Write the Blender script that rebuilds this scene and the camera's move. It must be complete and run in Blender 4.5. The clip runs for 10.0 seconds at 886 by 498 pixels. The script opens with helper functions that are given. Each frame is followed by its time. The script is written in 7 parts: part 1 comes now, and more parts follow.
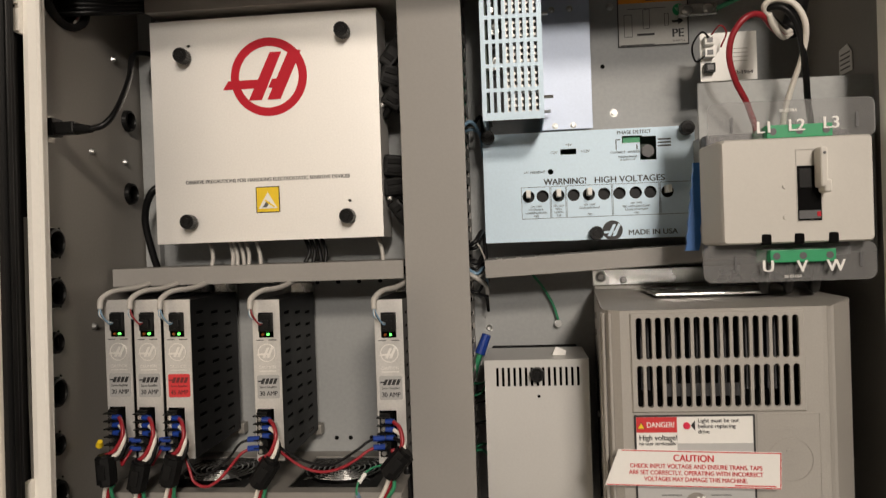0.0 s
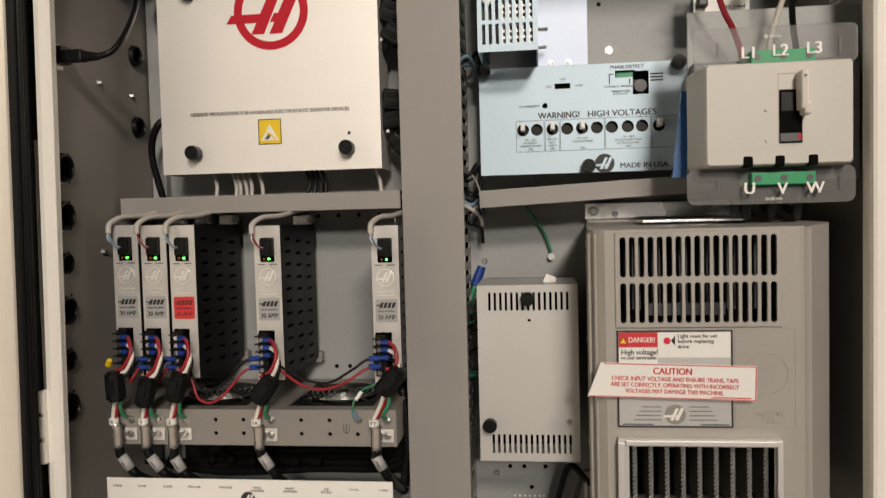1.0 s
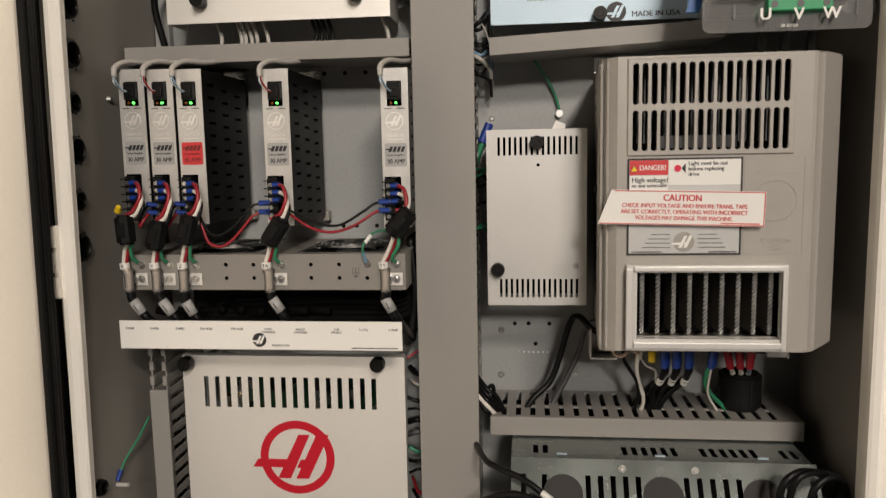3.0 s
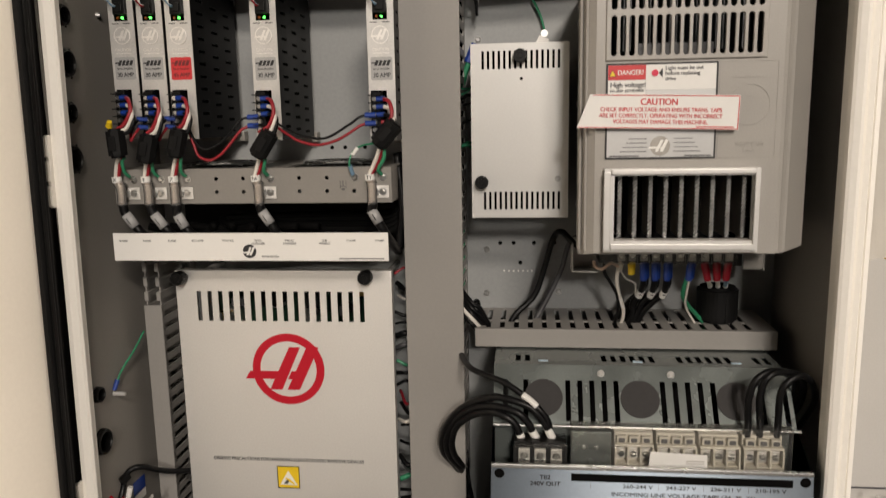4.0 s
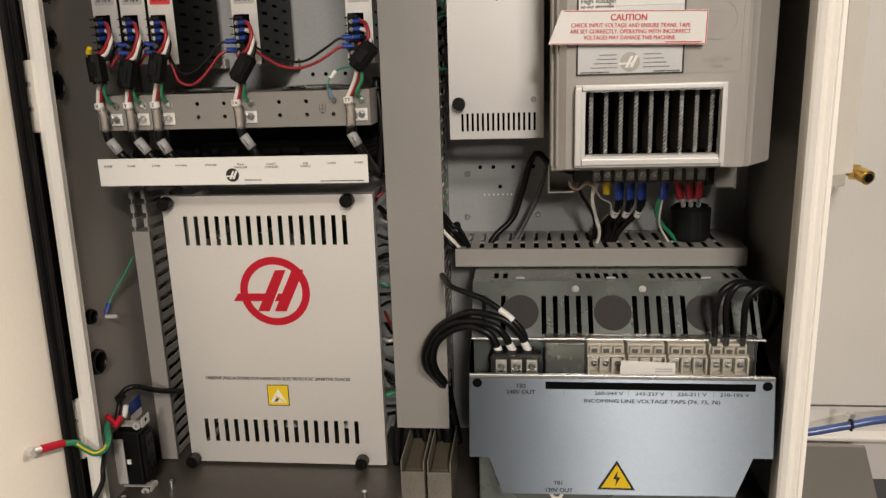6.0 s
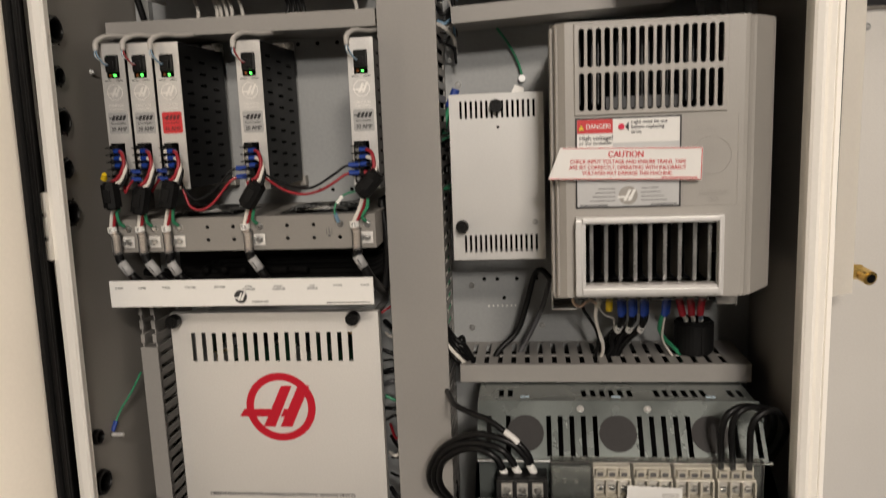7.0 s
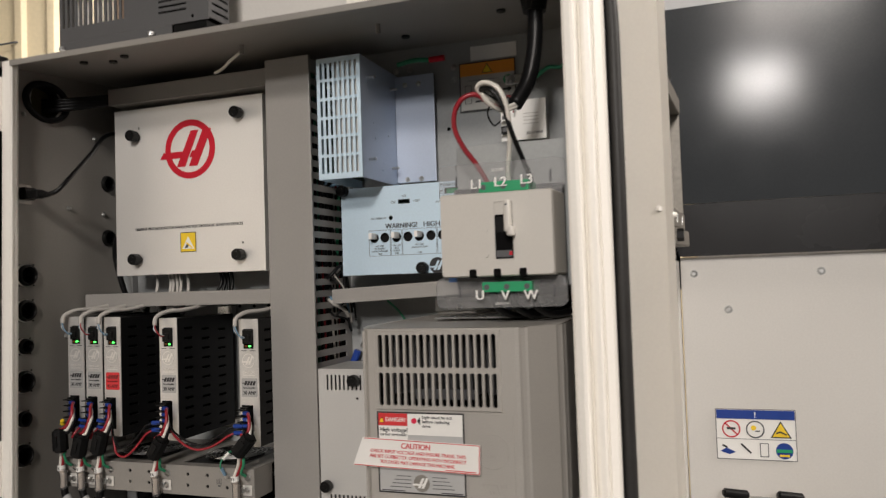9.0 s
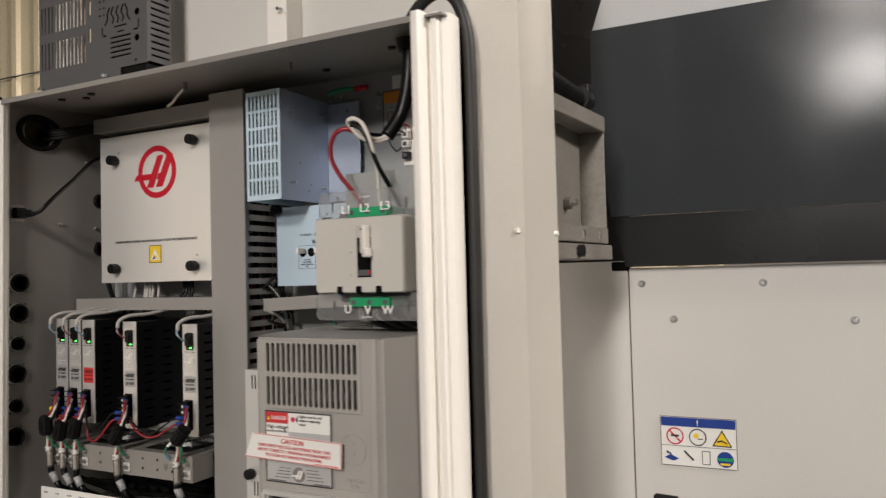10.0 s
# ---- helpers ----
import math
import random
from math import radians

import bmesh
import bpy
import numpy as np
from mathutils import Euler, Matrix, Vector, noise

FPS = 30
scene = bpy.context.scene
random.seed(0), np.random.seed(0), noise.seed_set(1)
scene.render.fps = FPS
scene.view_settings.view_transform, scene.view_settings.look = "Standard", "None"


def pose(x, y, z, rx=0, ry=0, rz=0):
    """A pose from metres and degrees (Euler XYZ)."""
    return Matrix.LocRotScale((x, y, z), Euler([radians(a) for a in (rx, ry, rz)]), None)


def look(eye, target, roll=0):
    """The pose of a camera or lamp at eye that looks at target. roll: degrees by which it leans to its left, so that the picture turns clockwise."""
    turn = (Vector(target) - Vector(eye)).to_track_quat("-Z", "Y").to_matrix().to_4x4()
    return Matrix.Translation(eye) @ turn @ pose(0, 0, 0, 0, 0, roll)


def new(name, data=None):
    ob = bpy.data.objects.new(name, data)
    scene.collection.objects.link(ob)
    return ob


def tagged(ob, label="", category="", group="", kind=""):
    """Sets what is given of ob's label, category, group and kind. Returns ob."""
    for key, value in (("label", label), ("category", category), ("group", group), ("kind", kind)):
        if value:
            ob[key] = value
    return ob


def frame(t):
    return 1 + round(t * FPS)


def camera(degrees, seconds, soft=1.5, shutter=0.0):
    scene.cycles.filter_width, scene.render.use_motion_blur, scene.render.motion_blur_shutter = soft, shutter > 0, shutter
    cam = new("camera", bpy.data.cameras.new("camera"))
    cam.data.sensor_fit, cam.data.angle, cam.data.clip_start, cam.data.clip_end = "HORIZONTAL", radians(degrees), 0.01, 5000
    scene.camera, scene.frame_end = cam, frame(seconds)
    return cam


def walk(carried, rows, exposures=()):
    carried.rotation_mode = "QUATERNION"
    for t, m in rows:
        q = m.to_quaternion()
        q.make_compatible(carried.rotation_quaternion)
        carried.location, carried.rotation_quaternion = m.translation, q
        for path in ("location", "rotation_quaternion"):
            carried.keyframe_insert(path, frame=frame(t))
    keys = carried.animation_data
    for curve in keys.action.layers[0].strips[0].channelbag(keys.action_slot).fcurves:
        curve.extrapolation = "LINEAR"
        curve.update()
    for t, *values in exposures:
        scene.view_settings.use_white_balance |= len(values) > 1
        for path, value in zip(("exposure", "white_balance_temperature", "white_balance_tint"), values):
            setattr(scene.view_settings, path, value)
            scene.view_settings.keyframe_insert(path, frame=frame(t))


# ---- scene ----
cam = camera(60.6, 10.0, 1.3, 0.4)
PATH = [
    (0, (0.019, 0.015, 1.506), (-0.189, 2.004, 1.487), -2.0),
    (0.5, (0.034, 0.002, 1.484), (-0.194, 1.988, 1.427), -1.8),
    (1, (0.041, -0.014, 1.453), (-0.199, 1.969, 1.361), -1.5),
    (1.5, (0.046, -0.015, 1.428), (-0.19, 1.967, 1.303), -1.2),
    (2, (0.038, -0.018, 1.408), (-0.193, 1.962, 1.247), -1.0),
    (2.5, (0.025, -0.015, 1.355), (-0.206, 1.96, 1.145), -1.0),
    (2.7, (0.019, -0.019, 1.349), (-0.208, 1.955, 1.121), -1.1),
    (4, (0.038, -0.06, 1.278), (-0.179, 1.898, 0.933), -1.1),
    (4.5, (0.043, -0.072, 1.256), (-0.165, 1.872, 0.834), -1.2),
    (5, (0.047, -0.078, 1.248), (-0.152, 1.849, 0.749), -1.4),
    (5.2, (0.053, -0.08, 1.245), (-0.149, 1.84, 0.725), -1.5),
    (6.3, (0.062, -0.094, 1.262), (-0.138, 1.844, 0.809), -1.9),
    (6.5, (0.055, -0.096, 1.283), (-0.132, 1.85, 0.859), -1.9),
    (7, (0.068, -0.087, 1.329), (-0.155, 1.874, 1.003), -2.2),
    (7.5, (0.109, -0.082, 1.383), (-0.182, 1.886, 1.18), -2.4),
    (8, (0.22, -0.075, 1.431), (-0.187, 1.882, 1.361), -2.3),
    (8.5, (0.381, -0.066, 1.472), (-0.149, 1.862, 1.491), -2.2),
    (9, (0.522, -0.103, 1.493), (-0.134, 1.785, 1.57), -1.9),
    (9.5, (0.695, -0.144, 1.507), (-0.094, 1.692, 1.587), -1.6),
    (10, (0.849, -0.075, 1.515), (-0.063, 1.703, 1.582), -1.5),
]
walk(cam, [(t, look(eye, target, roll)) for t, eye, target, roll in PATH],
     [(0.0, 0.1, 6750, 10), (2.5, 0.1, 6700, 10), (5.0, 0.15, 6600, 10), (7.0, 0.1, 6600, 10), (8.5, 0.0, 6300, 10), (10.0, 0.0, 6200, 10)])

# ---- world and lamps ----
world = bpy.data.worlds.new("shop_air")
scene.world = world
world.use_nodes = True
world.node_tree.nodes["Background"].inputs[0].default_value = (1.0, 0.97, 0.92, 1)
world.node_tree.nodes["Background"].inputs[1].default_value = 0.004
scene.view_settings.exposure = 0.0


def lamp(name, eye, target, power, wide, deep, colour):
    data = bpy.data.lights.new(name, "AREA")
    data.shape, data.size, data.size_y, data.energy, data.color = "RECTANGLE", wide, deep, power, colour
    new(name, data).matrix_world = look(eye, target)


WARM = (1.0, 0.89, 0.785)
lamp("ceiling_lamp", (1.35, -3.9, 3.9), (0.1, 0.9, 1.3), 128, 0.9, 0.5, WARM)
lamp("ceiling_lamp", (1.29, -7.5, 3.9), (0.5, 1.2, 1.4), 225, 0.75, 0.6, (1.0, 0.92, 0.84))
lamp("ceiling_lamp", (4.2, 1.0, 3.9), (-0.2, 0.85, 1.1), 185, 0.8, 0.5, WARM)
lamp("ceiling_lamp", (-1.4, 2.6, 3.9), (-1.4, 3.2, 0), 165, 1.2, 0.4, WARM)


# ---- materials ----
def mat(name, colour, rough=0.5, metal=0.0, grain=0.06, size=6.0, fine=220.0, bump=0.0, emit=0.0, spec=0.5, clear=0.0):
    """Procedural surface: broad stains, fine grain in colour and gloss, and a fine relief."""
    m = bpy.data.materials.new(name)
    m.use_nodes = True
    tree = m.node_tree
    node = tree.nodes["Principled BSDF"]
    put = tree.links.new
    coord = tree.nodes.new("ShaderNodeTexCoord")
    broad, thin = tree.nodes.new("ShaderNodeTexNoise"), tree.nodes.new("ShaderNodeTexNoise")
    broad.inputs["Scale"].default_value, broad.inputs["Detail"].default_value = size, 5
    thin.inputs["Scale"].default_value, thin.inputs["Detail"].default_value = fine, 3
    put(coord.outputs["Object"], broad.inputs["Vector"])
    put(coord.outputs["Object"], thin.inputs["Vector"])
    add = tree.nodes.new("ShaderNodeMath")
    add.operation = "ADD"
    put(broad.outputs["Fac"], add.inputs[0])
    put(thin.outputs["Fac"], add.inputs[1])
    ramp = tree.nodes.new("ShaderNodeMapRange")
    ramp.inputs["From Min"].default_value, ramp.inputs["From Max"].default_value = 0.6, 1.4
    ramp.inputs["To Min"].default_value, ramp.inputs["To Max"].default_value = 1 - grain, 1 + grain
    put(add.outputs[0], ramp.inputs["Value"])
    mul = tree.nodes.new("ShaderNodeVectorMath")
    mul.operation = "SCALE"
    mul.inputs[0].default_value = colour
    put(ramp.outputs["Result"], mul.inputs["Scale"])
    put(mul.outputs[0], node.inputs["Base Color"])
    gloss = tree.nodes.new("ShaderNodeMapRange")
    gloss.inputs["From Min"].default_value, gloss.inputs["From Max"].default_value = 0.3, 0.7
    gloss.inputs["To Min"].default_value, gloss.inputs["To Max"].default_value = max(0.02, rough - 0.06), min(1, rough + 0.06)
    put(broad.outputs["Fac"], gloss.inputs["Value"])
    put(gloss.outputs["Result"], node.inputs["Roughness"])
    node.inputs["Metallic"].default_value = metal
    node.inputs["Specular IOR Level"].default_value = spec
    node.inputs["Coat Weight"].default_value = clear
    if bump:
        relief = tree.nodes.new("ShaderNodeBump")
        relief.inputs["Strength"].default_value, relief.inputs["Distance"].default_value = bump, 0.001
        put(thin.outputs["Fac"], relief.inputs["Height"])
        put(relief.outputs["Normal"], node.inputs["Normal"])
    if emit:
        node.inputs["Emission Color"].default_value = (*colour, 1)
        node.inputs["Emission Strength"].default_value = emit
    return m


def brushed(m, amount):
    """Rolled or brushed metal: gloss drawn out across the grain."""
    node = m.node_tree.nodes["Principled BSDF"]
    grain = m.node_tree.nodes.new("ShaderNodeTangent")
    grain.direction_type, grain.axis = "RADIAL", "Z"
    m.node_tree.links.new(grain.outputs[0], node.inputs["Tangent"])
    node.inputs["Anisotropic"].default_value = amount
    return m


def zinc(name, colour, rough, spangle=0.1, size=330, vary=0.1, metal=0.8):
    """Galvanised sheet with a spangle of small crystals."""
    m = mat(name, colour, rough, metal, 0.05, 9, 300, 0.05)
    tree = m.node_tree
    node = tree.nodes["Principled BSDF"]
    cells = tree.nodes.new("ShaderNodeTexVoronoi")
    cells.inputs["Scale"].default_value = size
    coord = tree.nodes.new("ShaderNodeTexCoord")
    tree.links.new(coord.outputs["Object"], cells.inputs["Vector"])
    gloss = tree.nodes.new("ShaderNodeMapRange")
    gloss.inputs["To Min"].default_value, gloss.inputs["To Max"].default_value = rough - vary, rough + vary
    tree.links.new(cells.outputs["Color"], gloss.inputs["Value"])
    tree.links.new(gloss.outputs["Result"], node.inputs["Roughness"])
    relief = tree.nodes.new("ShaderNodeBump")
    relief.inputs["Strength"].default_value, relief.inputs["Distance"].default_value = spangle, 0.0006
    tree.links.new(cells.outputs["Color"], relief.inputs["Height"])
    tree.links.new(relief.outputs["Normal"], node.inputs["Normal"])
    return m


def clear_plastic(name, tint, milk):
    """Thin polycarbonate: mostly see-through, with a milky share and gloss at grazing angles."""
    m = bpy.data.materials.new(name)
    m.use_nodes = True
    tree = m.node_tree
    tree.nodes.remove(tree.nodes["Principled BSDF"])
    see, shine, haze = (tree.nodes.new(n) for n in ("ShaderNodeBsdfTransparent", "ShaderNodeBsdfGlossy", "ShaderNodeBsdfDiffuse"))
    see.inputs[0].default_value = (*tint, 1)
    haze.inputs[0].default_value = (0.75, 0.75, 0.75, 1)
    shine.inputs["Roughness"].default_value = 0.08
    first, second, rim = tree.nodes.new("ShaderNodeMixShader"), tree.nodes.new("ShaderNodeMixShader"), tree.nodes.new("ShaderNodeFresnel")
    rim.inputs["IOR"].default_value = 1.45
    first.inputs[0].default_value = milk
    put = tree.links.new
    put(see.outputs[0], first.inputs[1])
    put(haze.outputs[0], first.inputs[2])
    put(rim.outputs[0], second.inputs[0])
    put(first.outputs[0], second.inputs[1])
    put(shine.outputs[0], second.inputs[2])
    put(second.outputs[0], tree.nodes["Material Output"].inputs[0])
    return m


GREY = mat("grey_enamel", (0.25, 0.237, 0.218), 0.48, 0, 0.06, 5, 300, 0.06)
DUCT = mat("grey_pvc", (0.29, 0.278, 0.262), 0.5, 0, 0.04, 7, 260, 0.03)
SCREW = mat("zinc_screw", (0.48, 0.48, 0.47), 0.34, 0.85, 0.12, 40, 400, 0.05)
BACK = mat("grey_backplate", (0.335, 0.345, 0.345), 0.55, 0.12, 0.08, 4, 200, 0.05, spec=0.35)
CREAM = mat("cream_enamel", (0.84, 0.81, 0.75), 0.4, 0, 0.03, 4, 260, 0.04)
DOORC = mat("door_enamel", (0.84, 0.78, 0.68), 0.45, 0, 0.03, 3, 200, 0.04)
PANEL = mat("machine_enamel", (0.62, 0.602, 0.57), 0.42, 0, 0.05, 3, 260, 0.05)
WALL = mat("yellowish_steel_wall", (0.74, 0.64, 0.44), 0.55, 0, 0.08, 2, 40, 0.02)
# grey enamel with dirt stains; the shade on the floor is darkened in too
FLOORP = mat("dirty_shaded_enamel", (0.056, 0.049, 0.042), 0.45, 0, 0.22, 9, 90, 0.05)
SUPPLY = zinc("passivated_zinc", (0.46, 0.52, 0.63), 0.5, 0.015, 900, 0.04, 0.5)
ALU = mat("satin_aluminium", (0.87, 0.85, 0.815), 0.50, 0.6, 0.05, 3, 420, 0.03)
STEEL = mat("bright_steel", (0.72, 0.72, 0.71), 0.28, 1.0, 0.06, 12, 300, 0.03)
DULL = mat("stainless_dull", (0.36, 0.34, 0.31), 0.45, 0.7, 0.1, 8, 200, 0.04)
ZINC = zinc("galvanised_sheet", (0.57, 0.71, 0.82), 0.58, 0.02, 700, 0.03, 0.3)
# galvanised sheet again, darkened so the hood's and core's shade is in the colour
ZINCD = mat("galvanised_shaded", (0.215, 0.240, 0.232), 0.27, 0.65, 0.12, 14, 500, 0.02)
SPANGLE = brushed(zinc("spangled_zinc", (0.235, 0.275, 0.32), 0.41, 0.08, 900, 0.08, 0.95), 1.0)
SPANGLE.node_tree.nodes["Principled BSDF"].inputs["Anisotropic Rotation"].default_value = 0.25
NICKEL = mat("nickel_plate", (0.62, 0.61, 0.59), 0.38, 0.35, 0.12, 40, 400, 0.05)
WHITE = mat("white_label", (0.82, 0.81, 0.78), 0.45, 0, 0.02, 8)
FILTER = mat("light_grey_cover", (0.60, 0.595, 0.58), 0.42, 0.35, 0.04, 6, 400, 0.04)
BLACK = mat("black_plastic", (0.005, 0.005, 0.005), 0.42, 0, 0.2, 20, 300, 0.03, spec=0.22)
RUBBER = mat("black_rubber", (0.005, 0.005, 0.0052), 0.6, 0, 0.2, 18, 240, 0.05, spec=0.18)
INK = mat("black_ink", (0.02, 0.02, 0.022), 0.55, 0, 0.1)
DARKM = mat("black_perforated_metal", (0.0065, 0.0065, 0.007), 0.45, 0.0, 0.15, 12, 300, 0.05, spec=0.22)
# near black that stands for the shade in openings, behind slots, between parts
VOID = mat("shade_black", (0.002, 0.002, 0.002), 0.8, 0, 0.2, spec=0.1)
DRIVE = mat("drive_plastic", (0.37, 0.352, 0.325), 0.38, 0, 0.08, 9, 600, 0.16)
BREAK = mat("breaker_plastic", (0.56, 0.537, 0.495), 0.45, 0, 0.03, 7, 400, 0.05)
GREYP = mat("dark_grey_plastic", (0.085, 0.085, 0.09), 0.45, 0, 0.1, 12, 300, 0.03)
RED = mat("red_paint", (0.50, 0.010, 0.026), 0.5, 0, 0.05, 12, spec=0.25)
REDL = mat("red_label", (0.60, 0.035, 0.04), 0.45, 0, 0.05, 12)
REDW = mat("red_wire", (0.28, 0.013, 0.022), 0.4, 0, 0.1, 30)
WHITEW = mat("white_wire", (0.74, 0.70, 0.64), 0.42, 0, 0.06, 30)
GREENW = mat("green_wire", (0.03, 0.24, 0.12), 0.42, 0, 0.1, 30)
BLACKW = mat("black_wire", (0.005, 0.005, 0.0055), 0.38, 0, 0.2, 30, spec=0.25)
BLUEW = mat("blue_wire", (0.18, 0.30, 0.42), 0.4, 0, 0.1, 30)
GREYW = mat("grey_cable", (0.46, 0.44, 0.41), 0.5, 0, 0.06, 30)
BLUE = mat("blue_terminal", (0.012, 0.045, 0.26), 0.35, 0, 0.1, 30)
BLUET = mat("blue_tie", (0.04, 0.16, 0.46), 0.4, 0, 0.1, 30)
GREEN = mat("green_plastic", (0.015, 0.30, 0.12), 0.42, 0, 0.06, 20)
PCB = mat("circuit_board_green", (0.005, 0.036, 0.017), 0.4, 0, 0.2, 60)
YELLOW = mat("yellow_label", (0.84, 0.58, 0.02), 0.45, 0, 0.04, 12)
ORANGE = mat("orange_label", (0.80, 0.30, 0.03), 0.45, 0, 0.04, 12)
BRASS = mat("brass", (0.72, 0.50, 0.16), 0.28, 1.0, 0.1, 20)
WINDOW = mat("dark_grey_panel", (0.037, 0.041, 0.045), 0.135, 0, 0.08, 3, 260, 0.05, spec=0.10)
WINDOWD = mat("darker_grey_band", (0.018, 0.018, 0.019), 0.25, 0, 0.1, 3, 300, 0.02, spec=0.2)
TOPBOX = mat("dark_grey_enamel", (0.095, 0.095, 0.097), 0.42, 0, 0.08, 6, 300, 0.05)
CLEAR = clear_plastic("clear_plate", (0.87, 0.87, 0.87), 0.11)
MILKY = clear_plastic("clear_guard", (0.93, 0.92, 0.89), 0.015)
LED = mat("green_led", (0.1, 1.0, 0.12), 0.4, emit=3.0)
REDLED = mat("red_lamp_lens", (0.7, 0.03, 0.08), 0.3)
HOSE = mat("blue_hose", (0.06, 0.10, 0.27), 0.2, 0, 0.1, 20)
CONCRETE = mat("concrete", (0.085, 0.08, 0.074), 0.6, 0, 0.15, 1.5, 60, 0.2)
ROOM = mat("shop_wall_paint", (0.10, 0.096, 0.09), 0.7, 0, 0.06, 1.0, 40)
IVORY = mat("ivory_plastic", (0.60, 0.57, 0.50), 0.45, 0, 0.05, 20)
TAN = mat("tan_marker", (0.62, 0.46, 0.36), 0.45, 0, 0.08, 30)

# ---- building tools ----
BASE = {}


def thing(name, at, label, category, group="", kind=""):
    ob = new(name)
    ob.empty_display_size = 0.02
    ob.location = at
    BASE[ob.name] = Vector(at)
    return tagged(ob, label, category, group, kind)


def part(name, bm, material, parent, label="", smooth=False):
    """Links a bmesh, given in world places, as one mesh under a thing or a part."""
    base = BASE[parent.name]
    bmesh.ops.translate(bm, verts=bm.verts, vec=-base)
    data = bpy.data.meshes.new(name)
    bm.to_mesh(data)
    bm.free()
    data.materials.append(material)
    if smooth:
        for face in data.polygons:
            face.use_smooth = True
    ob = new(name, data)
    ob.parent = parent
    BASE[ob.name] = base
    if label:
        ob["label"] = label
    return ob


def box(x0, x1, y0, y1, z0, z1, bevel=0.0, bm=None, seg=2):
    own = bmesh.new()
    bmesh.ops.create_cube(own, size=1)
    for v in own.verts:
        v.co = Vector(((x0 + x1) / 2 + v.co.x * (x1 - x0), (y0 + y1) / 2 + v.co.y * (y1 - y0), (z0 + z1) / 2 + v.co.z * (z1 - z0)))
    if bevel:
        bmesh.ops.bevel(own, geom=own.edges[:], offset=bevel, segments=seg, profile=0.6, affect="EDGES")
    return join(bm, own)


def join(bm, own):
    if bm is None:
        return own
    data = bpy.data.meshes.new("joint")
    own.to_mesh(data)
    own.free()
    bm.from_mesh(data)
    bpy.data.meshes.remove(data)
    return bm


def rod(a, b, r, r2=None, seg=16, bm=None, bevel=0.0):
    """A round bar from a to b."""
    own = bmesh.new()
    a, b = Vector(a), Vector(b)
    bmesh.ops.create_cone(own, cap_ends=True, segments=seg, radius1=r, radius2=r if r2 is None else r2, depth=(b - a).length)
    if bevel:
        bmesh.ops.bevel(own, geom=[e for e in own.edges if len(e.link_faces) == 2 and any(len(f.verts) > 4 for f in e.link_faces)], offset=bevel, segments=2, affect="EDGES")
    turn = (b - a).to_track_quat("Z", "Y").to_matrix().to_4x4()
    bmesh.ops.transform(own, matrix=Matrix.Translation((a + b) / 2) @ turn, verts=own.verts)
    return join(bm, own)


def smooth_line(points, steps=8):
    pts = [Vector(p) for p in points]
    if len(pts) < 3:
        return pts
    ext = [2 * pts[0] - pts[1], *pts, 2 * pts[-1] - pts[-2]]
    out = []
    for i in range(1, len(ext) - 2):
        p0, p1, p2, p3 = ext[i - 1:i + 3]
        for s in range(steps):
            t = s / steps
            out.append(0.5 * ((2 * p1) + (p2 - p0) * t + (2 * p0 - 5 * p1 + 4 * p2 - p3) * t * t + (3 * p1 - p0 - 3 * p2 + p3) * t ** 3))
    return out + [pts[-1]]


def tube(points, r, seg=8, steps=8, bm=None, soft=True):
    """A wire or hose along a smooth line through the points."""
    pts = smooth_line(points, steps) if soft else [Vector(p) for p in points]
    own = bmesh.new()
    rings, side = [], None
    for i, p in enumerate(pts):
        way = (pts[min(i + 1, len(pts) - 1)] - pts[max(i - 1, 0)]).normalized()
        if side is None:
            side = way.orthogonal().normalized()
        side = (side - way * side.dot(way)).normalized()
        up = way.cross(side)
        rings.append([own.verts.new(p + r * (math.cos(a) * side + math.sin(a) * up)) for a in (2 * math.pi * k / seg for k in range(seg))])
    for one, two in zip(rings, rings[1:]):
        for k in range(seg):
            own.faces.new((one[k], one[(k + 1) % seg], two[(k + 1) % seg], two[k]))
    own.faces.new(rings[0][::-1])
    own.faces.new(rings[-1])
    return join(bm, own)


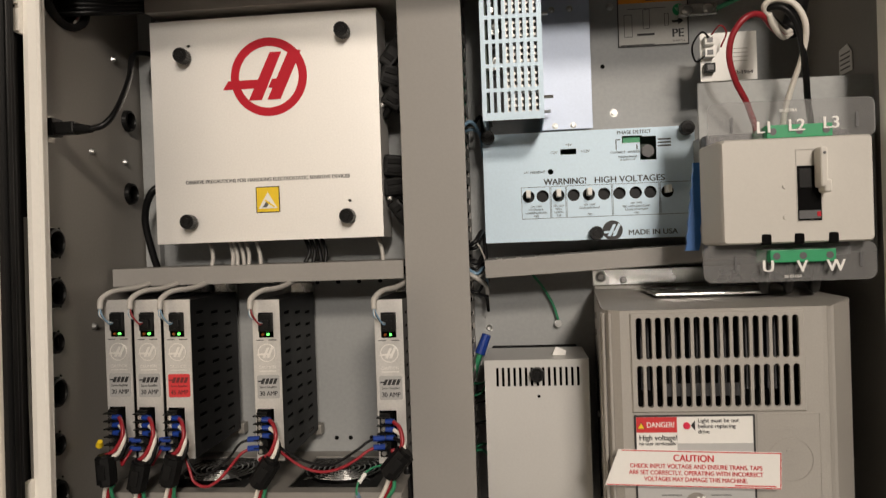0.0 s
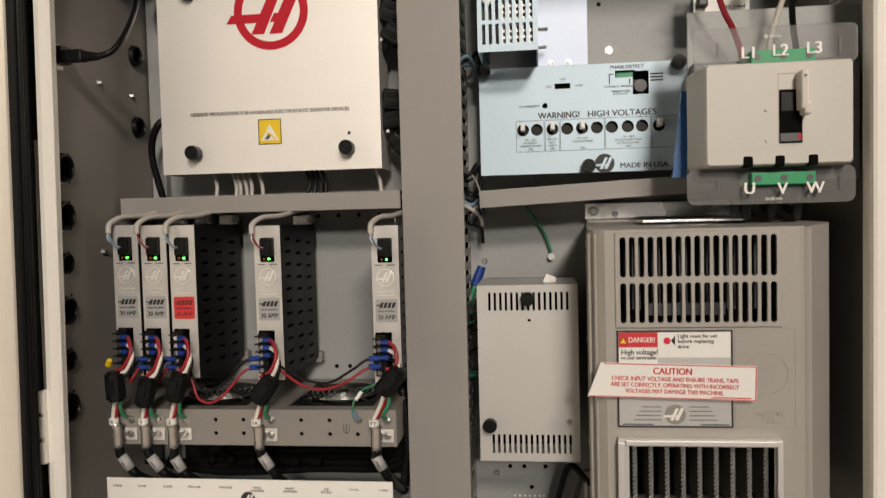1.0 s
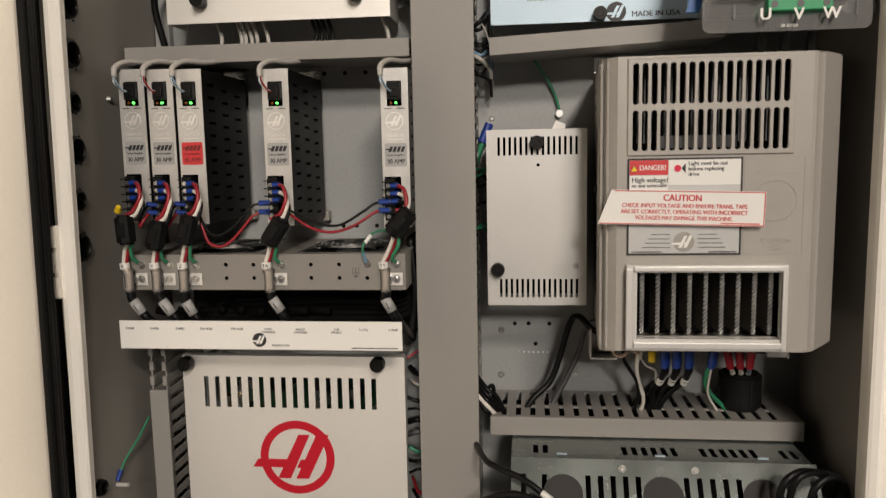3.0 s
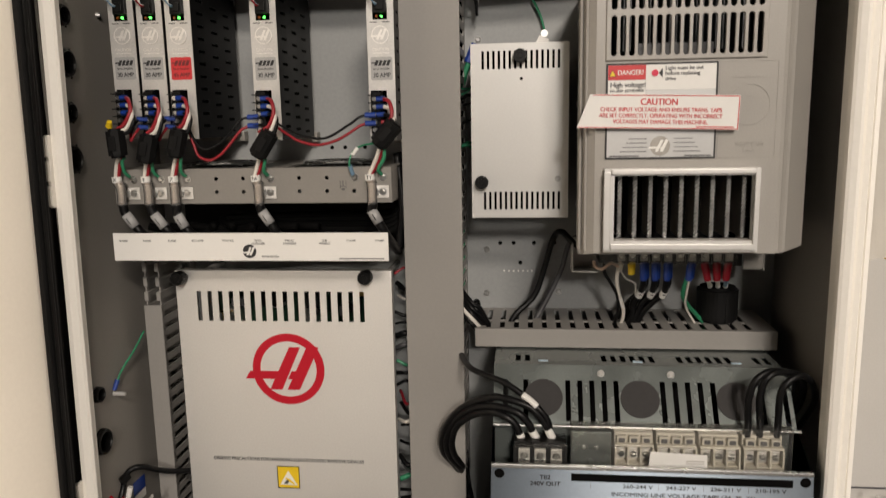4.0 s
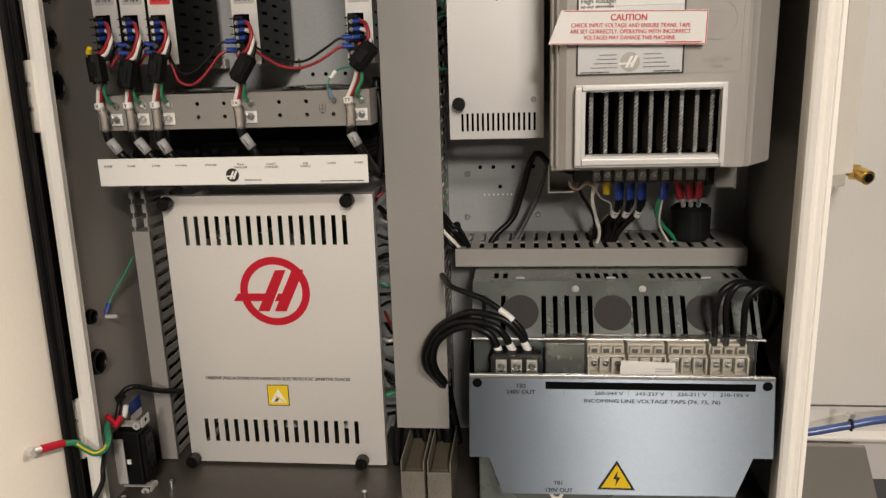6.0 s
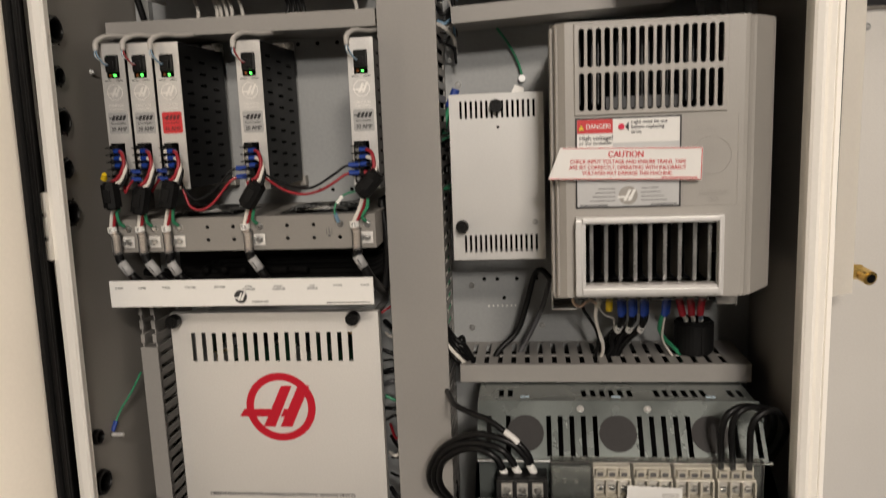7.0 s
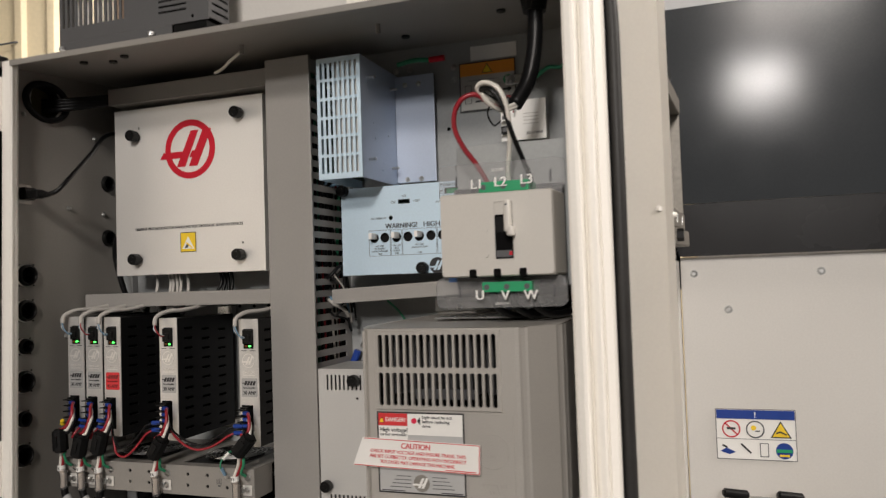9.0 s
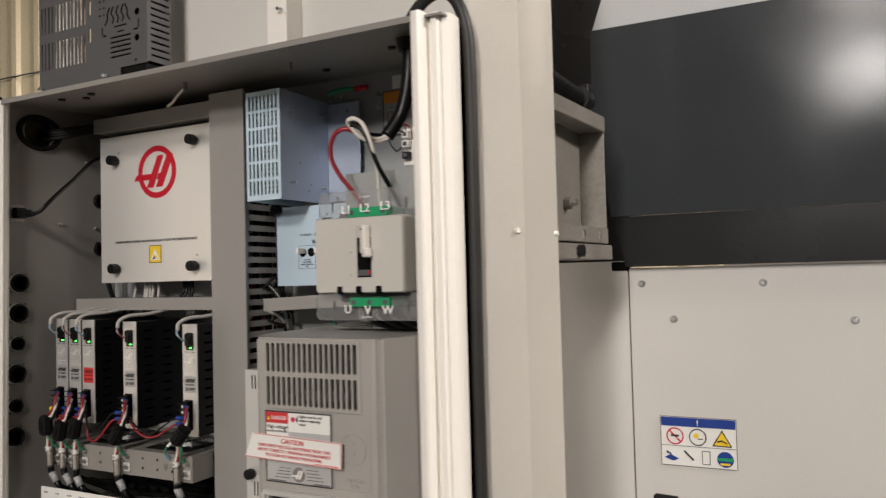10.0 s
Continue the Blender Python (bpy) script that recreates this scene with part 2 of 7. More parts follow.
def sheet(us, vs, holes, place, thick, round_holes=()):
    """A sheet with openings through it. us, vs: extents; holes: (u0, u1, v0, v1); round_holes: (u, v, r).
    place(u, v, d): the world place of a point at depth d below the face."""
    eps = 1e-6
    slots = list(holes) + [(u - 1.15 * r, u + 1.15 * r, v - 1.15 * r, v + 1.15 * r) for u, v, r in round_holes]
    gu = sorted({round(x, 6) for x in (*us, *(s[0] for s in slots), *(s[1] for s in slots))})
    gv = sorted({round(x, 6) for x in (*vs, *(s[2] for s in slots), *(s[3] for s in slots))})
    solid = {}
    for i in range(len(gu) - 1):
        for j in range(len(gv) - 1):
            cu, cv = (gu[i] + gu[i + 1]) / 2, (gv[j] + gv[j + 1]) / 2
            solid[i, j] = not any(s[0] - eps < cu < s[1] + eps and s[2] - eps < cv < s[3] + eps for s in slots)
    bm = bmesh.new()
    verts = {}

    def vert(i, j, d):
        if (i, j, d) not in verts:
            verts[i, j, d] = bm.verts.new(place(gu[i], gv[j], thick * d))
        return verts[i, j, d]

    for (i, j), full in solid.items():
        if not full:
            continue
        bm.faces.new([vert(*c, 0) for c in ((i, j), (i + 1, j), (i + 1, j + 1), (i, j + 1))])
        bm.faces.new([vert(*c, 1) for c in ((i, j), (i, j + 1), (i + 1, j + 1), (i + 1, j))])
        for (di, dj), (a, b) in (((-1, 0), ((i, j), (i, j + 1))), ((1, 0), ((i + 1, j + 1), (i + 1, j))), ((0, -1), ((i + 1, j), (i, j))), ((0, 1), ((i, j + 1), (i + 1, j + 1)))):
            if not solid.get((i + di, j + dj), False):
                bm.faces.new((vert(*a, 0), vert(*b, 0), vert(*b, 1), vert(*a, 1)))
    for u, v, r in round_holes:
        rim = []
        for k in range(16):
            a = math.pi * k / 8
            c, s = math.cos(a), math.sin(a)
            m = 1.15 * r / max(abs(c), abs(s))
            rim.append([bm.verts.new(place(u + q * c, v + q * s, d)) for q, d in ((m, 0), (r, 0), (r, thick))])
        for k in range(16):
            a, b = rim[k], rim[(k + 1) % 16]
            bm.faces.new((a[0], b[0], b[1], a[1]))
            bm.faces.new((a[1], b[1], b[2], a[2]))
    if round_holes:
        bmesh.ops.remove_doubles(bm, verts=bm.verts, dist=1e-6)
    bmesh.ops.recalc_face_normals(bm, faces=bm.faces)
    return bm


def front(y):
    return lambda u, v, d: Vector((u, y + d, v))


def flat(points, y, thick=0.0006):
    """A thin shape cut from a sheet that faces the camera side, from a closed line of (x, z)."""
    bm = bmesh.new()
    top = [bm.verts.new((x, y, z)) for x, z in points]
    low = [bm.verts.new((x, y + thick, z)) for x, z in points]
    bm.faces.new(top)
    bm.faces.new(low[::-1])
    for k in range(len(top)):
        n = (k + 1) % len(top)
        bm.faces.new((top[k], low[k], low[n], top[n]))
    bmesh.ops.recalc_face_normals(bm, faces=bm.faces)
    return bm


def ring(x, z, y, r0, r1, thick=0.0006, seg=48, squash=1.0):
    bm = bmesh.new()
    rows = [[bm.verts.new((x + r * math.cos(a), yy, z + squash * r * math.sin(a))) for a in (2 * math.pi * k / seg for k in range(seg))] for r, yy in ((r0, y), (r1, y), (r1, y + thick), (r0, y + thick))]
    for m in range(4):
        for k in range(seg):
            n = (k + 1) % seg
            bm.faces.new((rows[m][k], rows[m][n], rows[(m + 1) % 4][n], rows[(m + 1) % 4][k]))
    bmesh.ops.recalc_face_normals(bm, faces=bm.faces)
    return bm


def words(text, x, z, y, height, parent, material, width=None, align="CENTER", bold=0.0, name="lettering", m=None):
    """Flat lettering that faces the camera side: capitals of that height, its middle (or end) at x, its foot at z."""
    data = bpy.data.curves.new(name, "FONT")
    data.body, data.size, data.align_x, data.extrude = text, height / 0.70, align, 0.0002
    temp = new(name, data)
    bpy.context.view_layer.update()
    mesh = bpy.data.meshes.new_from_object(temp)
    bpy.data.objects.remove(temp)
    xs = [v.co.x for v in mesh.vertices]
    bm = bmesh.new()
    bm.from_mesh(mesh)
    bpy.data.meshes.remove(mesh)
    if bold or height >= 0.0038:  # heavier strokes: the letters twice, a hair apart
        more = bmesh.ops.duplicate(bm, geom=bm.verts[:] + bm.edges[:] + bm.faces[:])["geom"]
        bmesh.ops.translate(bm, vec=(height * (0.075 if bold >= 0.0002 else 0.045), 0, 0.00004), verts=[v for v in more if isinstance(v, bmesh.types.BMVert)])
    if width:
        s = width / (max(xs) - min(xs))
        bmesh.ops.scale(bm, vec=(s, 1, 1), verts=bm.verts)
    bmesh.ops.rotate(bm, cent=(0, 0, 0), matrix=Matrix.Rotation(radians(90), 3, "X"), verts=bm.verts)
    bmesh.ops.translate(bm, vec=(x, y, z), verts=bm.verts)
    if m is not None:
        bmesh.ops.transform(bm, matrix=m, verts=bm.verts)
    return part(name, bm, material, parent)


def bars(lines, y, parent, material, name="unreadable_print"):
    """Plain bars for print too small to read: (x0, x1, z, height)."""
    for x0, x1, z, h in lines:
        part(name, box(x0, x1, y, y + 0.0005, z, z + h), material, parent)


def knob(x, y, z, parent, r=0.0096, h=0.02):
    """A black knurled thumb nut on a short stud."""
    bm = bmesh.new()  # a turned profile whose rim is fluted
    rows = []
    for q, d in ((0.62, 0.0), (0.62, 0.22), (1.0, 0.26), (1.0, 0.93), (0.9, 1.0), (0.5, 1.0), (0.45, 0.9)):
        rows.append([bm.verts.new((x + r * q * f * math.cos(a), y - h * d, z + r * q * f * math.sin(a))) for a, f in ((2 * math.pi * k / 36, 1.0 - 0.07 * (k % 2) * (q > 0.95)) for k in range(36))])
    for one, two in zip(rows, rows[1:]):
        for k in range(36):
            bm.faces.new((one[k], one[(k + 1) % 36], two[(k + 1) % 36], two[k]))
    bm.faces.new(rows[-1])
    bmesh.ops.recalc_face_normals(bm, faces=bm.faces)
    nut = part("thumb_nut", bm, BLACK, parent, "black knurled thumb nut")
    part("nut_recess", rod((x, y - h - 0.0003, z), (x, y - h + 0.002, z), r * 0.45, seg=14), BLACK, nut)
    return nut


def screw(x, y, z, parent, r=0.003, material=None, name="screw"):
    bm = rod((x, y, z), (x, y - 0.0008, z), r * 1.25, r * 1.2, seg=14)
    bm = rod((x, y - 0.0008, z), (x, y - 0.0026, z), r, r * 0.62, seg=12, bm=bm)
    bm = box(x - r * 0.5, x + r * 0.5, y - 0.0029, y - 0.0025, z - r * 0.1, z + r * 0.1, 0, bm)
    bm = box(x - r * 0.1, x + r * 0.1, y - 0.0029, y - 0.0025, z - r * 0.5, z + r * 0.5, 0, bm)
    return part(name, bm, material or SCREW, parent)


def bolt_x(x, y, z, parent, r=0.004, h=0.005, way=1):
    """A dome bolt on a side wall."""
    return part("bolt", rod((x, y, z), (x + way * h, y, z), r, r * 0.6, seg=10), SCREW, parent)


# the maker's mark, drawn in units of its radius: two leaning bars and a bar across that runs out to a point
MARK = (("mark_bar", ((-0.54, -0.58), (-0.20, -0.58), (0.35, 0.62), (0.05, 0.62))),
        ("mark_bar", ((-0.05, -0.58), (0.29, -0.58), (0.74, 0.36), (0.86, 0.62), (0.57, 0.70))),
        ("mark_wing", ((-1.21, -0.28), (-0.36, -0.28), (-0.26, -0.06), (-1.07, -0.06))),
        ("mark_link", ((-0.02, -0.28), (0.14, -0.28), (0.24, -0.06), (0.09, -0.06))))


def badge(x, z, y, r, parent, material, thick=0.0006, ringed=True):
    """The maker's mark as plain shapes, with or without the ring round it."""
    if ringed:
        part("mark_ring", ring(x, z, y, r * 0.785, r, thick, 64), material, parent)
    for k, (name, line) in enumerate(MARK):
        part(name, flat([(x + r * u, z + r * v) for u, v in line], y - 0.0002 - 0.0001 * k, thick + 0.0001 + 0.0001 * k), material, parent)


def triangle_sign(x, z, y, w, parent, material=YELLOW, glyph=True):
    """A yellow warning triangle with a black rim."""
    h = w * 0.87
    outer = part("triangle_rim", flat([(x - w / 2, z), (x + w / 2, z), (x, z + h)], y), INK, parent)
    k = 0.80
    part("triangle_field", flat([(x - k * w / 2, z + 0.07 * h), (x + k * w / 2, z + 0.07 * h), (x, z + 0.07 * h + k * h)], y - 0.0004), material, outer)
    if glyph:
        part("flash", flat([(x + 0.03 * w, z + 0.66 * h), (x - 0.09 * w, z + 0.38 * h), (x + 0.0 * w, z + 0.38 * h), (x - 0.03 * w, z + 0.14 * h), (x + 0.1 * w, z + 0.44 * h), (x + 0.01 * w, z + 0.44 * h)], y - 0.0008), INK, outer)
    return outer


# ---- the shop and the machine round the cabinet ----
def plain(name, bm, material, label, category, kind="structure"):
    data = bpy.data.meshes.new(name)
    bm.to_mesh(data)
    bm.free()
    data.materials.append(material)
    ob = new(name, data)
    BASE[ob.name] = Vector((0, 0, 0))
    return tagged(ob, label, category, "", kind)


plain("floor", box(-5, 7, -11, 5.2, -0.1, 0), CONCRETE, "grey concrete shop floor", "floor")
plain("ceiling", box(-5, 7, -11, 5.2, 4.2, 4.3), ROOM, "pale painted shop ceiling", "ceiling")
plain("wall_south", box(-5, 7, -11.1, -11, 0, 4.2), ROOM, "pale painted shop wall", "wall")
plain("wall_west", box(-5.1, -5, -11, 5.2, 0, 4.2), ROOM, "pale painted shop wall", "wall")
plain("wall_east", box(7, 7.1, -11, 5.2, 0, 4.2), ROOM, "pale painted shop wall", "wall")

# ribbed steel wall far behind the cabinet
bm = bmesh.new()
line = []
for i in range(44):
    x = -4.9 + i * 0.27
    line += [(x, 3.6), (x + 0.17, 3.6), (x + 0.19, 3.57), (x + 0.245, 3.57), (x + 0.26, 3.6)]
low = [bm.verts.new((x, y, 0)) for x, y in line]
top = [bm.verts.new((x, y, 4.2)) for x, y in line]
for k in range(len(line) - 1):
    bm.faces.new((low[k], low[k + 1], top[k + 1], top[k]))
plain("wall_north", bm, WALL, "yellowish ribbed sheet steel wall", "wall")
wire_ = thing("thin_wire", (-4.0, 3.56, 3.1), "thin dark wire strung along the ribbed wall", "wire")
part("strand", tube([(-4.95, 3.56, 3.117), (-4.6, 3.56, 3.112), (-4.2, 3.56, 3.105), (-3.6, 3.56, 3.10)], 0.006, 6), GREYP, wire_, smooth=True)

# ---- machine enclosure beside the cabinet ----
machine = thing("machine_enclosure", (0.9, 1.51, 0), "pale grey sheet metal machine enclosure beside the open cabinet", "machine")
part("side_panel", box(0.4305, 3.2, 1.51, 1.53, 0.30, 1.504, 0.002), PANEL, machine)
part("corner_panel", box(0.20, 0.428, 1.511, 1.53, 0.30, 1.519, 0.002), PANEL, machine)
part("corner_gap", box(0.395, 0.431, 1.506, 1.5105, 1.499, 1.518, 0.003), VOID, machine)
# upper sheet: its weaker light is put into a greyer colour
part("upper_panel", flat([(0.371, 2.009), (3.2, 2.009), (3.2, 3.0), (0.72, 3.0)], 1.50, 0.02), mat("shaded_sheet_panel", (0.42, 0.43, 0.44), 0.45, 0, 0.05, 3, 260, 0.05), machine, "upper sheet, its shade painted as mid grey")
part("roof_panel", box(0.45, 3.2, 1.50, 2.9, 3.0, 3.03), PANEL, machine)
part("dark_window_panel", flat([(0.372, 2.007), (0.3695, 1.85), (0.4036, 1.6108), (3.2, 1.6108), (3.2, 2.007)], 1.485, 0.015), WINDOW, machine, "smooth dark grey panel")
part("dark_lower_band", flat([(0.4036, 1.610), (0.430, 1.5062), (3.2, 1.5062), (3.2, 1.610)], 1.488, 0.014), WINDOWD, machine, "darker grey band under the panel")
part("inner_shell", box(0.10, 0.43, 1.52, 1.535, 1.44, 3.0), WINDOWD, machine)
part("carrier_body", box(-0.54, 0.26, 1.09, 1.50, 0.0, 1.825, 0.003), PANEL, machine)
part("end_wall", box(3.18, 3.2, 1.54, 2.9, 0.0, 2.99), PANEL, machine)
part("rear_wall", box(0.45, 3.2, 2.9, 2.92, 0.0, 2.99), PANEL, machine)
part("lower_skirt", box(0.43, 3.2, 1.535, 1.55, 0.0, 0.30), GREYP, machine)
for x, z in ((0.456, 1.471), (0.688, 1.469), (0.518, 1.398), (0.842, 1.397), (0.92, 1.468), (1.15, 1.467), (1.16, 1.396)):
    screw(x, 1.51, z, machine, 0.0065)
part("panel_ledge", box(0.43, 3.2, 1.47, 1.508, 0.412, 0.420, 0.002), PANEL, machine)
part("panel_seam", box(0.43, 3.2, 1.5065, 1.5095, 0.4765, 0.4795), GREYP, machine)
part("slanted_guard", flat([(0.56, -0.01), (0.875, -0.01), (0.747, 0.41), (0.56, 0.41)], 1.45, 0.012), mat("brown_grey_enamel", (0.21, 0.195, 0.175), 0.5), machine, "brown-grey sloping guard plate")
# steel bracket between post and dark panel
# darker and browner than the other dull steel, with a mottled tone
DARKSTEEL = mat("dark_brown_steel", (0.22, 0.205, 0.18), 0.5, 0.35, 0.2, 10, 160, 0.06)
bracket = thing("steel_bracket", (0.47, 1.2, 1.53), "bare steel U-shaped bracket between post and dark panel", "bracket")


def arm(z0, z1, inner, grow=0.0):
    """A bent bar that runs back from the post, a little outwards."""
    bm = bmesh.new()
    rim = [(inner, 1.03), (0.4715, 1.03), (0.4880 + grow * 0.8, 1.29), (inner, 1.29)]
    low, top = [bm.verts.new((x, y, z0)) for x, y in rim], [bm.verts.new((x, y, z1)) for x, y in rim]
    bm.faces.new(low)
    bm.faces.new(top)
    for k in range(4):
        bm.faces.new((low[k], low[(k + 1) % 4], top[(k + 1) % 4], top[k]))
    bmesh.ops.recalc_face_normals(bm, faces=bm.faces)
    bmesh.ops.bevel(bm, geom=bm.edges[:], offset=0.0012, segments=2, affect="EDGES")
    return bm


part("upper_arm", arm(1.767, 1.795, 0.44), DARKSTEEL, bracket)
part("lower_arm", arm(1.563, 1.591, 0.44), DARKSTEEL, bracket)
part("lower_flange", arm(1.534, 1.560, 0.43, 0.008), DARKSTEEL, bracket)
part("web", box(0.436, 0.440, 1.03, 1.285, 1.5915, 1.7665), DARKSTEEL, bracket)
part("end_rib", box(0.4405, 0.4865, 1.284, 1.288, 1.5915, 1.7665, 0.001), DARKSTEEL, bracket)
stud = part("bolt", rod((0.440, 1.19, 1.633), (0.452, 1.19, 1.633), 0.011, seg=6), DARKSTEEL, bracket)
part("bolt_end", rod((0.452, 1.19, 1.633), (0.462, 1.19, 1.633), 0.006, seg=14, bevel=0.001), STEEL, stud)
for y, x in ((1.165, 0.4805), (1.245, 0.4855)):
    part("slot", box(x - 0.001, x + 0.0006, y - 0.004, y + 0.004, 1.570, 1.584, 0.0003), STEEL, bracket)
part("lock_nut", rod((0.474, 1.13, 1.548), (0.490, 1.13, 1.548), 0.010, seg=6), BLACK, bracket)
hose = thing("corrugated_hose", (0.47, 1.15, 1.80), "black corrugated hose above the steel bracket", "hose")
bm = None
for k in range(24):
    y = 1.034 + k * 0.0078
    x, z = 0.464 - 0.05 * (y - 1.05), 1.816 + 0.04 * (y - 1.05)
    bm = rod((x, y, z), (x, y + 0.005, z), 0.0165, seg=16, bm=bm)
    bm = rod((x, y + 0.005, z), (x, y + 0.0078, z), 0.0138, seg=16, bm=bm)
part("ribs", bm, RUBBER, hose)
part("end_fitting", rod((0.457, 1.222, 1.822), (0.454, 1.28, 1.824), 0.0215, seg=20, bevel=0.004), BLACK, hose)
part("clip", box(0.455, 0.472, 1.25, 1.275, 1.797, 1.852, 0.004), BLACK, hose)

# post of the machine beside the cabinet
def post_sheet(a, b):
    """An upright sheet of the post between two points of the plan."""
    bm = bmesh.new()
    bm.faces.new([bm.verts.new((x, y, z)) for (x, y), z in ((a, 1.098), (b, 1.098), (b, 3.0), (a, 3.0))])
    bmesh.ops.solidify(bm, geom=bm.faces[:], thickness=0.002)
    return bm


post = thing("machine_post", (0.453, 0.95, 1.098), "white painted sheet metal post with dome screws", "post")
part("front_face", post_sheet((0.4150, 0.8640), (0.4752, 0.9010)), CREAM, post)
part("side_face", post_sheet((0.4752, 0.9014), (0.4800, 1.028)), CREAM, post)
part("back_flange", box(0.440, 0.4775, 1.024, 1.028, 1.098, 3.0), CREAM, post)
part("screw", rod((0.467, 0.8962, 1.572), (0.4695, 0.8922, 1.572), 0.0045, 0.003, seg=12), CREAM, post)
part("screw", rod((0.4795, 1.016, 1.572), (0.4850, 1.016, 1.572), 0.0045, 0.003, seg=12), CREAM, post)
sign = thing("safety_sign", (0.555, 1.509, 1.165), "white safety sign with blue band and six pictograms on the enclosure", "sign")
part("plate", box(0.483, 0.628, 1.5082, 1.5095, 1.117, 1.215, 0.0005), WHITE, sign)
part("rim", sheet((0.4825, 0.6285), (1.1165, 1.2155), [(0.4838, 0.6272, 1.1178, 1.2142)], front(1.5078), 0.0006), GREYP, sign)
part("blue_band", box(0.4845, 0.6265, 1.5072, 1.508, 1.196, 1.2135), BLUE, sign)
part("divider", box(0.4845, 0.6265, 1.5076, 1.508, 1.1565, 1.1575), GREYP, sign)
words("!", 0.555, 1.199, 1.5068, 0.011, sign, WHITE, bold=0.0004)
for k, x in enumerate((0.511, 0.555)):
    part("round_pictogram", ring(x, 1.176, 1.5076, 0.0145, 0.017), (RED, GREYP)[k], sign)
    if k == 0:
        part("slash", flat([(x - 0.012, 1.186), (x - 0.010, 1.188), (x + 0.012, 1.166), (x + 0.010, 1.164)], 1.5074), RED, sign)
        bars([(x - 0.008, x + 0.008, 1.175, 0.004)], 1.507, sign, INK, "hose_glyph")
    else:
        part("glyph", rod((x - 0.003, 1.5074, 1.179), (x - 0.003, 1.508, 1.179), 0.005, seg=14), YELLOW, sign)
        bars([(x, x + 0.009, 1.172, 0.002)], 1.507, sign, INK, "spray_glyph")
triangle_sign(0.601, 1.1605, 1.5076, 0.038, sign, glyph=False)
part("wave_glyph", flat([(0.592, 1.168), (0.600, 1.171), (0.611, 1.166), (0.611, 1.169), (0.600, 1.174), (0.592, 1.171)], 1.5066), INK, sign)
part("pictogram", flat([(0.489, 1.132), (0.506, 1.126), (0.518, 1.131), (0.501, 1.139)], 1.5076), BLUE, sign)
part("pictogram", flat([(0.493, 1.142), (0.503, 1.138), (0.503, 1.141), (0.494, 1.146)], 1.5076), INK, sign)
part("pictogram", flat([(0.527, 1.146), (0.545, 1.128), (0.547, 1.131), (0.529, 1.149)], 1.5076), INK, sign)
part("pictogram", sheet((0.562, 0.578), (1.123, 1.150), [(0.5635, 0.5765, 1.1245, 1.1485)], front(1.5076), 0.0004), GREYP, sign)
part("pictogram", rod((0.606, 1.5074, 1.136), (0.606, 1.508, 1.136), 0.0155, seg=24), BLUE, sign)
part("pictogram", box(0.592, 0.620, 1.5068, 1.5073, 1.133, 1.139), GREEN, sign)
part("pictogram", box(0.597, 0.615, 1.5068, 1.5073, 1.125, 1.129), YELLOW, sign)

machine.location += Vector((0.04, 0, 0.014))
sign.location += Vector((0.0415, 0, 0.001))

# ---- control cabinet ----
cab = thing("control_cabinet", (-0.06, 0.92, 0.645), "open grey steel control cabinet with a white door frame", "cabinet")
X0, X1, YF, YB, ZF, ZR = -0.517, 0.395, 0.785, 1.06, 0.655, 1.851
ZB = 1.875  # the roof rises towards the back
part("back_plate", box(X0, X1, YB, YB + 0.004, ZF, ZB), BACK, cab, "bluish grey mounting plate with screws and holes")
wall_holes = [(0.821 + 0.04 * (z - 1.235), z, r) for z, r in ((1.520, 0.0165), (1.463, 0.0165), (1.350, 0.0165), (1.234, 0.0165), (1.406, 0.012), (1.291, 0.012))] + [(1.010, 1.687, 0.014), (1.010, 1.587, 0.014), (0.824, 0.930, 0.010), (0.824, 0.865, 0.0165)]
left = sheet((YF, YB), (ZF, ZR), [], lambda u, v, d: Vector((X0 - d, u, v + (ZB - ZR) * (v > ZR - 0.001) * (u - YF) / (YB - YF))), 0.003, [(u, v, r * 0.8) for u, v, r in wall_holes] + [(0.876, 1.812, 0.031)])
part("left_wall", left, GREY, cab)
part("outer_left_skin", box(-0.548, -0.544, YF + 0.02, YB, ZF, ZR), CREAM, cab)
part("right_wall", sheet((0.812, YB), (ZF, ZR), [], lambda u, v, d: Vector((X1 + d, u, v + (ZB - ZR) * (v > ZR - 0.001) * (u - YF) / (YB - YF))), 0.003), GREY, cab)
part("outer_right_skin", box(0.4098, 0.4125, 0.872, YB, ZF - 0.01, 1.868), CREAM, cab)
part("roof_sheet", sheet((-0.548, 0.4125), (YF + 0.003, YB + 0.01), [], lambda u, v, d: Vector((u, v, ZR + (ZB - ZR) * (v - YF) / (YB - YF) + d)), 0.003), GREY, cab)
part("roof_lip", box(-0.548, 0.384, YF - 0.002, YF + 0.003, 1.8465, 1.8555, 0.001), GREY, cab)
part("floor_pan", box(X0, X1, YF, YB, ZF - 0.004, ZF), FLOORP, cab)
part("sill", box(-0.548, 0.41, YF - 0.004, YF, ZF - 0.05, ZF + 0.004, 0.001), CREAM, cab)


def profile(points, z0, z1, thick=0.002):
    """A folded sheet: a line in plan, drawn up between two heights, with its thickness behind it."""
    line = list(points) + [(x, y + thick) for x, y in reversed(points)]
    bm = bmesh.new()
    low, top = [bm.verts.new((x, y, z0)) for x, y in line], [bm.verts.new((x, y, z1)) for x, y in line]
    n, m = len(line), len(points)
    for k in range(n):
        bm.faces.new((low[k], low[(k + 1) % n], top[(k + 1) % n], top[k]))
    for k in range(m - 1):
        for row in (low, top):
            bm.faces.new((row[k], row[k + 1], row[n - 2 - k], row[n - 1 - k]))
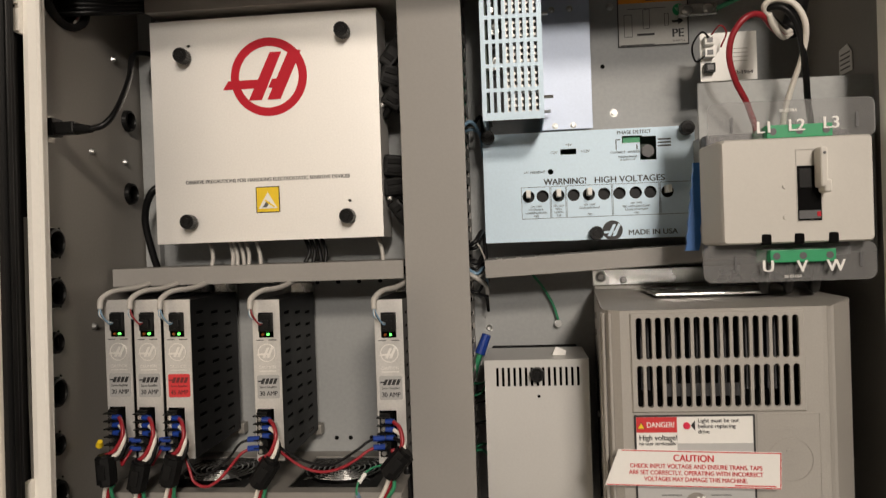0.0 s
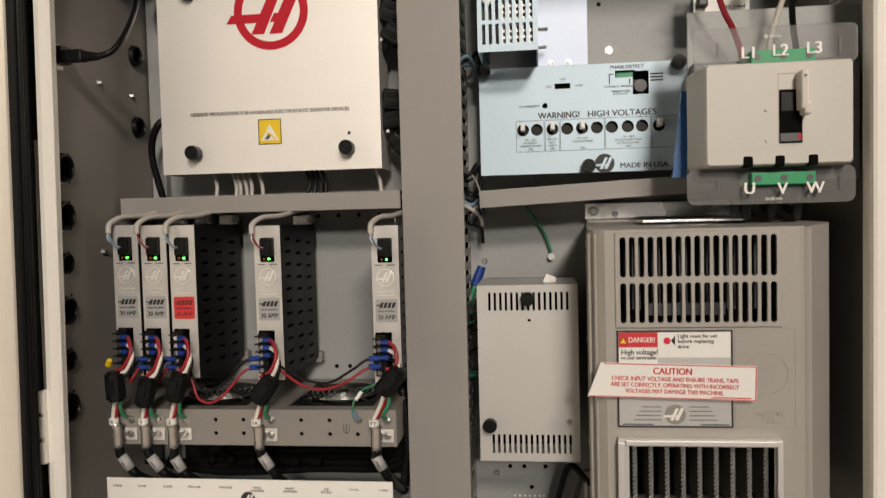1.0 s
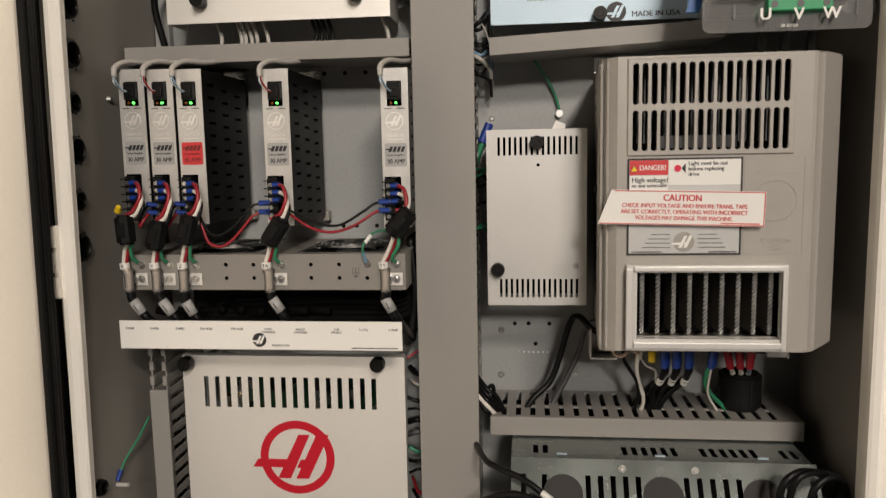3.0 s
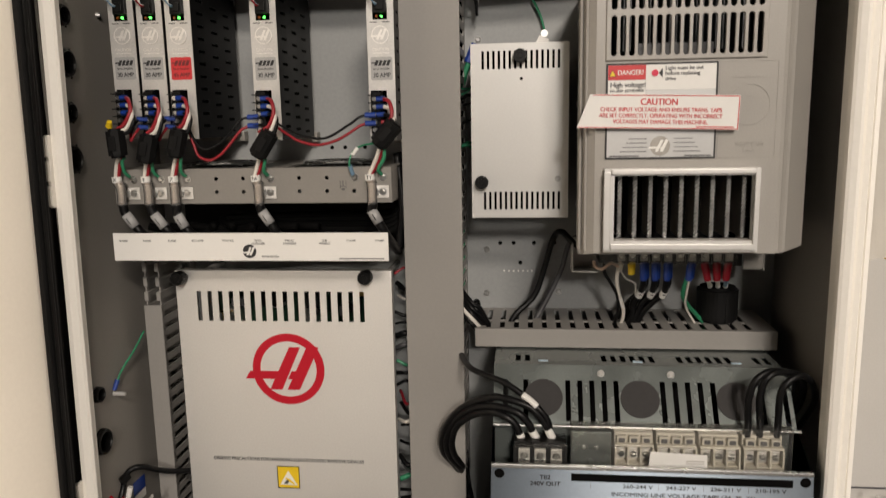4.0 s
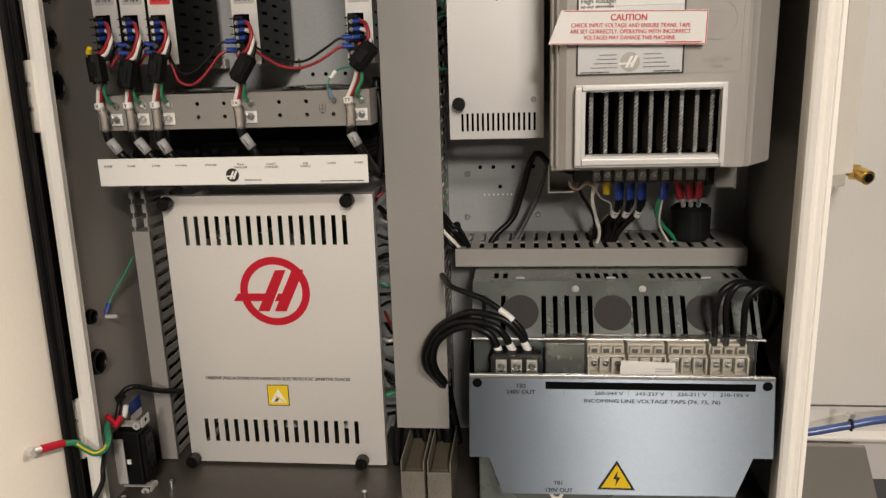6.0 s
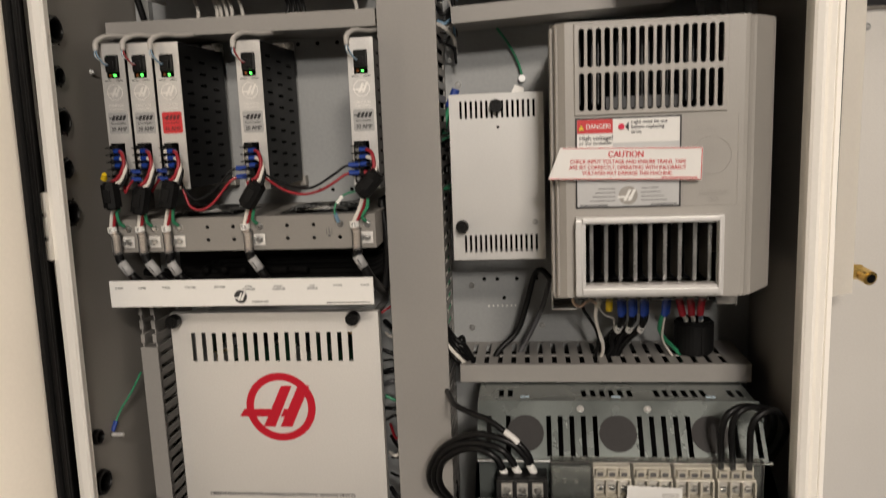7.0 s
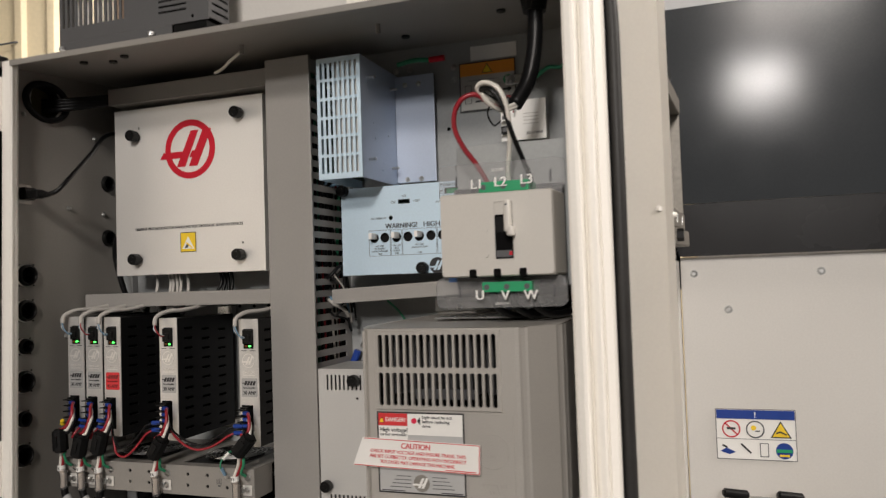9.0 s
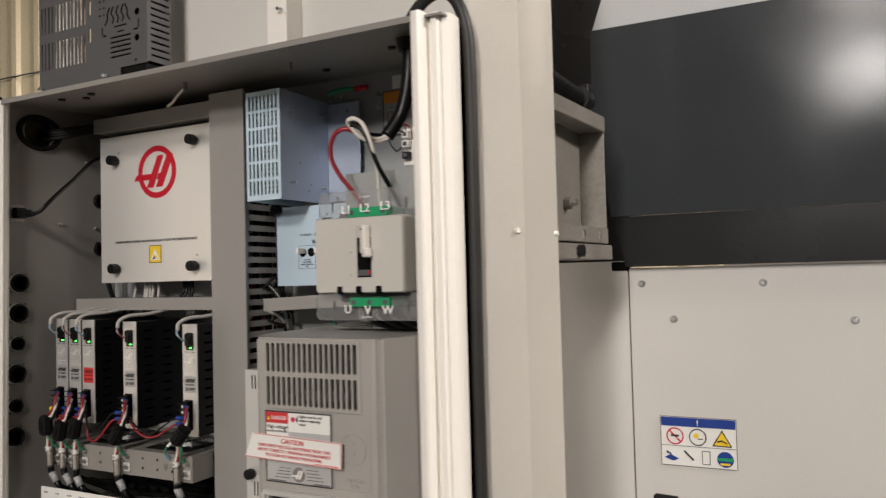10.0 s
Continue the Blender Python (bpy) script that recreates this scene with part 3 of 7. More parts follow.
    bmesh.ops.recalc_face_normals(bm, faces=bm.faces)
    return bm


bm = profile([(0.3945, 0.812), (0.376, 0.806), (0.3725, 0.800), (0.3715, 0.783), (0.3725, 0.7775), (0.3755, 0.7755), (0.3825, 0.7755), (0.3860, 0.777), (0.3872, 0.781), (0.3878, 0.798), (0.3895, 0.8005), (0.3912, 0.7985), (0.3925, 0.7950), (0.396, 0.7935), (0.4015, 0.7940), (0.4030, 0.7960), (0.4038, 0.8020), (0.4055, 0.8030), (0.4070, 0.8005), (0.4105, 0.8035), (0.4145, 0.807), (0.4160, 0.818), (0.4155, 0.832), (0.4132, 0.836), (0.4132, 0.901)], ZF - 0.05, 1.858)
part("frame_right", bm, CREAM, cab, "white folded sheet door frame")
part("frame_left", profile([(-0.520, 0.802), (-0.5000, 0.798), (-0.4970, 0.792), (-0.4970, 0.786), (-0.4995, 0.783), (-0.5080, 0.7815), (-0.5140, 0.7825), (-0.5165, 0.786), (-0.5185, 0.795), (-0.548, 0.806)], ZF - 0.05, 1.854), CREAM, cab, "white folded sheet door frame")
for z in (1.745, 1.18, 0.745):
    hinge = part("hinge", box(-0.5185, -0.5135, 0.776, 0.786, z, z + 0.085, 0.0012), CREAM, cab, "white hinge with three knuckles")
    for k in range(3):
        part("knuckle", rod((-0.5175, 0.7765, z + 0.002 + k * 0.029), (-0.5175, 0.7765, z + 0.0255 + k * 0.029), 0.0045, seg=12), CREAM, hinge)
LEAN = 0.016  # the hinge side leans a little


def leaning(ob):
    b = BASE[ob.name]
    for v in ob.data.vertices:
        v.co.x += LEAN * (v.co.z + b.z - 1.33)


for ob in list(bpy.data.objects):
    if ob.name.startswith(("frame_left", "hinge", "knuckle")):
        leaning(ob)
# grommets in the left wall
for u, v, r in wall_holes:
    bm = rod((X0 - 0.014, u, v), (X0 - 0.02, u, v), r * 1.1, seg=24)
    g = part("grommet", bm, VOID, cab, "black rubber hole grommet")
    own = bmesh.new()
    rows = [[own.verts.new((X0 + dx, u + q * r * math.cos(a), v + q * r * math.sin(a))) for a in (2 * math.pi * k / 24 for k in range(24))] for q, dx in ((0.78, -0.014), (0.78, 0.006), (0.84, 0.008), (1.0, 0.007), (1.08, 0.001))]
    for one, two in zip(rows, rows[1:]):
        for k in range(24):
            own.faces.new((one[k], one[(k + 1) % 24], two[(k + 1) % 24], two[k]))
    bmesh.ops.recalc_face_normals(own, faces=own.faces)
    part("grommet_rim", own, BLACK, g)
    if v > 1.2 and u < 0.9:
        own = bmesh.new()
        rows = [[own.verts.new((X0 + dx, u - 0.0016 + q * r * math.cos(a), v + q * r * math.sin(a))) for a in (2 * math.pi * k / 24 for k in range(24))] for q, dx in ((0.9, 0.0006), (1.12, 0.0006))]
        for k in range(24):
            own.faces.new((rows[0][k], rows[0][(k + 1) % 24], rows[1][(k + 1) % 24], rows[1][k]))
        part("bare_edge", own, CREAM, g, "pale bare edge of the hole")
        for sy in (-1, 1):
            for sz in (-1, 1):
                part("pin", rod((X0, u + sy * r * 0.86, v + sz * r * 1.02), (X0 + 0.0012, u + sy * r * 0.86, v + sz * r * 1.02), 0.0013, seg=8), BLACK, g)
bm = rod((X0 - 0.024, 0.876, 1.812), (X0 - 0.020, 0.876, 1.812), 0.045, seg=24)
part("conduit_dark", bm, mat("dark_brown_inside", (0.05, 0.04, 0.02), 0.8, spec=0.1), cab)
own = bmesh.new()
rows = [[own.verts.new((X0 + dx, 0.876 + 1.18 * q * math.cos(a), 1.811 + 0.86 * q * math.sin(a))) for a in (2 * math.pi * k / 32 for k in range(32))] for q, dx in ((0.030, -0.02), (0.031, 0.004), (0.034, 0.008), (0.039, 0.006), (0.041, 0.0005))]
for one, two in zip(rows, rows[1:]):
    for k in range(32):
        own.faces.new((one[k], one[(k + 1) % 32], two[(k + 1) % 32], two[k]))
bmesh.ops.recalc_face_normals(own, faces=own.faces)
part("cable_entry_rim", own, RUBBER, cab, "large black rubber cable entry", True)
for y, z in ((0.83, 1.782), (0.98, 1.765), (0.92, 1.635), (1.0, 1.63), (0.911, 1.416)):
    bolt_x(X0, y, z, cab, 0.004, 0.005)
# upright rail in the back left corner
part("corner_rail", box(X0 + 0.003, X0 + 0.024, 1.045, 1.0585, ZF, ZR, 0.001), BACK, cab)
# screws and holes in the back plate
for x, z in ((-0.03, 1.385), (0.148, 1.672), (0.087, 1.016), (-0.021, 1.013), (0.045, 1.84), (0.07, 1.84), (0.345, 1.50), (0.147, 1.835), (0.147, 1.815), (-0.02, 1.08), (0.32, 1.02)):
    screw(x, YB, z, cab, 0.0042)
for x, z in ((0.02, 1.09), (0.0, 1.09), (0.05, 1.09), (0.08, 1.09), (-0.30, 1.455), (-0.27, 1.455), (-0.24, 1.455), (-0.21, 1.455), (-0.18, 1.455), (-0.23, 1.235), (-0.25, 1.235), (-0.20, 1.235), (0.135, 1.735), (0.03, 1.06)):
    part("hole", rod((x, YB - 0.0006, z), (x, YB + 0.001, z), 0.003, seg=12), VOID, cab)
for x in (0.005, 0.012, 0.019, 0.026, 0.033, 0.040, 0.046):
    part("scratch", rod((x, YB - 0.0006, 1.048 + 0.001 * math.sin(900 * x)), (x + 0.002, YB - 0.0006, 1.048), 0.0013, seg=6), WHITE, cab)
# studs under the roof
for x in (-0.136, 0.092):
    part("roof_stud", rod((x, 0.883, ZR + 0.0085), (x, 0.883, ZR - 0.006), 0.0035, seg=10), GREY, cab)
for x, y in ((0.268, 0.905), (0.10, 0.97), (-0.32, 0.84), (-0.40, 0.84), (-0.36, 0.86)):
    part("roof_plug", rod((x, y, ZR + 0.087 * (y - YF) + 0.001), (x, y, ZR + 0.087 * (y - YF) - 0.003), 0.0065, seg=12), BLACK, cab)

part("loose_wire_end", tube([(-0.139, 0.884, 1.849), (-0.150, 0.888, 1.846), (-0.165, 0.892, 1.840), (-0.180, 0.896, 1.832), (-0.197, 0.90, 1.828)], 0.0024), WHITEW, cab, "stray white wire end", smooth=True)

# open door at the hinge side
seal = part("hinge_gap_seal", box(-0.546, -0.5205, 0.768, 0.800, ZF - 0.03, 1.866, 0.002), RUBBER, cab, "black hinge side seal")
door = part("door", box(-0.535, -0.517, -0.04, 0.765, ZF - 0.03, 1.868, 0.002), DOORC, cab, "open cream enamelled door")
gasket = part("gasket", box(-0.5165, -0.5085, 0.747, 0.766, ZF - 0.02, 1.862, 0.003), RUBBER, door, "black foam door seal")
ridge = part("gasket_ridge", box(-0.5085, -0.506, 0.753, 0.759, ZF - 0.02, 1.862, 0.0015), BLACK, door)
swing = Matrix.Translation((-0.526, 0.765, 0)) @ Matrix.Rotation(radians(-14), 4, "Z") @ Matrix.Translation((0.526, -0.765, 0))
for ob in (door, gasket, ridge):
    b = BASE[ob.name]
    ob.data.transform(Matrix.Translation(-b) @ swing @ Matrix.Translation(b))
for ob in (door, gasket, ridge, seal):
    leaning(ob)


# ---- cable trays and wire ducts ----
def tray(x0, x1, y0, z, parent, lip=0.021, tilt=0.0, y1=1.056, pitch=0.0245, near=0.02):
    """Wire trough: folded front lip and a slotted top that runs back to the plate."""
    n = int((x1 - x0 - 0.02) / pitch)
    slots = [(x0 + 0.014 + k * pitch, x0 + 0.021 + k * pitch, y0 + near, y0 + near + 0.035) for k in range(n)]
    slots += [(x0 + 0.014 + k * pitch, x0 + 0.021 + k * pitch, y0 + near + 0.042, y1 - 0.008) for k in range(n)] if y1 - y0 > 0.09 else []
    top = sheet((x0, x1), (y0, y1), slots, lambda u, v, d: Vector((u, v, z - d)), 0.002)
    lipm = box(x0, x1, y0 - 0.002, y0, z - lip, z, 0.0008)
    under = box(x0, x1, y0, y1, z - lip + 0.001, z - lip + 0.003)
    for k in range(9):
        y, r = y0 + 0.008 + 0.012 * k, 0.0045
        part("inner_wire", tube([(x0 + 0.004 + (x1 - x0 - 0.008) * q / 4, y + 0.003 * math.sin(2.1 * q + k), z - lip + 0.0035 + r) for q in range(5)], r, 6, 3), RUBBER, parent, smooth=True)
    part("slotted_top", top, DUCT, parent)
    part("front_lip", lipm, DUCT, parent)
    part("underside", under, DUCT, parent)
    parent.rotation_euler = (0, radians(tilt), 0)


t = thing("cable_tray", (-0.511, 0.95, 1.485), "grey PVC cable tray under the upper cover", "cable tray", "grey cable trays")
tray(-0.511, -0.129, 0.951, 1.485, t, 0.023)
t = thing("cable_tray", (-0.452, 0.95, 1.838), "grey PVC cable tray above the upper cover", "cable tray", "grey cable trays")
tray(-0.454, -0.127, 0.951, 1.841, t, 0.028)
t = thing("cable_tray", (-0.028, 0.95, 1.481), "tilted grey PVC cable tray under the high voltage cover", "cable tray", "grey cable trays")
tray(-0.028, 0.26, 0.951, 1.481, t, 0.022, -2.6)
t = thing("cable_tray", (-0.031, 0.942, 0.991), "grey PVC cable tray with wires below the drive", "cable tray", "grey cable trays")
tray(-0.031, 0.367, 0.942, 0.991, t, 0.025, pitch=0.0193, near=0.007)


def duct_side(x, y0, y1, z0, z1, way, pitch=0.0185):
    """Slotted side wall of a wire duct: open fingers towards the front."""
    slots, z = [], z0 + 0.01
    while z + 0.011 < z1:
        slots.append((y0 + 0.007, y1 - 0.02, z, z + 0.0085))
        z += pitch
    return sheet((y0, y1), (z0, z1), slots, lambda u, v, d: Vector((x - way * d, u, v)), 0.0018)


t = thing("wire_duct", (-0.084, 0.925, 0.722), "tall grey PVC wire duct with slotted sides between the two halves", "wire duct", "grey wire ducts")
part("cover", box(-0.123, -0.045, 0.925, 0.930, 0.722, 1.845, 0.0015), DUCT, t)
part("side_wall", duct_side(-0.119, 0.9305, 1.058, 0.73, 1.842, -1), DUCT, t)
part("side_wall", duct_side(-0.049, 0.9305, 1.058, 0.73, 1.842, 1), DUCT, t)
# near-black back strip: the duct's inner shade is put into its colour
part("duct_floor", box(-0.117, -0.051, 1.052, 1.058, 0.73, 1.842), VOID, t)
t = thing("wire_duct", (-0.495, 0.93, 0.657), "grey PVC wire duct beside the lower cover", "wire duct", "grey wire ducts")
part("cover", box(-0.500, -0.474, 0.932, 0.937, 0.657, 1.022, 0.0015), DUCT, t)
part("side_wall", duct_side(-0.476, 0.9375, 1.058, 0.66, 1.09, 1), DUCT, t)
part("side_wall", duct_side(-0.498, 0.9375, 1.058, 0.66, 1.09, -1), DUCT, t)
for k in range(3):
    for x in (-0.496, -0.478):
        part("open_finger", box(x - 0.003, x + 0.003, 0.934, 0.942, 1.028 + k * 0.021, 1.041 + k * 0.021, 0.001), DUCT, t)
bundle = thing("wire_bundle", (-0.084, 0.99, 0.70), "dark mixed wires packed inside the tall wire duct", "wires", kind="stuff")
rnd = random.Random(4)
for material, count in ((BLACKW, 22), (REDW, 5), (WHITEW, 7), (GREENW, 5), (BLUEW, 3)):
    bm = None
    for k in range(count):
        x, y = rnd.uniform(-0.112, -0.055), rnd.uniform(0.945, 1.045)
        pts = [(x + rnd.uniform(-0.006, 0.006), y + rnd.uniform(-0.008, 0.008), 0.70 + s * 0.19) for s in range(7)]
        bm = tube([(min(-0.053, max(-0.114, px)), py, pz) for px, py, pz in pts], rnd.uniform(0.0015, 0.003), 6, 4, bm)
    part("strand", bm, material, bundle, smooth=True)

# ---- covers on the left half ----
def slots_row(x0, x1, z0, z1, n, fill=0.42):
    p = (x1 - x0) / (n - 1 + fill)
    return [(x0 + k * p, x0 + k * p + fill * p, z0, z1) for k in range(n)]


def folded_cover(parent, x0, x1, z0, z1, y, depth, material, holes=(), rounds=()):
    face = part("face", sheet((x0, x1), (z0, z1), holes, front(y), 0.0016, rounds), material, parent)
    part("side_flange", box(x0, x0 + 0.0016, y + 0.0016, y + depth, z0, z1), material, parent)
    part("side_flange", box(x1 - 0.0016, x1, y + 0.0016, y + depth, z0, z1), material, parent)
    part("top_flange", box(x0 + 0.0016, x1 - 0.0016, y + 0.0016, y + depth, z1 - 0.0016, z1), material, parent)
    return face


def esd_label(x0, x1, z0, z1, y, parent):
    lab = part("esd_label", box(x0, x1, y - 0.0006, y, z0, z1, 0.0001), YELLOW, parent, "yellow static warning label")
    part("label_rim", sheet((x0 - 0.0003, x1 + 0.0003), (z0 - 0.0003, z1 + 0.0003), [(x0 + 0.0008, x1 - 0.0008, z0 + 0.0008, z1 - 0.0008)], front(y - 0.0009), 0.0004), INK, lab)
    cx, w = (x0 + x1) / 2, (x1 - x0) * 0.8
    part("label_triangle", flat([(cx - w / 2, z0 + 0.005), (cx + w / 2, z0 + 0.005), (cx, z0 + 0.005 + w * 0.85)], y - 0.001), WHITE, lab)
    part("label_hand_shape", flat([(cx - 0.0075, z0 + 0.0065), (cx - 0.002, z0 + 0.0065), (cx + 0.001, z0 + 0.0105), (cx + 0.005, z0 + 0.009), (cx + 0.002, z0 + 0.0135), (cx - 0.002, z0 + 0.0145), (cx - 0.004, z0 + 0.011)], y - 0.0014), GREYP, lab)
    part("label_stroke", flat([(cx - 0.0045, z0 + 0.015), (cx - 0.003, z0 + 0.0165), (cx + 0.0095, z0 + 0.0075), (cx + 0.008, z0 + 0.006)], y - 0.0018), YELLOW, lab)


upper = thing("upper_cover", (-0.306, 0.967, 1.515), "satin aluminium cover with red ring mark and thumb nuts", "cover panel")
folded_cover(upper, -0.457, -0.1555, 1.5155, 1.806, 0.967, 0.06, ALU, (), [(-0.405, 1.772, 0.002), (-0.198, 1.563, 0.002)])
for x, z in ((-0.409, 1.757), (-0.198, 1.777), (-0.408, 1.543), (-0.199, 1.543)):
    knob(x, 0.967, z, upper)
badge(-0.2985, 1.7265, 0.9662, 0.0505, upper, RED)
words("OBSERVE PRECAUTIONS FOR HANDLING ELECTROSTATIC SENSITIVE DEVICES", -0.306, 1.5925, 0.9664, 0.0046, upper, INK, 0.218)
esd_label(-0.321, -0.290, 1.552, 1.585, 0.967, upper)

lower = thing("lower_cover", (-0.2977, 0.925, 0.6672), "satin aluminium cover with slots and a red ring mark", "cover panel")
folded_cover(lower, -0.4463, -0.1419, 0.66, 1.0744, 0.925, 0.014, ALU, slots_row(-0.4172, -0.1804, 1.0027, 1.0453, 16) + slots_row(-0.4203, -0.1814, 0.6942, 0.7316, 16))
for x, z in ((-0.4359, 1.066), (-0.1752, 1.0681), (-0.439, 0.6672), (-0.1762, 0.6714)):
    knob(x, 0.925, z, lower)
badge(-0.2915, 0.9341, 0.9242, 0.0514, lower, RED)
words("OBSERVE PRECAUTIONS FOR HANDLING ELECTROSTATIC SENSITIVE DEVICES", -0.2998, 0.7965, 0.9244, 0.0047, lower, INK, 0.220)
esd_label(-0.3164, -0.2842, 0.7555, 0.7887, 0.925, lower)
for x in (-0.432, -0.156):
    for z in (0.675, 1.06):
        part("standoff", rod((x, 0.9268, z), (x, 1.058, z), 0.0045, seg=6), NICKEL, lower)
board = thing("circuit_board", (-0.285, 0.99, 0.70), "green circuit board with parts behind the lower cover", "circuit board")
part("board", box(-0.428, -0.160, 1.02, 1.023, 0.667, 1.050), PCB, board)
for x in (-0.420, -0.168):
    for z in (0.70, 1.04):
        part("spacer", rod((x, 1.0232, z), (x, 1.058, z), 0.004, seg=8), NICKEL, board)
rnd = random.Random(7)
for k in range(60):
    x, z = rnd.uniform(-0.415, -0.172), rnd.choice((rnd.uniform(0.69, 0.74), rnd.uniform(0.99, 1.035), rnd.uniform(0.69, 1.035)))
    w, h, d = rnd.uniform(0.003, 0.012), rnd.uniform(0.003, 0.012), rnd.uniform(0.005, 0.05)
    part("component", box(x - w, x + w, 1.0195 - d, 1.0195, z - h, z + h, 0.0005), rnd.choice((BLACK, GREYP, WHITE, BRASS, STEEL)), board)

strip = thing("axis_label_strip", (-0.312, 0.857, 1.101), "white strip printed with axis names above the lower cover", "label strip")
part("plate", box(-0.493, -0.132, 0.857, 0.859, 1.1010, 1.1370, 0.0006), WHITE, strip)
for k, name in enumerate(("X-AXIS", "Y-AXIS", "Z-AXIS", "4TH-AXIS", "5TH-AXIS", "TOOL\nCHANGER", "PALLET\nCHANGER", "SUB\nSPINDLE", "U-AXIS", "V-AXIS")):
    words(name, (-0.479, -0.447, -0.413, -0.379, -0.339, -0.299, -0.258, -0.213, -0.179, -0.143)[k], 1.126, 0.8566, 0.0026, strip, INK, align="CENTER")
part("mark_disc", rod((-0.311, 0.8566, 1.1135), (-0.311, 0.857, 1.1135), 0.0088, seg=28), INK, strip)
badge(-0.311, 1.1135, 0.8564, 0.0086, strip, WHITE, 0.0003, False)
words("MADE IN USA", -0.284, 1.1055, 0.8566, 0.0026, strip, INK)
bars([(-0.195, -0.138, 1.1035, 0.0012)], 0.8566, strip, GREYP)

# ---- right half: filter box, drive, breaker, power covers ----
filt = thing("filter_box", (0.03, 0.903, 1.15), "light grey metal box with slots and black thumb nuts", "electrical box")
folded_cover(filt, -0.030, 0.091, 1.149, 1.365, 0.903, 0.10, FILTER, slots_row(-0.0165, 0.080, 1.334, 1.356, 15, 0.45) + slots_row(-0.015, 0.081, 1.159, 1.182, 15, 0.45), [(0.0325, 1.322, 0.002)])
# black block behind the slots in place of the box's inner shade
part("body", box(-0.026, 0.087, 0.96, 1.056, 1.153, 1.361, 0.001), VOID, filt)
knob(0.031, 0.903, 1.349, filt, 0.0085, 0.014)
knob(-0.017, 0.903, 1.195, filt, 0.0085, 0.014)
screw(0.078, 0.903, 1.198, filt, 0.003)
part("paper_tag", flat([(0.050, 1.3655), (0.066, 1.3655), (0.067, 1.371), (0.055, 1.376)], 0.93, 0.0004), WHITE, filt, "white paper tag")

drive = thing("vector_drive", (0.215, 0.775, 1.12), "grey plastic spindle drive with vents and warning labels", "motor drive")


def loft(profiles, cap=True):
    """Closed outlines joined one behind another."""
    bm = bmesh.new()
    rows = [[bm.verts.new(p) for p in line] for line in profiles]
    n = len(rows[0])
    for one, two in zip(rows, rows[1:]):
        for k in range(n):
            bm.faces.new((one[k], one[(k + 1) % n], two[(k + 1) % n], two[k]))
    if cap:
        bm.faces.new(rows[0])
        bm.faces.new(rows[-1][::-1])
    bmesh.ops.recalc_face_normals(bm, faces=bm.faces)
    return bm


def outline(x0, x1, z0, z1, y, c):
    """A rectangle with cut corners, in the plane y."""
    return [(x0 + c, y, z0), (x1 - c, y, z0), (x1, y, z0 + c), (x1, y, z1 - c), (x1 - c, y, z1), (x0 + c, y, z1), (x0, y, z1 - c), (x0, y, z0 + c)]


def slotted_plate(x0, x1, z0, z1, y, slots, thick=0.004, corner=0.004):
    """A moulded plate with round-ended upright slots, each in its own cell of the plate."""
    bm = bmesh.new()
    for u0, u1, v0, v1, cu0, cu1, cv0, cv1 in slots:
        r, c = (u1 - u0) / 2, (u0 + u1) / 2
        rim = [(c + r * math.cos(a), v1 - r + r * math.sin(a)) for a in (math.pi * k / 6 for k in range(7))]
        rim += [(c - r * math.cos(a), v0 + r - r * math.sin(a)) for a in (math.pi * k / 6 for k in range(7))]
        out = [(cu1, v1 - r), (cu1, cv1), ((c + cu1) / 2, cv1), (c, cv1), ((c + cu0) / 2, cv1), (cu0, cv1), (cu0, v1 - r)]
        out += [(cu0, v0 + r), (cu0, cv0), ((c + cu0) / 2, cv0), (c, cv0), ((c + cu1) / 2, cv0), (cu1, cv0), (cu1, v0 + r)]
        a_, b_, soft_, deep = ([bm.verts.new((u, y + d, v)) for u, v in line] for line, d in ((out, 0.0), ([(c + (u - c) * 1.12, (v0 + v1) / 2 + (v - (v0 + v1) / 2) * 1.015) for u, v in rim], 0.0), (rim, 0.0008), (rim, thick)))
        for one, two in ((a_, b_), (b_, soft_), (soft_, deep)):
            for k in range(14):
                m = (k + 1) % 14
                bm.faces.new((one[k], one[m], two[m], two[k]))
    bmesh.ops.remove_doubles(bm, verts=bm.verts, dist=1e-6)
    lo_u, hi_u = min(q[4] for q in slots), max(q[5] for q in slots)
    lo_v, hi_v = min(q[6] for q in slots), max(q[7] for q in slots)
    inner = [(lo_u, lo_v), (hi_u, lo_v), (hi_u, hi_v), (lo_u, hi_v)]
    mid = [(x0, z0), (x1, z0), (x1, z1), (x0, z1)]
    rows = [[bm.verts.new((u, y + d, v)) for u, v in line] for line, d in ((inner, 0.0), (mid, 0.0), ([(u + (0.001 if u > c else -0.001), v + (0.001 if v > (z0 + z1) / 2 else -0.001)) for u, v in mid], 0.0015), ([(u + (0.001 if u > c else -0.001), v + (0.001 if v > (z0 + z1) / 2 else -0.001)) for u, v in mid], thick))]
    for one, two in zip(rows, rows[1:]):
        for k in range(4):
            bm.faces.new((one[k], one[(k + 1) % 4], two[(k + 1) % 4], two[k]))
    bmesh.ops.recalc_face_normals(bm, faces=bm.faces)
    return bm


# vent: two rows of upright slots with rounded ends
vent_slots = []
for k in range(17):
    x = 0.1270 + k * 0.0092
    vent_slots += [(x, x + 0.0056, 1.3835, 1.4245, x - 0.0018, x + 0.0074, 1.3805, 1.427), (x, x + 0.0056, 1.3365, 1.3775, x - 0.0018, x + 0.0074, 1.334, 1.3805)]
part("vent_grille", slotted_plate(0.1225, 0.2845, 1.3325, 1.4285, 0.7722, vent_slots), DRIVE, drive)
grille = [(0.131, 0.279, 1.142, 1.212)]
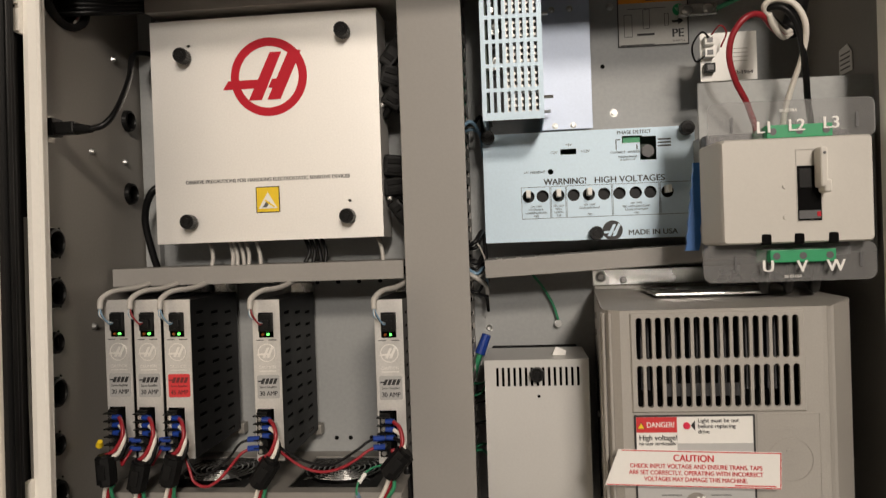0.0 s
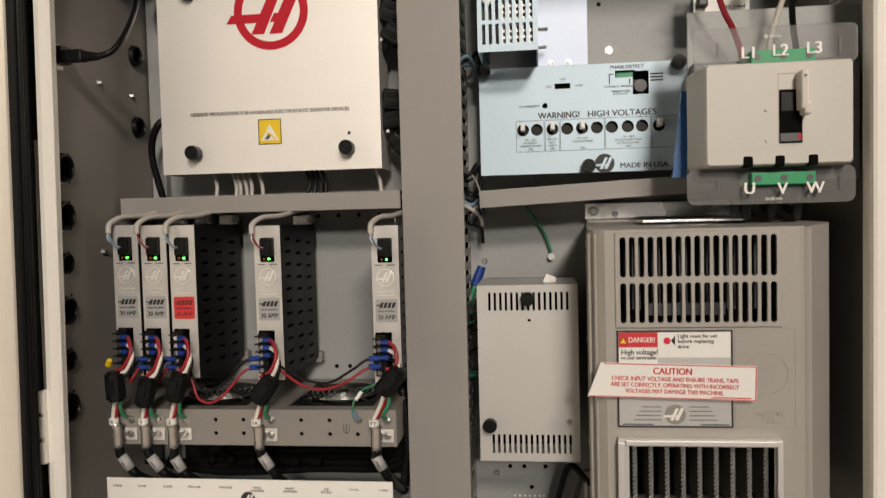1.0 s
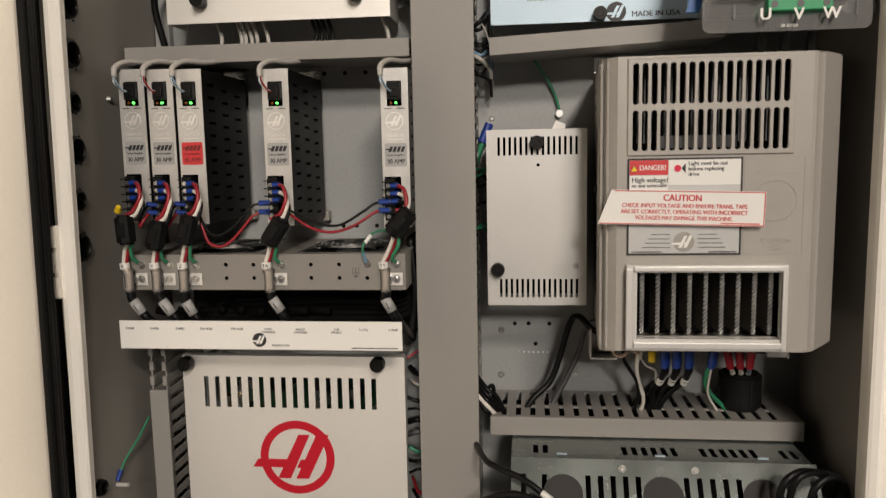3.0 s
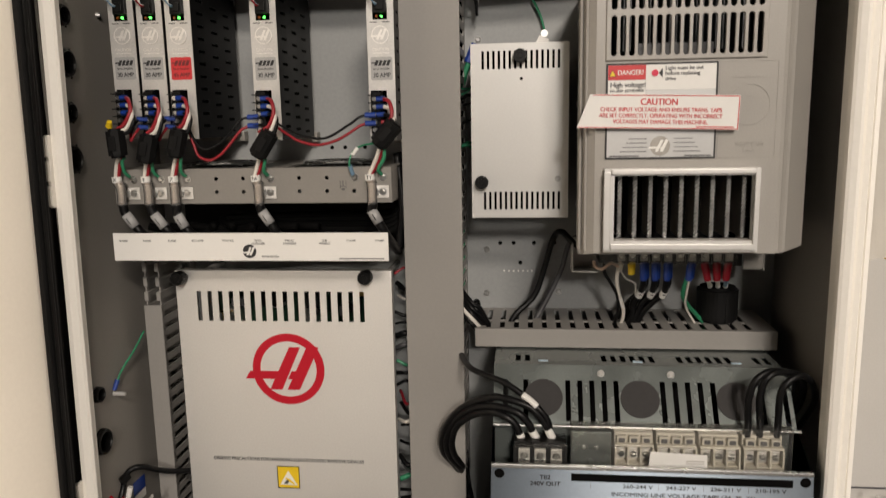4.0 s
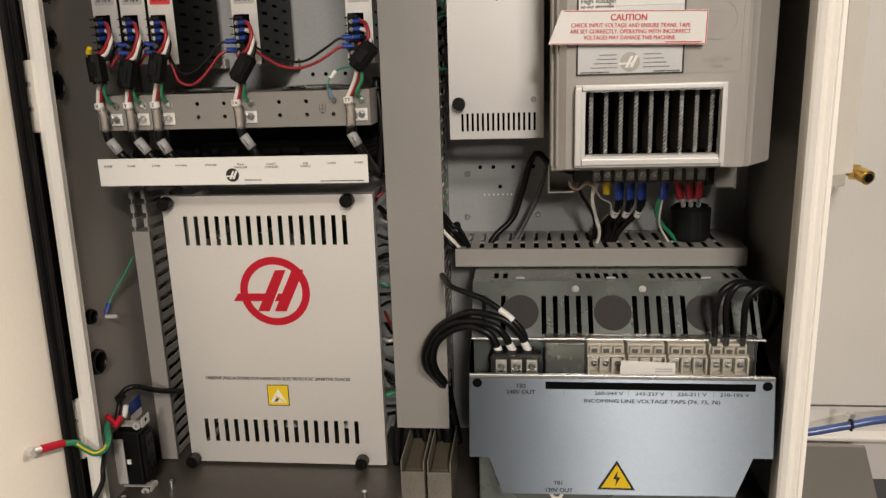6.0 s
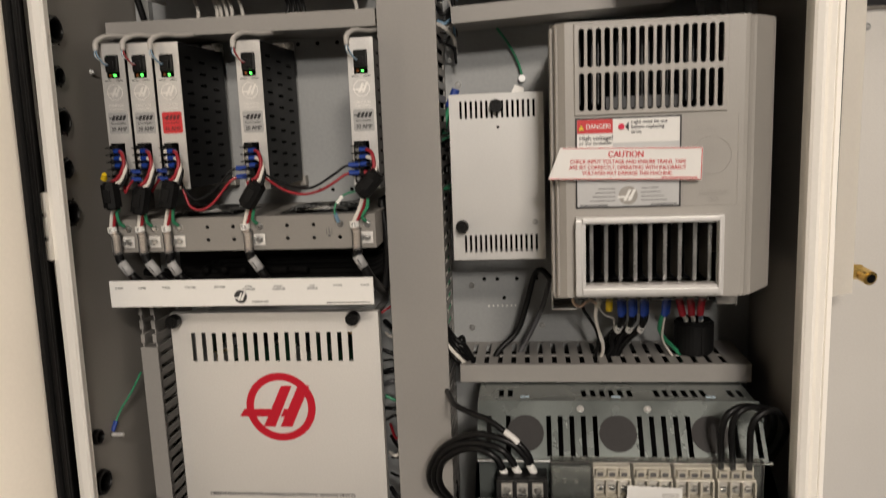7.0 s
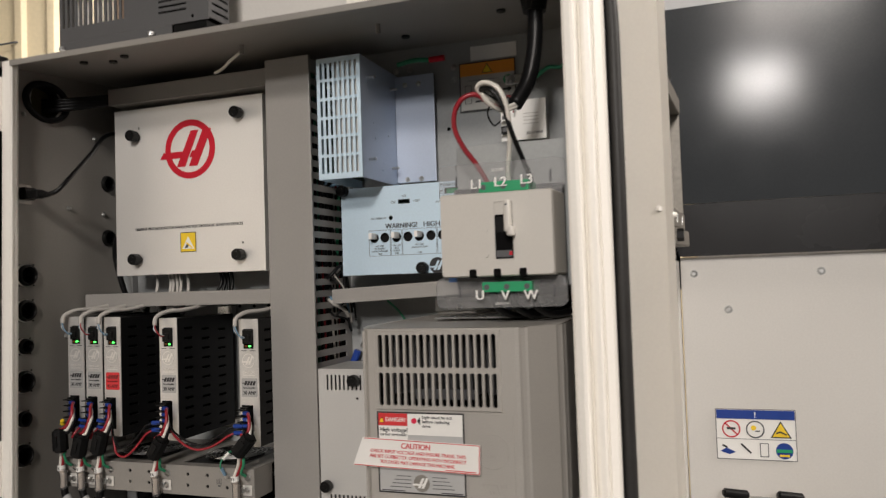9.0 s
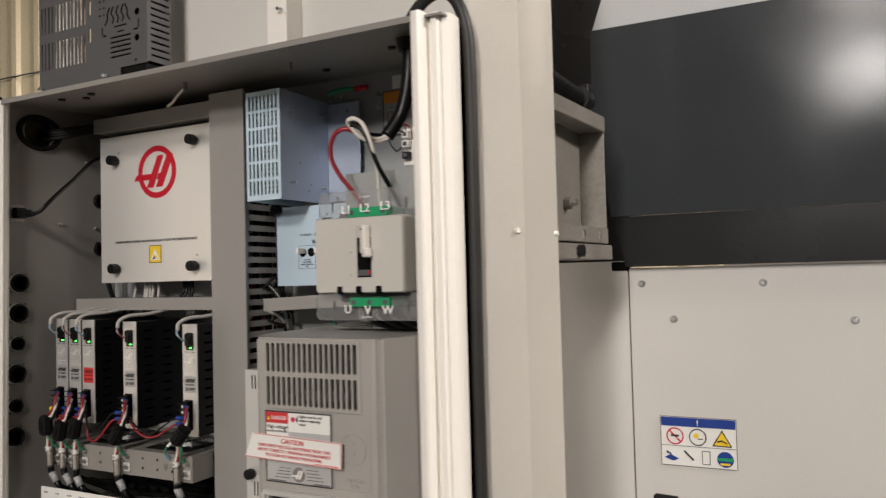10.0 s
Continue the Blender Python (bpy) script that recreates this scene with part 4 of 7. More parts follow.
part("front_face", sheet((0.112, 0.303), (1.126, 1.432), [(0.1235, 0.2835, 1.3325, 1.4285)] + grille, front(0.775), 0.004), DRIVE, drive)
sidew = [[(0.112, 0.775), (0.098, 0.79), (0.0965, 0.81), (0.112, 1.04)], [(0.303, 0.775), (0.313, 0.779), (0.348, 0.824), (0.352, 0.836), (0.352, 1.04)]]
for k, line in enumerate(sidew):
    bm = bmesh.new()
    lowz = [1.126, 1.122, 1.12, 1.12] if k == 0 else [1.126, 1.1262, 1.1262, 1.127, 1.13]
    lo = [bm.verts.new((x, y, z)) for (x, y), z in zip(line, lowz)]
    hi = [bm.verts.new((x, y, 1.432 if y < 0.85 else 1.436)) for x, y in line]
    for q in range(len(line) - 1):
        bm.faces.new((lo[q], lo[q + 1], hi[q + 1], hi[q]))
    bmesh.ops.bevel(bm, geom=[e for e in bm.edges if len(e.link_faces) == 2], offset=0.006, segments=3, affect="EDGES")
    part("side_face", bm, DRIVE, drive, smooth=False)
bm = bmesh.new()
bm.faces.new([bm.verts.new(p) for p in ((0.112, 0.775, 1.432), (0.098, 0.79, 1.432), (0.0965, 0.81, 1.434), (0.112, 1.04, 1.436), (0.352, 1.04, 1.436), (0.352, 0.836, 1.434), (0.348, 0.824, 1.432), (0.313, 0.779, 1.432), (0.303, 0.775, 1.432))])
part("top_face", bm, DRIVE, drive)
bm = bmesh.new()
bm.faces.new([bm.verts.new(p) for p in ((0.112, 0.775, 1.126), (0.303, 0.775, 1.126), (0.313, 0.779, 1.1262), (0.348, 0.824, 1.1262), (0.352, 0.836, 1.127), (0.352, 1.04, 1.13), (0.112, 1.04, 1.12), (0.0965, 0.81, 1.12), (0.098, 0.79, 1.122))])
part("bottom_face", bm, DRIVE, drive)
# heat sink behind the vent
for k, (x, y) in enumerate(((0.1030, 0.7835), (0.0976, 0.7935), (0.0968, 0.8025))):
    part("flank_rib", rod((x, y, 1.128), (x, y, 1.428), 0.0016, seg=8), DRIVE, drive)
# added black sheet: the shade behind the vent
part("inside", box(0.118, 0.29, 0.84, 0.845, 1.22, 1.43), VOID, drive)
bm = None
for k in range(22):
    x = 0.130 + k * 0.007
    part("fin", box(x, x + 0.0016, 0.815, 0.838, 1.345, 1.428), GREYP, drive)
part("inner_bracket", box(0.16, 0.24, 0.812, 0.814, 1.339, 1.352), GREYP, drive)
# embossed badge to the right of the label
part("embossed_panel", sheet((0.239, 0.298), (1.229, 1.329), [(0.2396, 0.2974, 1.2296, 1.3284)], front(0.7744), 0.0006), DRIVE, drive)
words("MADE IN\nUSA", 0.272, 1.2405, 0.7746, 0.0052, drive, DRIVE, None, bold=0.0002)
part("embossed_ring", ring(0.270, 1.284, 0.7742, 0.0205, 0.0212, 0.0008), DRIVE, drive)
bars([(0.252, 0.288, 1.312, 0.003), (0.266, 0.274, 1.292, 0.002), (0.266, 0.274, 1.277, 0.002)], 0.7744, drive, DRIVE, "embossed_print")
# lower steel air outlet with twisted fins
OUTLET = mat("outlet_aluminium", (0.66, 0.65, 0.63), 0.5, 0.5, 0.05, 6, 420, 0.04)
part("outlet_frame", sheet((0.122, 0.283), (1.129, 1.219), [(0.1325, 0.2765, 1.1415, 1.2115)], front(0.766), 0.008), OUTLET, drive, "bright aluminium outlet frame")
part("outlet_jamb", box(0.121, 0.1285, 0.7625, 0.7655, 1.131, 1.216, 0.001), OUTLET, drive)
part("outlet_jamb", box(0.2768, 0.2815, 0.7625, 0.7655, 1.131, 1.219, 0.001), OUTLET, drive)
part("outlet_sill", box(0.1288, 0.2772, 0.762, 0.7655, 1.1315, 1.1385, 0.001), OUTLET, drive)
part("outlet_head", box(0.1288, 0.2772, 0.762, 0.7655, 1.213, 1.2185, 0.001), OUTLET, drive)
# added black sheet that paints the shade deep in the air outlet
part("outlet_shade", box(0.1285, 0.281, 0.845, 0.848, 1.132, 1.218), VOID, drive)
for k in range(9):
    x = 0.1405 + k * 0.0165
    bm = None
    for s in range(15):
        z = 1.142 + s * 0.00465
        bm = rod((x - 0.0019, 0.787, z), (x + 0.0019, 0.787, z + 0.0044), 0.0014, seg=6, bm=bm)
        bm = rod((x + 0.0019, 0.7885, z), (x - 0.0019, 0.7885, z + 0.0044), 0.0012, seg=6, bm=bm)
    part("fin", box(x - 0.0006, x + 0.0006, 0.79, 0.84, 1.141, 1.212), DULL, drive)
    part("crimped_edge", bm, SCREW, drive)
# base plate on the wall with side flange holes
part("base_plate", box(0.113, 0.352, 1.042, 1.056, 1.08, 1.463, 0.001), DULL, drive)
part("top_flange", box(0.110, 0.30, 1.036, 1.0415, 1.441, 1.462, 0.001), STEEL, drive)
screw(0.121, 1.036, 1.452, drive, 0.006)
screw(0.15, 1.036, 1.447, drive, 0.004)
part("top_vent_plate", box(0.165, 0.285, 0.88, 0.99, 1.437, 1.4395, 0.0005), STEEL, drive)
for z in (1.41, 1.39, 1.29, 1.16):
    part("side_bolt", rod((0.1035, 0.95, z), (0.108, 0.95, z), 0.004, seg=10), STEEL, drive)
# labels
lab = part("warning_label", box(0.123, 0.2365, 0.7736, 0.7744, 1.2295, 1.3285), mat("silver_label", (0.55, 0.55, 0.545), 0.4, 0.3, 0.03), drive, "silver warning label")
part("label_rim", sheet((0.1225, 0.237), (1.229, 1.329), [(0.1242, 0.2353, 1.2307, 1.3273)], front(0.7731), 0.0005), INK, lab)
part("white_field", box(0.1635, 0.235, 0.7730, 0.7735, 1.301, 1.327), WHITE, lab)
part("white_field", box(0.1245, 0.1632, 0.7730, 0.7735, 1.286, 1.3115), WHITE, lab)
part("red_field", box(0.1245, 0.1632, 0.7729, 0.7735, 1.3120, 1.327), REDL, lab)
words("DANGER!", 0.1475, 1.3170, 0.7726, 0.0052, lab, WHITE, 0.026, bold=0.00012)
triangle_sign(0.129, 1.3155, 0.7728, 0.0078, lab, glyph=False)
words("High voltage!", 0.1265, 1.3045, 0.7727, 0.005, lab, INK, 0.036, "LEFT", 0.00012)
words("no user serviceable", 0.1265, 1.2995, 0.7727, 0.0036, lab, INK, 0.035, "LEFT", 0.00006)
words("Light must be out\nbefore replacing\ndrive", 0.183, 1.3215, 0.7727, 0.0038, lab, INK, None, "LEFT", 0.00006)
part("lamp_lens", rod((0.1725, 0.7715, 1.3185), (0.1725, 0.773, 1.3185), 0.0034, seg=16), REDLED, lab)
part("pointer", flat([(0.1805, 1.3235), (0.1805, 1.3135), (0.1765, 1.3185)], 0.7726, 0.0003), INK, lab)
part("mark_disc", rod((0.180, 0.7731, 1.2425), (0.180, 0.7735, 1.2425), 0.0105, seg=28), DULL, lab)
badge(0.180, 1.2425, 0.7729, 0.0102, lab, WHITE, 0.0003, False)
for k in range(4):
    bars([(0.138 + 0.003 * k, 0.166, 1.2365 + 0.0045 * k, 0.0007)], 0.773, lab, GREYP, "printed_line")
    bars([(0.194, 0.222 - 0.003 * k, 1.2365 + 0.0045 * k, 0.0007)], 0.773, lab, GREYP, "printed_line")
bars([(0.127, 0.158, 1.2315, 0.0012), (0.205, 0.233, 1.2315, 0.0012)], 0.773, lab, GREYP)

caution = thing("caution_sticker", (0.175, 0.764, 1.277), "white caution sticker with red text stuck across the drive", "sticker")
tilt = Matrix.Translation((0.175, 0.7655, 1.277)) @ Matrix.Rotation(radians(1.6), 4, "Y") @ Matrix.Translation((-0.175, -0.7655, -1.277))
for name, pts, y, material in (("backing", [(0.092, 1.2605), (0.258, 1.2605), (0.258, 1.296), (0.105, 1.296)], 0.7655, WHITE),):
    bm = flat(pts, y, 0.0005)
    bmesh.ops.transform(bm, matrix=tilt, verts=bm.verts)
    part(name, bm, material, caution)
for x0, x1, z0, z1 in ((0.108, 0.2575, 1.2947, 1.2955), (0.0935, 0.2575, 1.261, 1.2618), (0.2567, 0.2575, 1.2618, 1.2947)):
    bm = box(x0, x1, 0.7649, 0.7653, z0, z1)
    bmesh.ops.transform(bm, matrix=tilt, verts=bm.verts)
    part("red_rim", bm, REDL, caution)
words("CAUTION", 0.176, 1.2855, 0.7651, 0.0066, caution, REDL, 0.0375, bold=0.0003, m=tilt)
for k, (text, wide) in enumerate((("CHECK INPUT VOLTAGE AND ENSURE TRANS. TAPS", 0.124), ("ARE SET CORRECTLY. OPERATING WITH INCORRECT", 0.126), ("VOLTAGES MAY DAMAGE THIS MACHINE.", 0.097))):
    words(text, 0.178, 1.2785 - 0.0063 * k, 0.7651, 0.0042, caution, REDL, wide, bold=0.00008, m=tilt)
bm = box(0.215, 0.253, 0.7649, 0.7653, 1.2628, 1.2638)
bmesh.ops.transform(bm, matrix=tilt, verts=bm.verts)
part("unreadable_print", bm, REDL, caution)

# terminals under the drive
tb = thing("drive_terminal_block", (0.22, 0.94, 1.083), "clear covered terminal block under the drive with blue and red ferrules", "terminal block")
part("block", box(0.134, 0.3085, 0.940, 0.975, 1.083, 1.112, 0.001), BLACK, tb)
steel = part("steel_bracket", box(0.099, 0.1335, 0.975, 0.977, 1.069, 1.112, 0.0005), DULL, tb, "steel bracket with bright edges")
part("bracket_foot", box(0.099, 0.1335, 0.944, 0.9748, 1.069, 1.071, 0.0005), NICKEL, steel)
part("bracket_side", box(0.099, 0.101, 0.944, 0.9748, 1.0712, 1.108, 0.0005), NICKEL, steel)
grey_ = part("side_bracket", box(0.321, 0.346, 0.950, 0.952, 1.073, 1.112, 0.0008), GREY, tb, "grey folded side bracket")
part("bracket_fold", box(0.346, 0.3485, 0.950, 1.0, 1.071, 1.112, 0.0008), GREY, grey_)
part("black_end", box(0.3088, 0.3208, 0.955, 0.985, 1.076, 1.112, 0.001), BLACK, tb)
g = part("clear_cover", box(0.134, 0.3085, 0.9315, 0.9325, 1.083, 1.112), MILKY, tb, "clear plastic cover")
g.visible_shadow = False
part("support_rail", box(0.14, 0.34, 0.99, 1.05, 1.092, 1.112, 0.001), VOID, tb)
REDF = mat("dark_red_ferrule", (0.26, 0.006, 0.016), 0.35, 0, 0.1, 30)
for x, m, wx in ((0.163, None, 0), (0.177, YELLOW, 0.0), (0.192, BLUE, 0.001), (0.2075, BLUE, 0.0), (0.223, BLUE, 0.0), (0.238, None, 0), (0.2535, BLUE, -0.003), (0.2695, REDF, 0.006), (0.285, REDF, 0.002), (0.300, REDF, -0.002)):
    part("clamp_plate", box(x - 0.005, x + 0.005, 0.9375, 0.9398, 1.086, 1.104, 0.0004), NICKEL, tb)
    part("clamp_screw", rod((x, 0.9374, 1.0945), (x, 0.9345, 1.0945), 0.0042, seg=12, bevel=0.0006), STEEL, tb)
    part("divider", box(x + 0.0067, x + 0.0086, 0.933, 0.9398, 1.083, 1.111), BLACK, tb)
    if m:
        low = 1.067 if m is YELLOW else 1.059
        part("ferrule", rod((x, 0.942, 1.0845), (x + wx, 0.944, low), 0.0052, 0.0046, seg=14, bevel=0.0008), m, tb)
        if m is BLUE:
            part("rear_ferrule", rod((x + 0.0035, 0.951, 1.083), (x + wx + 0.0045, 0.953, low + 0.001), 0.0050, 0.0045, seg=14, bevel=0.0008), m, tb)
for k, (x, mx) in enumerate(((0.193, 0.192), (0.2075, 0.207), (0.223, 0.223))):
    c = thing("drive_cable", (x, 0.95, 0.99), "black power cable with white marker from drive to tray", "cable", "black drive cables")
    line_ = [(x, 0.944, 1.062), (x + 0.0005, 0.950, 1.052), (mx, 0.966, 1.036), (mx - 0.008 - 0.003 * k, 0.975, 1.020), (0.185 + 0.006 * k, 0.980, 1.003), (0.176 + 0.007 * k, 0.985, 0.985), (0.170 + 0.006 * k, 0.992, 0.974)]
    part("sheath", tube(line_, 0.0044), BLACKW, c, smooth=True)
    part("marker", tube([(mx + 0.0012, 0.9622, 1.0405), (mx - 0.0012, 0.9683, 1.0315)], 0.0050, 12, soft=False), WHITE, c)
    bars([(mx - 0.0022, mx + 0.0018, 1.0345 + 0.003 * q, 0.0011) for q in range(2)], 0.9592, c, GREYP)
    part("rear_sheath", tube([(x + 0.0045, 0.953, 1.062), (x + 0.004, 0.965, 1.045), (x - 0.012, 0.99, 1.018), (0.168 + 0.006 * k, 1.0, 0.998), (0.158 + 0.006 * k, 1.005, 0.978)], 0.0040), BLACKW, c, smooth=True)
c = thing("earth_wire", (0.25, 0.96, 0.99), "green and white earth wire from the drive into the tray", "cable")
part("green_wire", tube([(0.249, 0.944, 1.062), (0.2465, 0.948, 1.050), (0.247, 0.956, 1.036), (0.256, 0.966, 1.020), (0.271, 0.979, 1.003), (0.284, 0.989, 0.986), (0.286, 0.995, 0.974)], 0.0030), GREENW, c, smooth=True)
part("white_wire", tube([(0.252, 0.945, 1.062), (0.2505, 0.950, 1.042), (0.251, 0.959, 1.025), (0.257, 0.970, 1.010), (0.272, 0.985, 0.986), (0.276, 0.99, 0.974)], 0.0016), WHITEW, c, smooth=True)
c = thing("ferrite_core", (0.301, 0.995, 0.992), "large black ferrite core round the motor wires", "ferrite core")
bm = rod((0.301, 0.995, 0.992), (0.301, 0.995, 1.041), 0.0275, seg=32, bevel=0.004)
part("core", box(0.306, 0.309, 0.9665, 0.969, 0.996, 1.034, 0.0008, bm), RUBBER, c)
part("bore", rod((0.301, 0.995, 1.0412), (0.301, 0.995, 1.0425), 0.015, seg=20), VOID, c)
for x, m in ((0.2755, WHITEW), (0.287, WHITEW), (0.298, BLUEW)):
    q = 0.297 + (x - 0.287) * 0.9
    wire_ = part("wire", tube([(x, 0.944, 1.062), (x + 0.003, 0.953, 1.056), (q, 0.978, 1.044), (q + 0.001, 0.990, 1.035)], 0.0029), m, c, smooth=True)
    part("marker", tube([(q - 0.0008, 0.9735, 1.0465), (q, 0.979, 1.0432)], 0.0034, 10, soft=False), WHITE, wire_)
c = thing("black_cable", (0.09, 1.0, 0.99), "black cable looping from the drive down into the tray", "cable")
part("sheath", tube([(0.140, 0.955, 1.095), (0.120, 0.95, 1.101), (0.102, 0.955, 1.107), (0.087, 0.97, 1.120), (0.076, 0.985, 1.109), (0.064, 0.995, 1.065), (0.050, 0.995, 1.025), (0.024, 0.985, 1.000), (0.012, 0.98, 0.978)], 0.0044), BLACKW, c, smooth=True)
part("second_sheath", tube([(0.128, 0.965, 1.100), (0.112, 0.98, 1.112), (0.098, 1.0, 1.098), (0.089, 1.01, 1.062), (0.072, 1.01, 1.024), (0.05, 1.0, 0.985)], 0.0038), GREYP, c, smooth=True)
c = thing("signal_wire", (0.16, 0.95, 0.99), "thin white and black wires from the drive into the tray", "cable")
part("white_wire", tube([(0.163, 0.942, 1.086), (0.160, 0.945, 1.073), (0.159, 0.950, 1.058), (0.163, 0.956, 1.038), (0.170, 0.964, 1.016), (0.171, 0.975, 0.998), (0.166, 0.985, 0.982)], 0.0025), WHITEW, c, smooth=True)
part("sleeve_band", tube([(0.1648, 0.9585, 1.0315), (0.1695, 0.9635, 1.0175)], 0.0029, 10, soft=False), WHITE, c)
part("black_wire", tube([(0.142, 0.943, 1.085), (0.142, 0.945, 1.070), (0.151, 0.950, 1.054), (0.161, 0.957, 1.035), (0.164, 0.966, 1.015), (0.160, 0.985, 0.982)], 0.0023), BLACKW, c, smooth=True)
part("tan_wire", tube([(0.128, 0.945, 1.084), (0.130, 0.94, 1.078), (0.139, 0.94, 1.075), (0.150, 0.94, 1.083), (0.160, 0.94, 1.079), (0.162, 0.942, 1.088)], 0.0023), TAN, c, smooth=True)
part("grey_wire", tube([(0.164, 0.946, 1.070), (0.172, 0.955, 1.0585), (0.182, 0.960, 1.053), (0.186, 0.965, 1.046), (0.186, 0.975, 1.02), (0.180, 0.99, 0.985)], 0.0014), GREYW, c, smooth=True)
part("tan_ferrule", rod((0.163, 0.9405, 1.084), (0.1605, 0.943, 1.0725), 0.0040, seg=12), IVORY, c)

# ---- high voltage cover ----
io = thing("high_voltage_cover", (0.10, 0.988, 1.50), "galvanised high voltage cover with breaker holes and black print", "cover panel")
cx = [0.029, 0.047, 0.067, 0.086, 0.105, 0.124, 0.143, 0.163, 0.181, 0.202]
zc = 1.5595
folded_cover(io, -0.027, 0.237, 1.502, 1.6405, 0.988, 0.06, ZINC, [(0.071, 0.091, 1.611, 1.618), (0.148, 0.173, 1.622, 1.631), (0.170, 0.190, 1.600, 1.6295)], [(x, zc, 0.0078) for x in cx] + [(0.058, 1.590, 0.0036)])
part("board", box(-0.02, 0.23, 1.014, 1.016, 1.51, 1.635), PCB, io)
for k, x in enumerate(cx):
    s = part("breaker_socket", rod((x, 0.995, zc), (x, 1.01, zc), 0.0085, seg=18), BLACK, io)
    if k in (0, 2, 4, 9):
        part("toggle", box(x - 0.0028, x + 0.0028, 0.972, 0.994, zc - 0.002, zc + 0.0075, 0.001), WHITE, s, "white breaker toggle")
part("lamp", rod((0.181, 0.996, 1.612), (0.181, 1.01, 1.612), 0.008, seg=16), GREYP, io)
part("green_lamp", box(0.150, 0.171, 0.994, 1.0, 1.623, 1.630), GREEN, io)
words("WARNING!", 0.0755, 1.5735, 0.9876, 0.0078, io, INK, 0.053, bold=0.0002)
words("HIGH VOLTAGES", 0.1555, 1.5735, 0.9876, 0.0078, io, INK, 0.086, bold=0.0001)
words("PHASE DETECT", 0.163, 1.6335, 0.9876, 0.0042, io, INK, 0.042)
words("+5V", 0.0815, 1.6215, 0.9876, 0.0035, io, INK)
words("-12V", 0.0625, 1.6125, 0.9876, 0.0035, io, INK)
words("+12V", 0.102, 1.6125, 0.9876, 0.0035, io, INK)
words("HV PRESENT", 0.0375, 1.5885, 0.9876, 0.0030, io, INK, 0.0265)
words("CORRECT   REVERSED", 0.1535, 1.6095, 0.9876, 0.0026, io, INK, 0.040)
words("MISSING PHASE\nIF BOTH LIT", 0.1545, 1.6035, 0.9876, 0.0024, io, INK)
words("1", 0.166, 1.6135, 0.9876, 0.0065, io, INK, bold=0.0002)
words("MADE IN USA", 0.152, 1.5065, 0.9876, 0.0065, io, INK, 0.060, "LEFT", 0.0001)
bars([(0.140, 0.1412, 1.614, 0.013), (0.1412, 0.146, 1.626, 0.0012)], 0.9876, io, INK, "printed_line")
bars([(0.192, 0.208, 1.624 - 0.004 * k, 0.0018) for k in range(3)], 0.9876, io, INK)
for x0, x1, lines in ((0.020, 0.0565, ("10A  120V", "I/O BOARD/", "FANS/SOLENOIDS", "CB2")), (0.0575, 0.0760, ("10A 120V", "GFCI/", "LIGHTS", "CB5")), (0.0770, 0.1335, ("10A  240V", "COOLANT PUMP", "", "CB3")), (0.1345, 0.1920, ("10A  240V", "TSC COOLANT PUMP/", "LATHE HYD PUMP", "CB3")), (0.1930, 0.2330, ())):
    part("printed_frame", sheet((x0, x1), (1.531, 1.5715), [(x0 + 0.0005, x1 - 0.0005, 1.5315, 1.571)], front(0.9876), 0.0003), INK, io)
    for k, text in enumerate(lines):
        if text:
            words(text, (x0 + x1) / 2, 1.5455 - 0.0041 * k, 0.9875, 0.0024, io, INK)
part("mark_disc", rod((0.133, 0.9876, 1.513), (0.133, 0.988, 1.513), 0.0125, seg=32), INK, io)
badge(0.133, 1.513, 0.9874, 0.0122, io, ZINC, 0.0003, False)
knob(-0.020, 0.988, 1.636, io, 0.009, 0.016)
knob(0.226, 0.988, 1.636, io, 0.009, 0.016)
knob(0.112, 0.988, 1.510, io, 0.009, 0.016)

# ---- perforated power supply ----
ps = thing("power_supply", (0.015, 0.907, 1.645), "galvanised power supply with a perforated front", "power supply")
holes = []
for r in range(6):
    for k in range(8):
        holes.append((-0.0165 + k * 0.0081, -0.0125 + k * 0.0081, 1.655 + r * 0.0285, 1.679 + r * 0.0285))
part("perforated_front", sheet((-0.022, 0.050), (1.646, 1.829), holes, front(0.907), 0.0012), ZINC, ps)
rnd = random.Random(12)
pin = [(rnd.uniform(0.925, 1.045), 1.665 + 0.0115 * k, rnd.choice((0.0012, 0.0017, 0.0017))) for k in range(14)]
part("side_plate", sheet((0.9085, 1.056), (1.646, 1.829), [], lambda u, v, d: Vector((0.050 - d, u, v)), 0.0015, pin), SUPPLY, ps)
part("side_plate", box(-0.022, -0.0205, 0.9085, 1.056, 1.646, 1.829), ZINC, ps)
part("wall_bracket", box(0.0505, 0.118, 1.040, 1.0425, 1.650, 1.825, 0.0006), SUPPLY, ps)
part("board", box(-0.018, -0.015, 0.92, 1.05, 1.66, 1.82), PCB, ps)
mesh_holes = [(0.0085 + 0.0081 * c, 0.0125 + 0.0081 * c, 1.6575 + 0.0075 * r, 1.6620 + 0.0075 * r) for c in range(5) for r in range(21)]
part("inner_screen", sheet((0.0045, 0.0475), (1.652, 1.822), mesh_holes, front(0.914), 0.001), FILTER, ps, "pale perforated inner screen")
rnd = random.Random(3)
for k in range(12):
    x, y, z = rnd.uniform(-0.012, -0.002), rnd.uniform(0.925, 0.96), 1.66 + 0.155 * rnd.random()
    part("component", rod((x, y, z), (x, y + 0.02, z), rnd.uniform(0.003, 0.007), seg=10), rnd.choice((BLACK, WHITE, BRASS, GREYP, STEEL)), ps)
